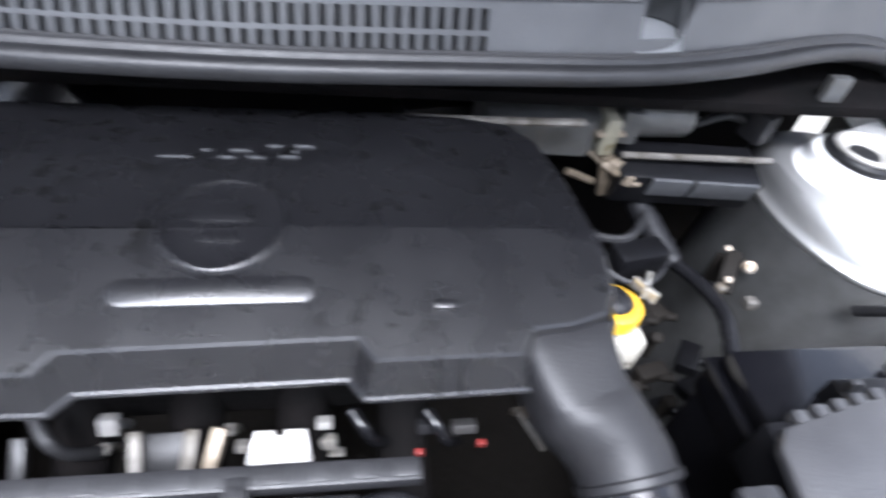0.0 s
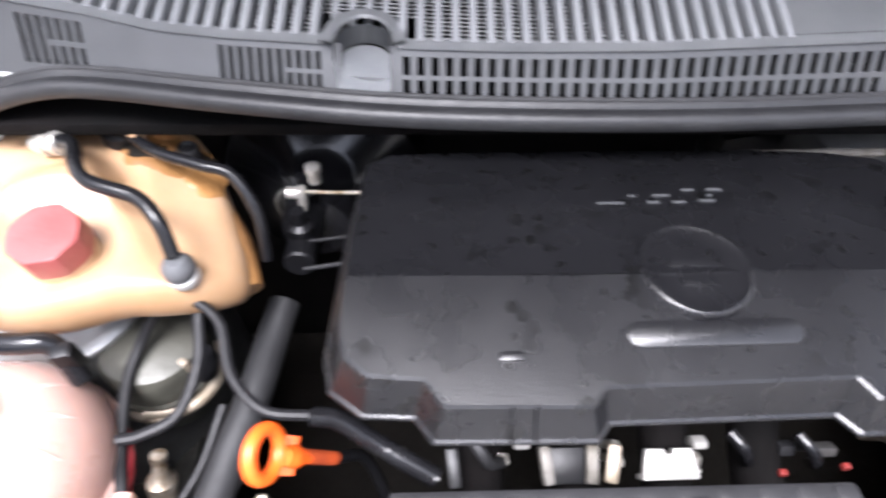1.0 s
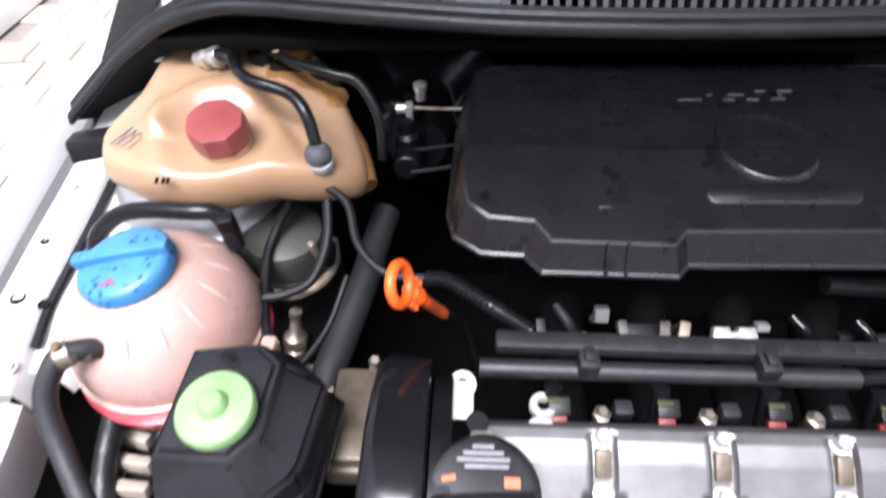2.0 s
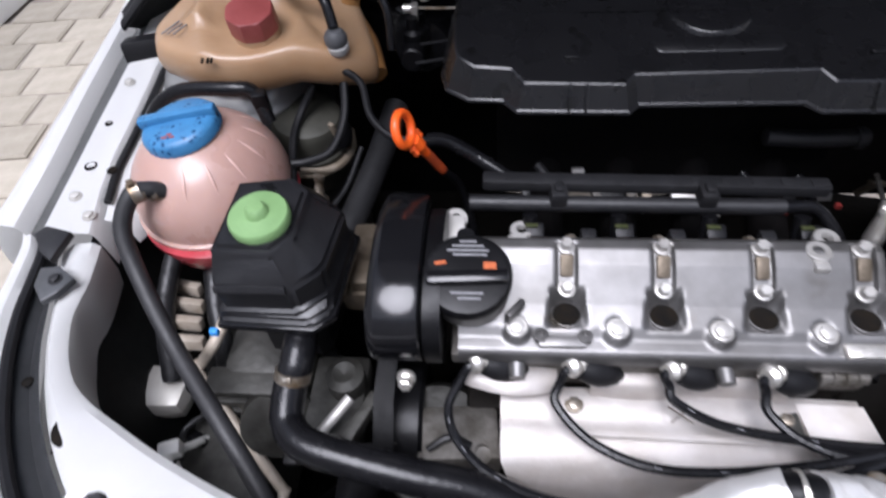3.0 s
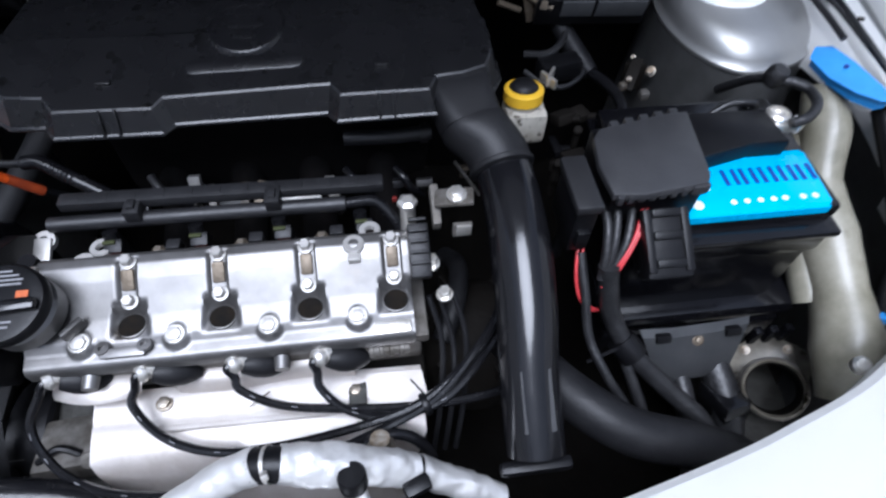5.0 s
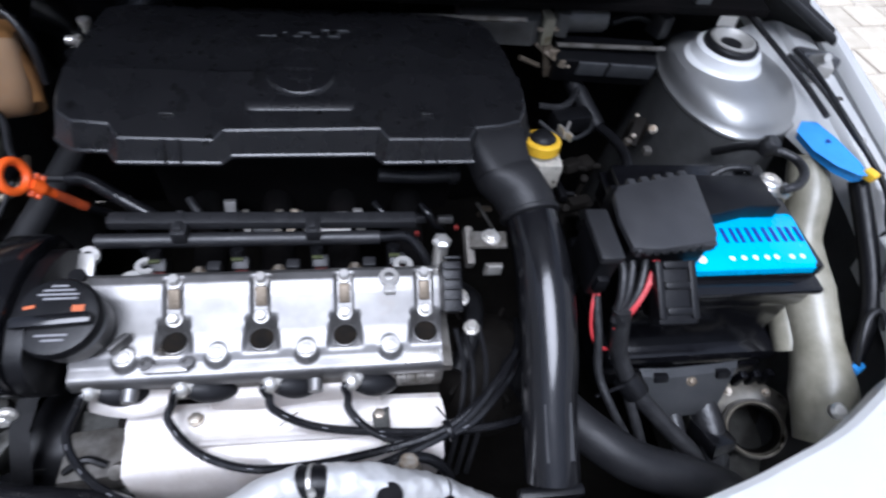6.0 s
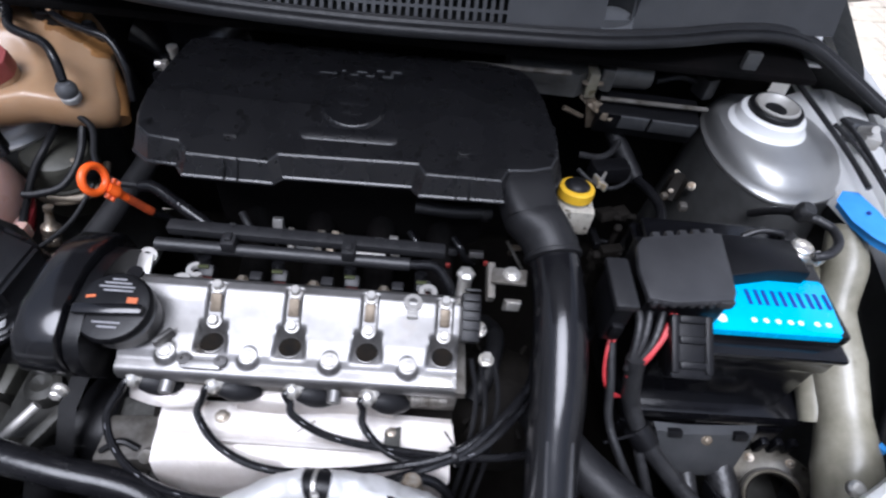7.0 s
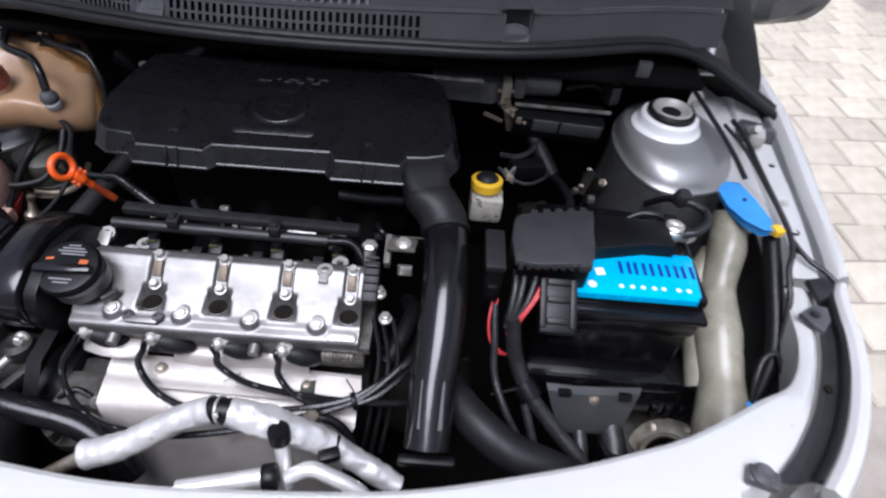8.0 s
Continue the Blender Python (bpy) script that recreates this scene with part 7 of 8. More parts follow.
block(bm, (-0.425, -0.030, 0.672), (0.040, 0.008, 0.012), rz=-35, bev=0.003)
part("rib", bm, OLIVE, cast)
bm = B()
rod(bm, (-0.322, -0.040, 0.706), (-0.355, -0.078, 0.688), 0.0055, 0.0055, seg=10)
part("stay", bm, PALECAST, cast, "pale metal stay")
finned = thing("finned_casting", (-0.51, 0.05, 0.60), "oily white finned casting beside the canister", "casting")
bm = B()
block(bm, (-0.532, 0.065, 0.642), (0.03, 0.11, 0.066), bev=0.006)
part("casting_body", bm, OILDIRT, finned)
for k, (x, y, w_, a_) in enumerate(((-0.548, 0.103, 0.042, -12), (-0.537, 0.078, 0.042, -6), (-0.530, 0.054, 0.040, -4), (-0.520, 0.029, 0.042, -2))):
    bm = B()
    block(bm, (x, y, 0.684), (w_, 0.011, 0.016), rz=a_, rx=-12, bev=0.003)
    part("fin", bm, PIPETAN, finned)
bm = B()
tube(bm, [(-0.458, 0.030, 0.735), (-0.468, 0.006, 0.722), (-0.492, 0.000, 0.689), (-0.494, -0.008, 0.680), (-0.409, -0.092, 0.600), (-0.404, -0.098, 0.595), (-0.403, -0.128, 0.583), (-0.40, -0.17, 0.56)], 0.0062, 10, 6)
solo("steel_pipe", bm, PIPETAN, (-0.42, -0.06, 0.67), "dusty tan steel pipe", "pipe")
bm = B()
tube(bm, [(-0.30, -0.085, 0.66), (-0.32, -0.10, 0.62), (-0.33, -0.13, 0.55), (-0.33, -0.15, 0.45)], 0.022, 16, 6)
solo("lower_hose", bm, RUBBER, (-0.32, -0.11, 0.6), "black hose dropping below the engine", "hose")
bm = B()
tube(bm, [(-0.50, 0.10, 0.72), (-0.49, 0.06, 0.70), (-0.48, 0.03, 0.68), (-0.485, 0.0, 0.62)], 0.011, 12, 6)
tube(bm, [(-0.545, 0.14, 0.74), (-0.556, 0.09, 0.705), (-0.548, 0.045, 0.69), (-0.54, 0.0, 0.65)], 0.0105, 12, 8, rib=0.05)
solo("pump_hose", bm, TAPE, (-0.49, 0.05, 0.69), "black taped hose under the coolant tank", "hose")
for k, (x, y, z, m, lab) in enumerate(((-0.588, -0.020, 0.655, BLUE2, "small blue connector in the corner"), (-0.513, -0.078, 0.65, WHITEP, "small pale plastic plug"), (-0.545, 0.06, 0.64, PLASTIC, "black connector in the corner"), (-0.38, -0.12, 0.60, PLASTIC, "black connector in the corner"))):
    bm = B()
    block(bm, (x, y, z), (0.022, 0.016, 0.016), rz=20 * k, bev=0.003)
    rod(bm, (x, y - 0.006, z), (x, y - 0.018, z), 0.006, seg=10)
    tube(bm, [(x, y, z - 0.006), (x + 0.01, y + 0.02, z - 0.03), (x + 0.02, y + 0.05, z - 0.07)], 0.004, 8)
    solo("wire_connector", bm, m, (x, y, z), lab, "connector", "corner connectors")

random.seed(21)
for k in range(26):
    x, y = random.uniform(-0.575, -0.36), random.uniform(-0.13, 0.06)
    if y < -0.30 - 0.55 * (x + 0.2) * -1 and x < -0.5:
        y += 0.07
    z = 0.60 + 0.05 * random.random()
    bm = B()
    kind = k % 4
    if kind == 0:
        block(bm, (x, y, z), (random.uniform(0.012, 0.03), random.uniform(0.01, 0.02), 0.014), rz=random.uniform(0, 180), rx=random.uniform(-25, 25), bev=0.003)
        rod(bm, (x, y, z), (x + 0.014, y - 0.006, z + 0.006), 0.005, seg=10)
        nm, mt, lab_, cat = "loom_plug", PLASTIC, "black wiring plug in the dirty corner", "connector"
    elif kind == 1:
        lathe(bm, [(0.008, 0), (0.008, 0.007), (0.006, 0.009), (0.004, 0.009), (0.004, 0.016), (0, 0.016)], (x, y, z), (random.uniform(-0.4, 0.4), -0.5, 1), 12)
        nm, mt, lab_, cat = "corner_bolt", (WORN, ZINC, CASTDIRT)[k % 3], "tarnished bolt in the dirty corner", "bolt"
    elif kind == 2:
        a_ = random.uniform(0, 6.28)
        tube(bm, [(x, y, z - 0.03), (x + 0.02 * math.cos(a_), y + 0.02 * math.sin(a_), z), (x + 0.05 * math.cos(a_ + 0.6), y + 0.05 * math.sin(a_ + 0.6), z + 0.005), (x + 0.07 * math.cos(a_ + 1), y + 0.07 * math.sin(a_ + 1), z - 0.03)], 0.0035, 8, 6)
        nm, mt, lab_, cat = "loose_wire", TAPE, "thin black wire in the dirty corner", "cable"
    else:
        block(bm, (x, y, z - 0.008), (random.uniform(0.02, 0.045), 0.012, 0.003), rz=random.uniform(0, 180), ry=random.uniform(-30, 30), bev=0.001)
        nm, mt, lab_, cat = "bracket_strip", (PAINTDULL, TAN, CASTDIRT)[k % 3], "dirty metal bracket strip", "bracket"
    solo(nm, bm, mt, (x, y, z - 0.02), lab_, cat, "corner clutter " + cat)

# ---- battery side ----
battery = thing("battery", (0.475, 0.10, 0.665), "black car battery with a bright blue top sticker", "battery")
bm = B()
block(bm, (0.4665, 0.105, 0.748), (0.200, 0.172, 0.150), bev=0.006)
part("case", bm, BATTERY, battery)
bm = B()
block(bm, (0.4690, 0.108, 0.844), (0.204, 0.166, 0.020), bev=0.005)
lid = part("lid", bm, BATTERY, battery)
bm = B()
block(bm, (0.4665, 0.104, 0.812), (0.204, 0.184, 0.034), bev=0.006)
part("lid_skirt", bm, BATTERY, battery)
bm = B()
block(bm, (0.4675, 0.103, 0.8290), (0.212, 0.192, 0.010), bev=0.004)
part("lid_rim", bm, BATTERY, battery)
bm = B()
slab(bm, [(0.398, 0.0285), (0.402, 0.0265), (0.556, 0.0265), (0.562, 0.032), (0.567, 0.098), (0.563, 0.103), (0.40, 0.103)], 0.8535, 0.8552, 0, 0.0004)
slab(bm, [(0.40, 0.0265), (0.557, 0.0265), (0.557, 0.0240), (0.40, 0.0240)][::-1], 0.846, 0.8549)
lab = part("sticker", bm, LABELBLUE, lid, "bright blue sticker")
for cx in (0.5545, 0.534, 0.513, 0.492, 0.472):
    bm = B()
    for dx in (-0.0055, 0.0055):
        block(bm, (cx + dx, 0.072, 0.8556), (0.0042, 0.021, 0.0004), bev=0)
    part("print_bar", bm, LABELINK, lab, "dark blue printed bars")
for k, cx in enumerate((0.548, 0.535, 0.516, 0.504, 0.490, 0.476, 0.462, 0.425)):
    bm = B()
    lathe(bm, [(0.0032 if k < 7 else 0.0060, 0), (0.0030 if k < 7 else 0.0056, 0.0004)], (cx, 0.040, 0.8553), seg=14)
    part("print_dot", bm, PRINTWHITE, lab, "white printed dot")
bm = B()
block(bm, (0.438, 0.062, 0.8556), (0.012, 0.012, 0.0004), rz=10, bev=0)
part("sticker_tear", bm, PRINTWHITE, lab, "torn white sticker corner")
bm = B()
lathe(bm, [(0.011, 0), (0.0095, 0.018), (0.0, 0.018)], (0.548, 0.138, 0.850), seg=20)
part("terminal", bm, WORN, battery, "grey lead terminal")
bm = B()
block(bm, (0.548, 0.136, 0.866), (0.030, 0.026, 0.012), bev=0.003)
lathe(bm, [(0.013, 0), (0.013, 0.012), (0.010, 0.014), (0.0085, 0.010), (0, 0.010)], (0.548, 0.139, 0.864), seg=22)
block(bm, (0.566, 0.128, 0.868), (0.014, 0.014, 0.012), rz=30, bev=0.002)
part("terminal_clamp", bm, ZINC, battery, "plated terminal clamp")
bm = B()
tube(bm, [(0.553, 0.122, 0.876), (0.572, 0.125, 0.880), (0.590, 0.142, 0.882), (0.594, 0.165, 0.882), (0.582, 0.180, 0.882), (0.572, 0.186, 0.880), (0.560, 0.215, 0.862), (0.55, 0.25, 0.82)], 0.0056, 12, 8)
lathe(bm, [(0.010, -0.004), (0.0125, 0.002), (0.0125, 0.012), (0.009, 0.017), (0, 0.017)], (0.567, 0.194, 0.876), (0.2, -0.2, 1), 18)
solo("earth_cable", bm, TAPE, (0.58, 0.17, 0.87), "thick black earth cable looping behind the battery", "cable")
bm = B()
tube(bm, [(0.49, 0.165, 0.858), (0.51, 0.168, 0.868), (0.535, 0.166, 0.868), (0.55, 0.175, 0.85)], 0.004, 10, 8)
solo("loom_branch", bm, TAPE, (0.5, 0.21, 0.86), "black taped loom branch behind the battery", "cable")

tray = thing("battery_tray", (0.48, 0.09, 0.60), "black plastic battery tray with a grey clamp plate", "battery tray")
bm = B()
block(bm, (0.484, 0.104, 0.684), (0.245, 0.205, 0.030), bev=0.012)
block(bm, (0.485, 0.10, 0.635), (0.235, 0.19, 0.05), bev=0.01)
for k in range(3):
    block(bm, (0.560 + 0.02 * k, -0.012, 0.650), (0.010, 0.01, 0.03), bev=0.002)
part("tray_body", bm, BATTERY, tray)
bm = B()
rows = [[(0.400, -0.004, 0.703), (0.44, -0.006, 0.703), (0.49, -0.004, 0.703), (0.533, -0.001, 0.703)], [(0.402, -0.014, 0.700), (0.44, -0.017, 0.700), (0.49, -0.015, 0.700), (0.530, -0.009, 0.700)],
        [(0.410, -0.028, 0.680), (0.44, -0.031, 0.680), (0.49, -0.029, 0.680), (0.522, -0.023, 0.680)], [(0.420, -0.043, 0.662), (0.44, -0.046, 0.661), (0.49, -0.044, 0.661), (0.512, -0.038, 0.662)], [(0.424, -0.046, 0.650), (0.44, -0.048, 0.650), (0.49, -0.046, 0.650), (0.508, -0.041, 0.650)]]
rows = [[(x - 0.008, y - 0.012, z + 0.006) for x, y, z in r] for r in rows]
sheet(bm, rows, 0.004)
plate = part("clamp_plate", bm, GREYPLATE, tray, "grey clamp plate")
bolt("clamp_bolt", (0.458, -0.032, 0.700), 0.005, plate, (0, -0.6, 0.8), POCKET, 0.006, "rusty bolt")
for cx in (0.425, 0.508):
    bm = B()
    block(bm, (cx - 0.008, -0.026, 0.704), (0.018, 0.012, 0.010), rx=-30, bev=0.002)
    part("clip", bm, PLASTIC, plate)

fuse = thing("fuse_box", (0.40, 0.10, 0.855), "black plastic fuse box lying on the battery", "fuse box")
bm = B()
slab(bm, [(0.319, 0.019), (0.345, 0.016), (0.408, 0.024), (0.414, 0.034), (0.424, 0.118), (0.40, 0.117), (0.330, 0.102), (0.321, 0.090), (0.316, 0.055)], 0.900, 0.9075, 0, 0.002)
lidm = part("lid", bm, FUSELID, fuse)
for k in range(9):
    bm = B()
    block(bm, (0.326 + 0.0102 * k, 0.0185 + 0.0008 * k, 0.900), (0.006, 0.006, 0.010), bev=0.0015)
    part("edge_tooth", bm, FUSELID, lidm)
for k in range(5):
    bm = B()
    block(bm, (0.404 + 0.0035 * k, 0.026 + 0.020 * k, 0.899), (0.012, 0.009, 0.012), rz=8, bev=0.002)
    part("side_tooth", bm, FUSELID, lidm)
for k in range(5):
    bm = B()
    block(bm, (0.348 + 0.016 * k, 0.108 + 0.0030 * k, 0.900), (0.009, 0.012, 0.012), bev=0.002)
    part("hinge_tooth", bm, FUSELID, lidm)
bm = B()
lathe(bm, [(0.003, 0), (0.003, 0.0012), (0.0, 0.0014)], (0.390, 0.066, 0.906), seg=12)
part("lid_pip", bm, GREYPLATE, lidm)
bm = B()
slab(bm, [(0.415, 0.078), (0.50, 0.098), (0.540, 0.098), (0.536, 0.148), (0.418, 0.150)], 0.852, 0.876, 0, 0.003)
part("side_lid", bm, PLASTIC, fuse)
bm = B()
for k in range(7):
    block(bm, (0.423, 0.080 + 0.010 * k, 0.882), (0.008, 0.005, 0.012), bev=0.0015)
part("hinge_strip", bm, DUSTY, fuse)
bm = B()
block(bm, (0.369, 0.070, 0.877), (0.088, 0.080, 0.048), bev=0.004)
part("base", bm, PLASTIC, fuse)
relay = thing("relay_box", (0.30, 0.055, 0.82), "small black relay box beside the battery", "relay box")
bm = B()
block(bm, (0.2965, 0.040, 0.900), (0.024, 0.064, 0.010), bev=0.003)
part("lid", bm, DUSTY, relay)
bm = B()
block(bm, (0.297, 0.040, 0.868), (0.020, 0.058, 0.058), bev=0.003)
block(bm, (0.297, 0.009, 0.862), (0.012, 0.008, 0.020), bev=0.002)
rod(bm, (0.297, 0.045, 0.842), (0.297, 0.050, 0.78), 0.006, seg=10)
part("box", bm, PLASTIC, relay)
fc = thing("fuse_carrier", (0.395, 0.01, 0.79), "black ribbed fuse carrier hanging on the battery front", "fuse carrier")
bm = B()
block(bm, (0.377, 0.001, 0.848), (0.044, 0.062, 0.024), rx=32, bev=0.004)
block(bm, (0.377, 0.010, 0.828), (0.034, 0.034, 0.030), rx=10, bev=0.004)
part("carrier_body", bm, PLASTIC, fc)
for dx in (-0.018, 0.018):
    bm = B()
    block(bm, (0.377 + dx, 0.000, 0.858), (0.008, 0.060, 0.012), rx=32, bev=0.002)
    part("side_rib", bm, PLASTIC, fc)
for dy in (-0.020, 0.002, 0.020):
    bm = B()
    block(bm, (0.377, dy, 0.862 + dy * 0.62), (0.028, 0.008, 0.008), rx=32, bev=0.002)
    part("latch", bm, PLASTIC, fc)

WIRES = [
    ("power_wire", REDWIRE, [(0.368, 0.045, 0.872), (0.365, 0.030, 0.868), (0.354, 0.010, 0.856), (0.338, -0.008, 0.838), (0.326, -0.016, 0.815)], 0.0020, "thin red insulated power wire"),
    ("power_wire", REDWIRE, [(0.363, 0.045, 0.872), (0.360, 0.030, 0.868), (0.350, 0.008, 0.855), (0.334, -0.009, 0.836), (0.322, -0.016, 0.812)], 0.0020, "thin red insulated power wire"),
    ("power_wire", REDWIRE, [(0.308, 0.02, 0.835), (0.304, 0.0, 0.818), (0.306, -0.014, 0.798), (0.316, -0.020, 0.782), (0.328, -0.018, 0.77)], 0.0017, "thin red insulated power wire"),
    ("power_wire", REDWIRE, [(0.303, 0.02, 0.835), (0.299, 0.0, 0.818), (0.302, -0.014, 0.798), (0.313, -0.021, 0.780), (0.326, -0.018, 0.77)], 0.0017, "thin red insulated power wire"),
    ("power_wire", TAPE, [(0.336, 0.042, 0.872), (0.336, 0.028, 0.866), (0.332, 0.008, 0.850), (0.324, -0.010, 0.825)], 0.0043, "black insulated power wire"),
    ("power_wire", TAPE, [(0.352, 0.044, 0.872), (0.350, 0.028, 0.866), (0.342, 0.006, 0.850), (0.328, -0.012, 0.825)], 0.0043, "black insulated power wire"),
    ("power_wire", TAPE, [(0.327, 0.04, 0.868), (0.326, 0.02, 0.86), (0.323, 0.0, 0.842), (0.32, -0.012, 0.82)], 0.0045, "black insulated power wire"),
    ("main_loom", TAPE, [(0.326, -0.006, 0.835), (0.331, -0.014, 0.805), (0.340, -0.026, 0.770), (0.360, -0.052, 0.738), (0.400, -0.085, 0.705), (0.437, -0.117, 0.68), (0.46, -0.15, 0.64)], 0.0102, "thick black taped wiring loom"),
    ("side_wire", TAPE, [(0.305, 0.015, 0.83), (0.308, -0.016, 0.80), (0.312, -0.045, 0.765), (0.327, -0.077, 0.74), (0.354, -0.109, 0.70), (0.36, -0.13, 0.66)], 0.0048, "black wire beside the loom"),
    ("side_wire", TAPE, [(0.355, -0.06, 0.73), (0.372, -0.10, 0.69), (0.385, -0.13, 0.65)], 0.006, "black wire beside the loom"),
    ("side_wire", TAPE, [(0.445, -0.05, 0.655), (0.447, -0.085, 0.64), (0.44, -0.12, 0.62)], 0.011, "black conduit below the clamp plate"),
    ("side_wire", TAPE, [(0.490, -0.045, 0.655), (0.494, -0.09, 0.64), (0.49, -0.13, 0.61)], 0.018, "black conduit below the clamp plate"),
    ("wing_cable", TAPE, [(0.600, 0.47, 0.945), (0.632, 0.43, 0.925), (0.660, 0.305, 0.905), (0.667, 0.235, 0.895)], 0.0040, "black cable along the inner wing"),
    ("wing_cable", TAPE, [(0.690, 0.375, 0.905), (0.697, 0.33, 0.902), (0.700, 0.25, 0.892), (0.716, 0.165, 0.868), (0.712, 0.125, 0.860), (0.700, 0.095, 0.850), (0.698, 0.06, 0.83), (0.695, 0.03, 0.79)], 0.0040, "black cable along the inner wing"),
    ("wing_cable", TAPE, [(0.672, 0.36, 0.905), (0.690, 0.30, 0.898), (0.707, 0.22, 0.880), (0.716, 0.16, 0.868)], 0.0030, "black cable along the inner wing"),
    ("wing_cable", TAPE, [(0.716, 0.145, 0.864), (0.730, 0.112, 0.858), (0.748, 0.096, 0.854), (0.758, 0.082, 0.850)], 0.0035, "thin black cable at the lamp bracket"),
    ("wing_cable", PLASTIC, [(0.700, 0.16, 0.85), (0.696, 0.10, 0.82), (0.694, 0.05, 0.79), (0.688, 0.01, 0.76), (0.67, -0.03, 0.72)], 0.012, "black conduit against the inner wing"),
    ("wing_cable", TAPE, [(0.654, -0.045, 0.738), (0.654, -0.024, 0.764), (0.664, -0.002, 0.782), (0.682, 0.004, 0.786), (0.692, -0.012, 0.768)], 0.0035, "thin looped black cable"),
]
for nm, m, pts, r, lab_ in WIRES:
    bm = B()
    tube(bm, pts, r, 10, 8)
    solo(nm, bm, m, pts[len(pts) // 2], lab_, "cable")
bm = B()
lathe(bm, [(0.015, -0.012), (0.0155, 0), (0.015, 0.012)], (0.357, -0.050, 0.741), (0.55, -0.65, -0.5), 16)
rod(bm, (0.31, -0.062, 0.745), (0.357, -0.05, 0.752), 0.002, seg=6)
solo("loom_tie", bm, PLASTIC, (0.357, -0.05, 0.74), "black cable tie on the loom", "cable tie")

# washer bottle
wash = thing("washer_bottle", (0.64, 0.12, 0.66), "milky washer bottle with a bright blue flap cap", "washer bottle")
bm = B()
tube(bm, [(0.656, 0.212, 0.850), (0.656, 0.200, 0.838), (0.652, 0.165, 0.815), (0.640, 0.12, 0.78), (0.634, 0.06, 0.75), (0.632, 0.0, 0.725), (0.625, -0.06, 0.70), (0.615, -0.11, 0.67)], [0.020, 0.023, 0.027, 0.024, 0.033, 0.029, 0.037, 0.030], 20, 6, flat=1.1)
part("bottle", bm, IVORY, wash, angle=70)
bm = B()
tube(bm, [(0.640, 0.175, 0.80), (0.620, 0.14, 0.77), (0.615, 0.08, 0.74), (0.612, 0.0, 0.70)], [0.016, 0.02, 0.022, 0.02], 14, 6)
part("side_lobe", bm, IVORY, wash, angle=70)
bm = B()
capo = [(0.640, 0.232), (0.652, 0.246), (0.668, 0.244), (0.680, 0.215), (0.690, 0.172), (0.686, 0.150), (0.672, 0.148), (0.655, 0.165), (0.643, 0.195)]
slab(bm, capo, 0.862, lambda x, y: 0.873 + 0.004 * math.sin((x - 0.64) * 60), 0.0, 0.004)
cap_f = part("flap_cap", bm, BLUE2, wash, "bright blue flap cap")
bm = B()
lathe(bm, [(0.003, 0), (0.003, 0.001), (0, 0.0012)], (0.666, 0.208, 0.8765), seg=10)
part("cap_symbol", bm, LABELINK, cap_f)
bm = B()
block(bm, (0.694, 0.150, 0.872), (0.014, 0.016, 0.012), rz=20, bev=0.003)
solo("amber_clip", bm, YELLOW, (0.694, 0.15, 0.866), "small amber cable clip on the wing", "clip")
bm = B()
block(bm, (0.722, 0.345, 0.897), (0.022, 0.034, 0.018), rz=-20, bev=0.004)
rod(bm, (0.715, 0.36, 0.90), (0.712, 0.335, 0.918), 0.006, seg=10)
solo("hinge_stop", bm, PAINTDULL, (0.72, 0.345, 0.89), "plated stop by the seal end", "bracket")

# pale air-intake snout behind the lamp
snout = thing("lamp_air_tube", (0.54, -0.07, 0.62), "dirty cream tube with an open dark mouth", "air tube")
bm = B()
axis = Vector((-0.42, -0.30, 0.72)).normalized()
SN = Vector((0.580, -0.068, 0.610))
lathe(bm, [(0.050, -0.12), (0.046, -0.060), (0.0375, -0.040), (0.0365, -0.012), (0.0365, 0.004), (0.0345, 0.006), (0.0325, 0.003), (0.032, -0.095), (0.0, -0.096)], SN, axis, 34)
part("tube_body", bm, SNOUT, snout)
bm = B()
lathe(bm, [(0.0370, 0), (0.0395, 0.002), (0.0395, 0.006), (0.0370, 0.008), (0.0370, 0)], SN - axis * 0.010, axis, 34, caps=False)
part("steel_band", bm, CASTDIRT, snout)
# Dark liner added inside so the mouth reads as shaded.
bm = B()
lathe(bm, [(0.0319, -0.094), (0.0319, -0.004), (0.0305, -0.004), (0.030, -0.08), (0, -0.08)], SN, axis, 30)
part("dark_mouth", bm, DARKHOLE, snout)
bm = B()
lathe(bm, [(0.046, 0), (0.0625, 0.001), (0.064, 0.003), (0.064, 0.006), (0.061, 0.008), (0.036, 0.010)], SN - axis * 0.052, axis, 40, caps=False)
flg = part("flange", bm, SNOUT, snout, "stained cream flange")
u_ = axis.cross(Vector((0, 0, 1))).normalized()
w_ = u_.cross(axis)
for a_ in (20, 75, 130, 200, 300):
    p_ = SN - axis * 0.044 + (u_ * math.cos(radians(a_)) + w_ * math.sin(radians(a_))) * 0.054
    bolt("flange_bolt", p_, 0.0045, flg, tuple(axis), WORN, 0.005)
bm = B()
block(bm, (0.492, -0.085, 0.640), (0.034, 0.05, 0.035), rz=10, rx=-20, bev=0.006)
solo("black_bracket", bm, GLOSS, (0.468, -0.095, 0.65), "glossy black bracket under the tray", "bracket")
bm = B()
lathe(bm, [(0.009, 0), (0.009, 0.007), (0.006, 0.010), (0, 0.010)], (0.572, -0.104, 0.760), (-0.2, -0.3, 1), 14)
solo("body_nut", bm, ZINC, (0.572, -0.104, 0.75), "plated nut on the inner panel", "nut")
bm = B()
block(bm, (0.654, -0.045, 0.735), (0.018, 0.012, 0.014), rz=30, bev=0.003)
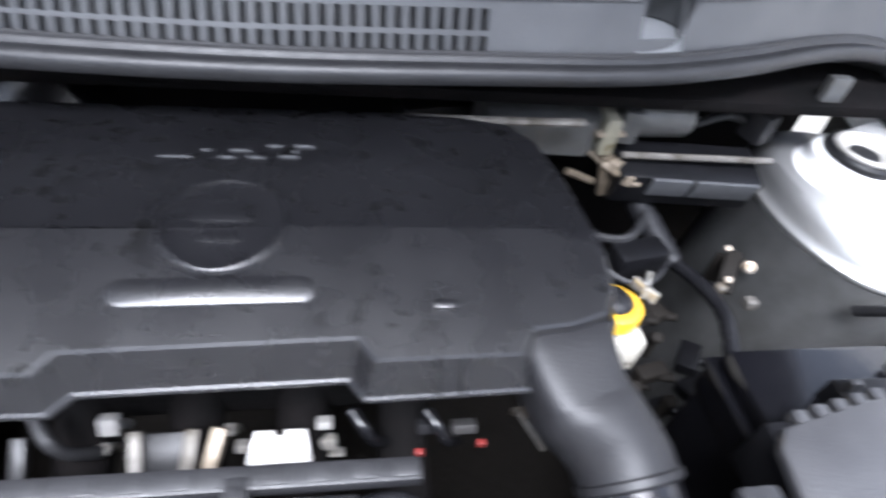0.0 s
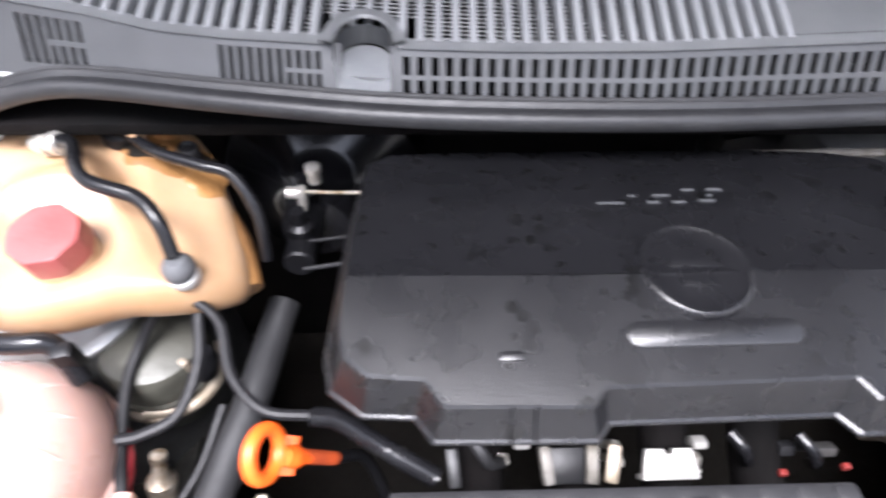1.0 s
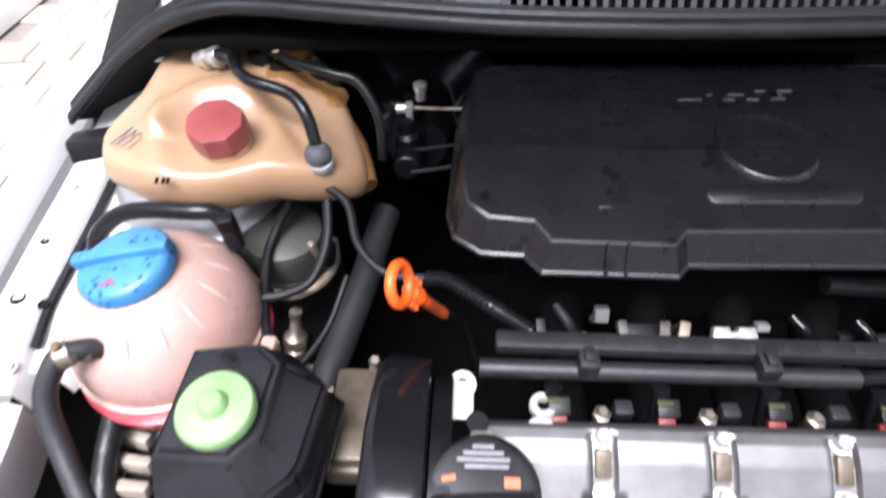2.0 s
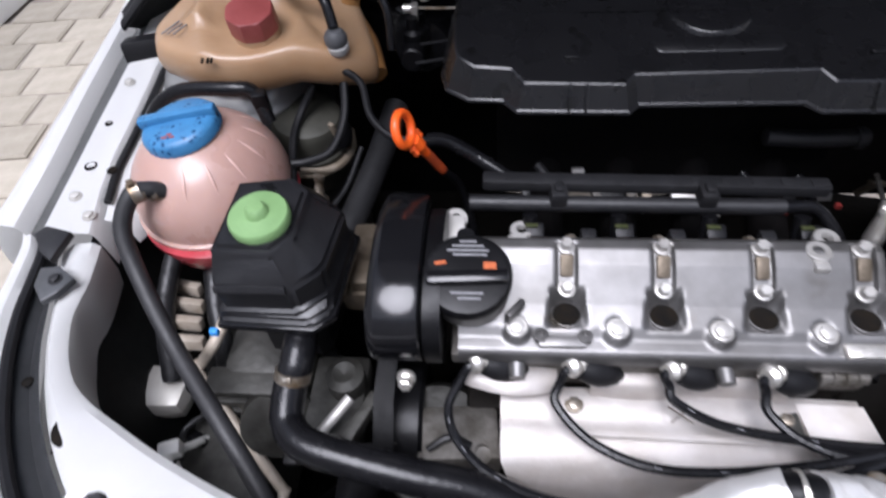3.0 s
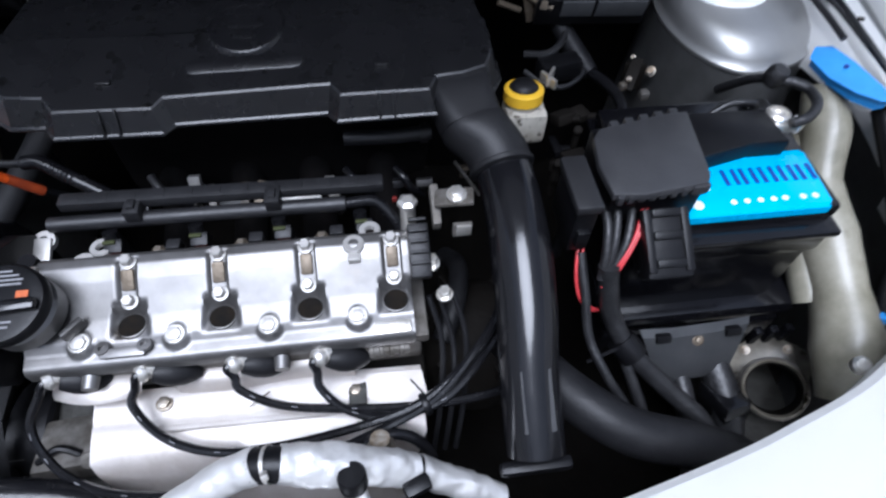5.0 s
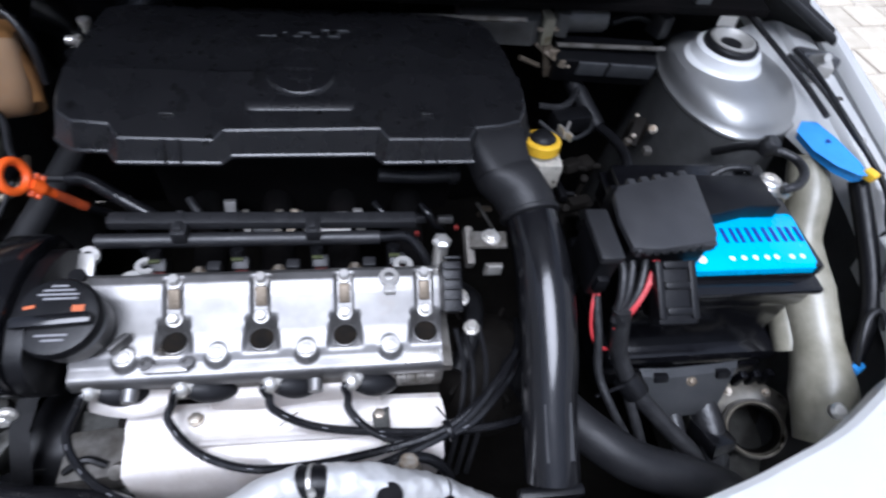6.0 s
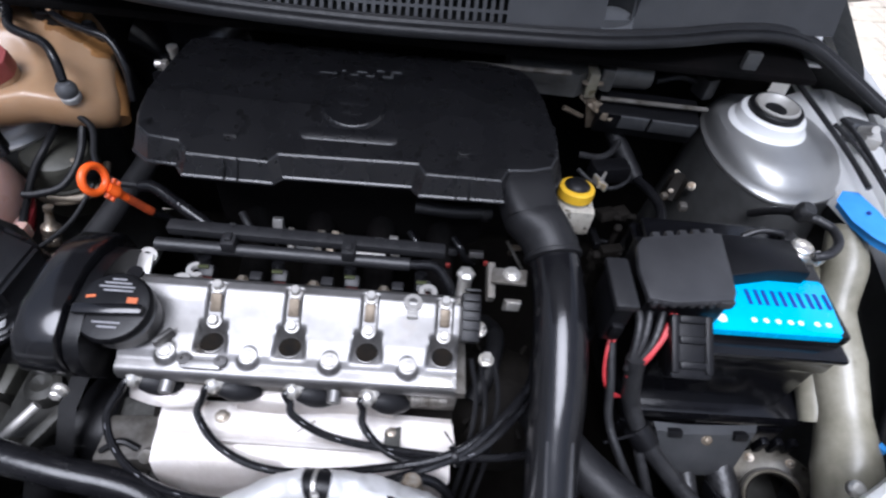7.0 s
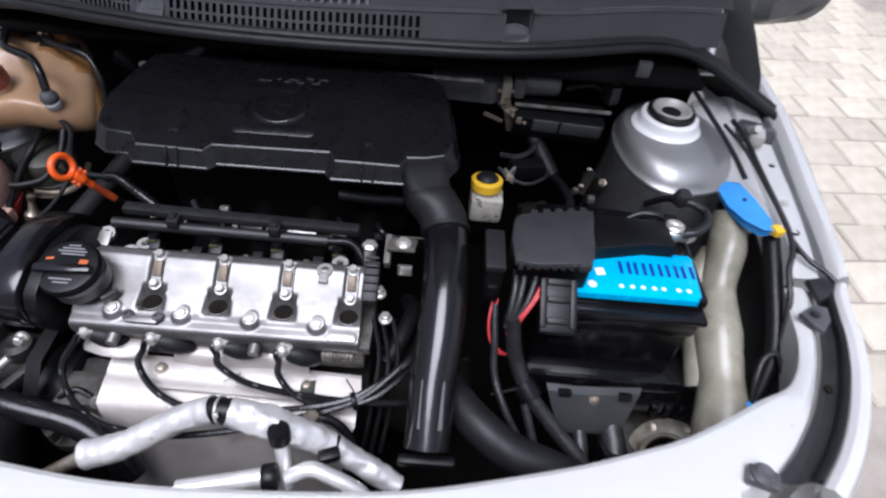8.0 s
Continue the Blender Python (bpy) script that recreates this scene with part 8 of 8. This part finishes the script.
solo("blue_connector", bm, BLUE2, (0.645, -0.03, 0.75), "blue lamp connector in the corner", "connector")

# small reservoir with yellow collar
res = thing("clutch_fluid_bottle", (0.297, 0.245, 0.77), "small milky fluid bottle with a yellow collar", "fluid bottle")
bm = B()
block(bm, (0.299, 0.239, 0.802), (0.050, 0.042, 0.044), bev=0.007)
lathe(bm, [(0.020, 0), (0.020, 0.012)], (0.297, 0.245, 0.822), seg=24)
part("bottle", bm, DIRTYWHITE, res)
bm = B()
lathe(bm, [(0.0215, 0), (0.024, 0.001), (0.024, 0.014), (0.021, 0.016), (0.018, 0.016)], (0.297, 0.247, 0.828), (0.0, 0.1, 1), 32)
part("collar", bm, YELLOW, res, "yellow screw collar")
bm = B()
lathe(bm, [(0.019, 0), (0.0185, 0.007), (0.015, 0.011), (0.011, 0.014), (0.0, 0.015)], (0.297, 0.250, 0.836), (0.0, 0.2, 1), 24)
part("rubber_plug", bm, RUBBER, res, "black rubber plug")
bm = B()
for k, s_ in enumerate((1, -1)):
    block(bm, (0.330 + 0.004 * k, 0.262 + 0.006 * k, 0.842), (0.004, 0.026, 0.012), rz=30 * s_, bev=0.001)
solo("wire_clip", bm, ZINC, (0.33, 0.262, 0.835), "bright bent wire clip", "clip")

# bulkhead fittings behind the cover on the battery side
fbox = thing("control_unit_box", (0.415, 0.40, 0.84), "black control unit box on the bulkhead", "control box")
bm = B()
block(bm, (0.415, 0.400, 0.862), (0.150, 0.05, 0.042), rz=-4, rx=14, bev=0.004)
part("box", bm, PLASTIC, fbox)
for cx, w in ((0.392, 0.042), (0.450, 0.066)):
    bm = B()
    block(bm, (cx, 0.3745 - (cx - 0.4) * 0.07, 0.864), (w, 0.004, 0.024), rz=-4, rx=14, bev=0.001)
    part("front_panel", bm, GREYPLATE, fbox)
bm = B()
rod(bm, (0.338, 0.392, 0.890), (0.495, 0.384, 0.893), 0.0035, seg=8)
part("top_bar", bm, CASTDIRT, fbox)
bm = B()
slab(bm, [(0.20, 0.40), (0.30, 0.395), (0.318, 0.41), (0.322, 0.45), (0.20, 0.46)], 0.885, 0.922, 0.0, 0.006)
solo("metal_cover_plate", bm, UNDERSEAL, (0.26, 0.43, 0.885), "dull metal cover plate under the cowl", "plate")
bm = B()
block(bm, (0.322, 0.410, 0.905), (0.016, 0.03, 0.04), bev=0.004)
solo("cream_spacer", bm, IVORY, (0.317, 0.425, 0.885), "cream plastic spacer at the plate end", "spacer")
bm = B()
for k in range(3):
    block(bm, (0.325 + 0.012 * k, 0.405 - 0.012 * k, 0.882 - 0.006 * k), (0.014, 0.010, 0.012), rz=30 * k, bev=0.002)
tube(bm, [(0.315, 0.41, 0.88), (0.335, 0.39, 0.872), (0.36, 0.378, 0.865)], 0.004, 8)
solo("wire_plug", bm, TAN, (0.335, 0.395, 0.872), "tan wire plug on the bulkhead", "connector")
bm = B()
rod(bm, (0.10, 0.372, 0.935), (0.28, 0.375, 0.935), 0.004, seg=8)
solo("bulkhead_rod", bm, CASTDIRT, (0.19, 0.373, 0.935), "thin bright rod under the cowl", "rod")
for k, pts in enumerate((((0.50, 0.44, 0.93), (0.53, 0.45, 0.935), (0.57, 0.47, 0.92)), ((0.42, 0.42, 0.91), (0.46, 0.43, 0.915), (0.50, 0.44, 0.90)))):
    bm = B()
    tube(bm, pts, (0.006, 0.005)[k], 10, 6)
    solo("bulkhead_hose", bm, RUBBER, pts[1], "dull black hose in the shaded corner", "hose", "bulkhead hoses")
for k, (x, y, z, s_, m) in enumerate(((0.36, 0.50, 0.93, (0.05, 0.03, 0.02), CASTDIRT), (0.45, 0.50, 0.92, (0.07, 0.02, 0.02), CASTDIRT), (0.50, 0.43, 0.905, (0.022, 0.03, 0.034), DUSTY), (0.530, 0.402, 0.962, (0.022, 0.010, 0.032), UNDERSEAL), (0.37, 0.34, 0.80, (0.06, 0.03, 0.03), PLASTIC), (0.452, 0.305, 0.79, (0.010, 0.010, 0.010), WORN), (0.475, 0.285, 0.79, (0.012, 0.012, 0.012), CASTDIRT), (0.17, 0.47, 0.88, (0.09, 0.04, 0.04), PLASTIC), (0.56, 0.49, 0.93, (0.05, 0.03, 0.03), DUSTY))):
    bm = B()
    block(bm, (x, y, z), s_, rz=12 * (k % 3), bev=min(s_) * 0.25)
    solo("bulkhead_fitting", bm, m, (x, y, z - s_[2] / 2), "small fitting on the shaded bulkhead", "fitting", "bulkhead fittings")

wiper = thing("electric_motor", (0.375, 0.43, 0.90), "dull grey motor under the cowl", "motor")
bm = B()
lathe(bm, [(0.0, -0.045), (0.016, -0.044), (0.021, -0.038), (0.021, 0.020), (0.017, 0.026), (0.0, 0.028)], (0.385, 0.425, 0.915), (1, -0.1, 0.1), 26)
part("casing", bm, UNDERSEAL, wiper)
bm = B()
block(bm, (0.345, 0.418, 0.912), (0.020, 0.034, 0.036), rz=-8, bev=0.006)
part("gear_case", bm, UNDERSEAL, wiper)
bm = B()
block(bm, (0.322, 0.400, 0.9085), (0.030, 0.008, 0.004), rz=4, bev=0.001)
part("link_bar", bm, TAN, wiper, "tan link bar")
brk3 = thing("box_bracket", (0.335, 0.395, 0.83), "dusty tan bracket holding the control box", "bracket")
bm = B()
block(bm, (0.333, 0.398, 0.860), (0.014, 0.006, 0.050), ry=-14, bev=0.0015)
part("plate", bm, POCKET, brk3)
bm = B()
rod(bm, (0.290, 0.396, 0.866), (0.322, 0.398, 0.852), 0.004, seg=8)
part("pipe", bm, POCKET, brk3)
elbow = thing("clutch_line", (0.42, 0.33, 0.77), "grey sleeved line turning into a thin black hose", "hose")
bm = B()
tube(bm, [(0.372, 0.405, 0.835), (0.392, 0.385, 0.812), (0.412, 0.358, 0.790), (0.420, 0.344, 0.785)], [0.011, 0.014, 0.014, 0.011], 14, 6, rib=0.03)
part("sleeve", bm, RUBBER, elbow, "dull line sleeve")
bm = B()
tube(bm, [(0.418, 0.347, 0.786), (0.432, 0.312, 0.790), (0.438, 0.28, 0.792), (0.434, 0.25, 0.79), (0.420, 0.205, 0.775), (0.41, 0.17, 0.73)], 0.0075, 12, 6)
part("hose", bm, HOSE, elbow)
bm = B()
tube(bm, [(0.322, 0.337, 0.80), (0.345, 0.318, 0.792), (0.372, 0.314, 0.788), (0.398, 0.330, 0.788), (0.412, 0.352, 0.79)], 0.0035, 8, 6)
solo("bulkhead_cable", bm, TAPE, (0.37, 0.315, 0.79), "thin black cable looped under the bulkhead", "cable")
bm = B()
tube(bm, [(0.325, 0.360, 0.81), (0.355, 0.352, 0.815), (0.380, 0.372, 0.82), (0.39, 0.40, 0.83)], 0.005, 8, 6)
solo("bulkhead_cable", bm, TAPE, (0.355, 0.352, 0.81), "black taped cable under the control box", "cable")
brk2 = thing("tower_bracket", (0.47, 0.325, 0.76), "grimy steel bracket bolted beside the tower", "bracket")
bm = B()
block(bm, (0.472, 0.326, 0.792), (0.016, 0.050, 0.006), rz=-32, rx=25, bev=0.002)
block(bm, (0.484, 0.345, 0.775), (0.030, 0.006, 0.040), rz=-20, bev=0.002)
part("plate", bm, OILDIRT, brk2)
for x, y, z in ((0.503, 0.335, 0.788), (0.480, 0.352, 0.800), (0.462, 0.312, 0.795)):
    bolt("bracket_bolt", (x, y, z), 0.005 if x > 0.5 else 0.0028, brk2, (-0.5, -0.6, 0.6), WORN, 0.010)
random.seed(33)
for k in range(12):
    x, y, z = random.uniform(0.335, 0.445), random.uniform(0.215, 0.33), random.uniform(0.68, 0.74)
    bm = B()
    if k % 3 == 0:
        lathe(bm, [(0.007, 0), (0.007, 0.008), (0.005, 0.010), (0, 0.010)], (x, y, z), (random.uniform(-0.4, 0.4), -0.5, 1), 6)
        rod(bm, (x, y, z - 0.03), (x, y, z), 0.005, seg=8)
    else:
        block(bm, (x, y, z), (random.uniform(0.02, 0.04), random.uniform(0.012, 0.03), 0.016), rz=random.uniform(0, 180), rx=random.uniform(-25, 25), bev=0.004)
        rod(bm, (x, y, z - 0.004), (x + 0.022, y - 0.010, z + 0.004), 0.005, seg=10)
    solo("gearbox_fitting", bm, (OILDIRT, OILDIRT, PLASTIC)[k % 3], (x, y, z - 0.02), "grimy fitting on the gearbox top", "fitting", "gearbox fittings")

# ---- paving stones, last ----
random.seed(4)
SIZE = (0.208, 0.196)
bm = bmesh.new()
block(bm, (0, 0, 0), (SIZE[0] - 0.012, SIZE[1] - 0.012, 0.04), bev=0.0)
bmesh.ops.bevel(bm, geom=[e for e in bm.edges if all(v.co.z > 0 for v in e.verts)], offset=0.008, segments=1, affect="EDGES")
stone = bpy.data.meshes.new("paver")
bm.to_mesh(stone)
bm.free()
stone.materials.append(BRICK)
turn = pose(0, 0, 0, 0, 0, 5)
count = 0
for row in range(-2, 24):
    for col in range(-16, 20):
        p = turn @ Vector(((col + 0.5 * (row % 2)) * SIZE[0], row * SIZE[1], 0))
        right = 0.90 < p.x < 3.1 and 0.35 < p.y < 3.9 and p.x > 0.75 + 0.22 * p.y
        left = -2.38 < p.x < -0.85 and 0.45 < p.y < 3.3 and -p.x > 0.55 + 0.42 * p.y
        if (right or left) and count < 330:
            ob = new("paver", stone)
            ob.matrix_world = pose(p.x + random.uniform(-0.003, 0.003), p.y + random.uniform(-0.003, 0.003), -0.02 + random.uniform(-0.003, 0.002), random.uniform(-0.8, 0.8), random.uniform(-0.8, 0.8), 5 + random.uniform(-1.2, 1.2))
            ob.parent = ground
            count += 1
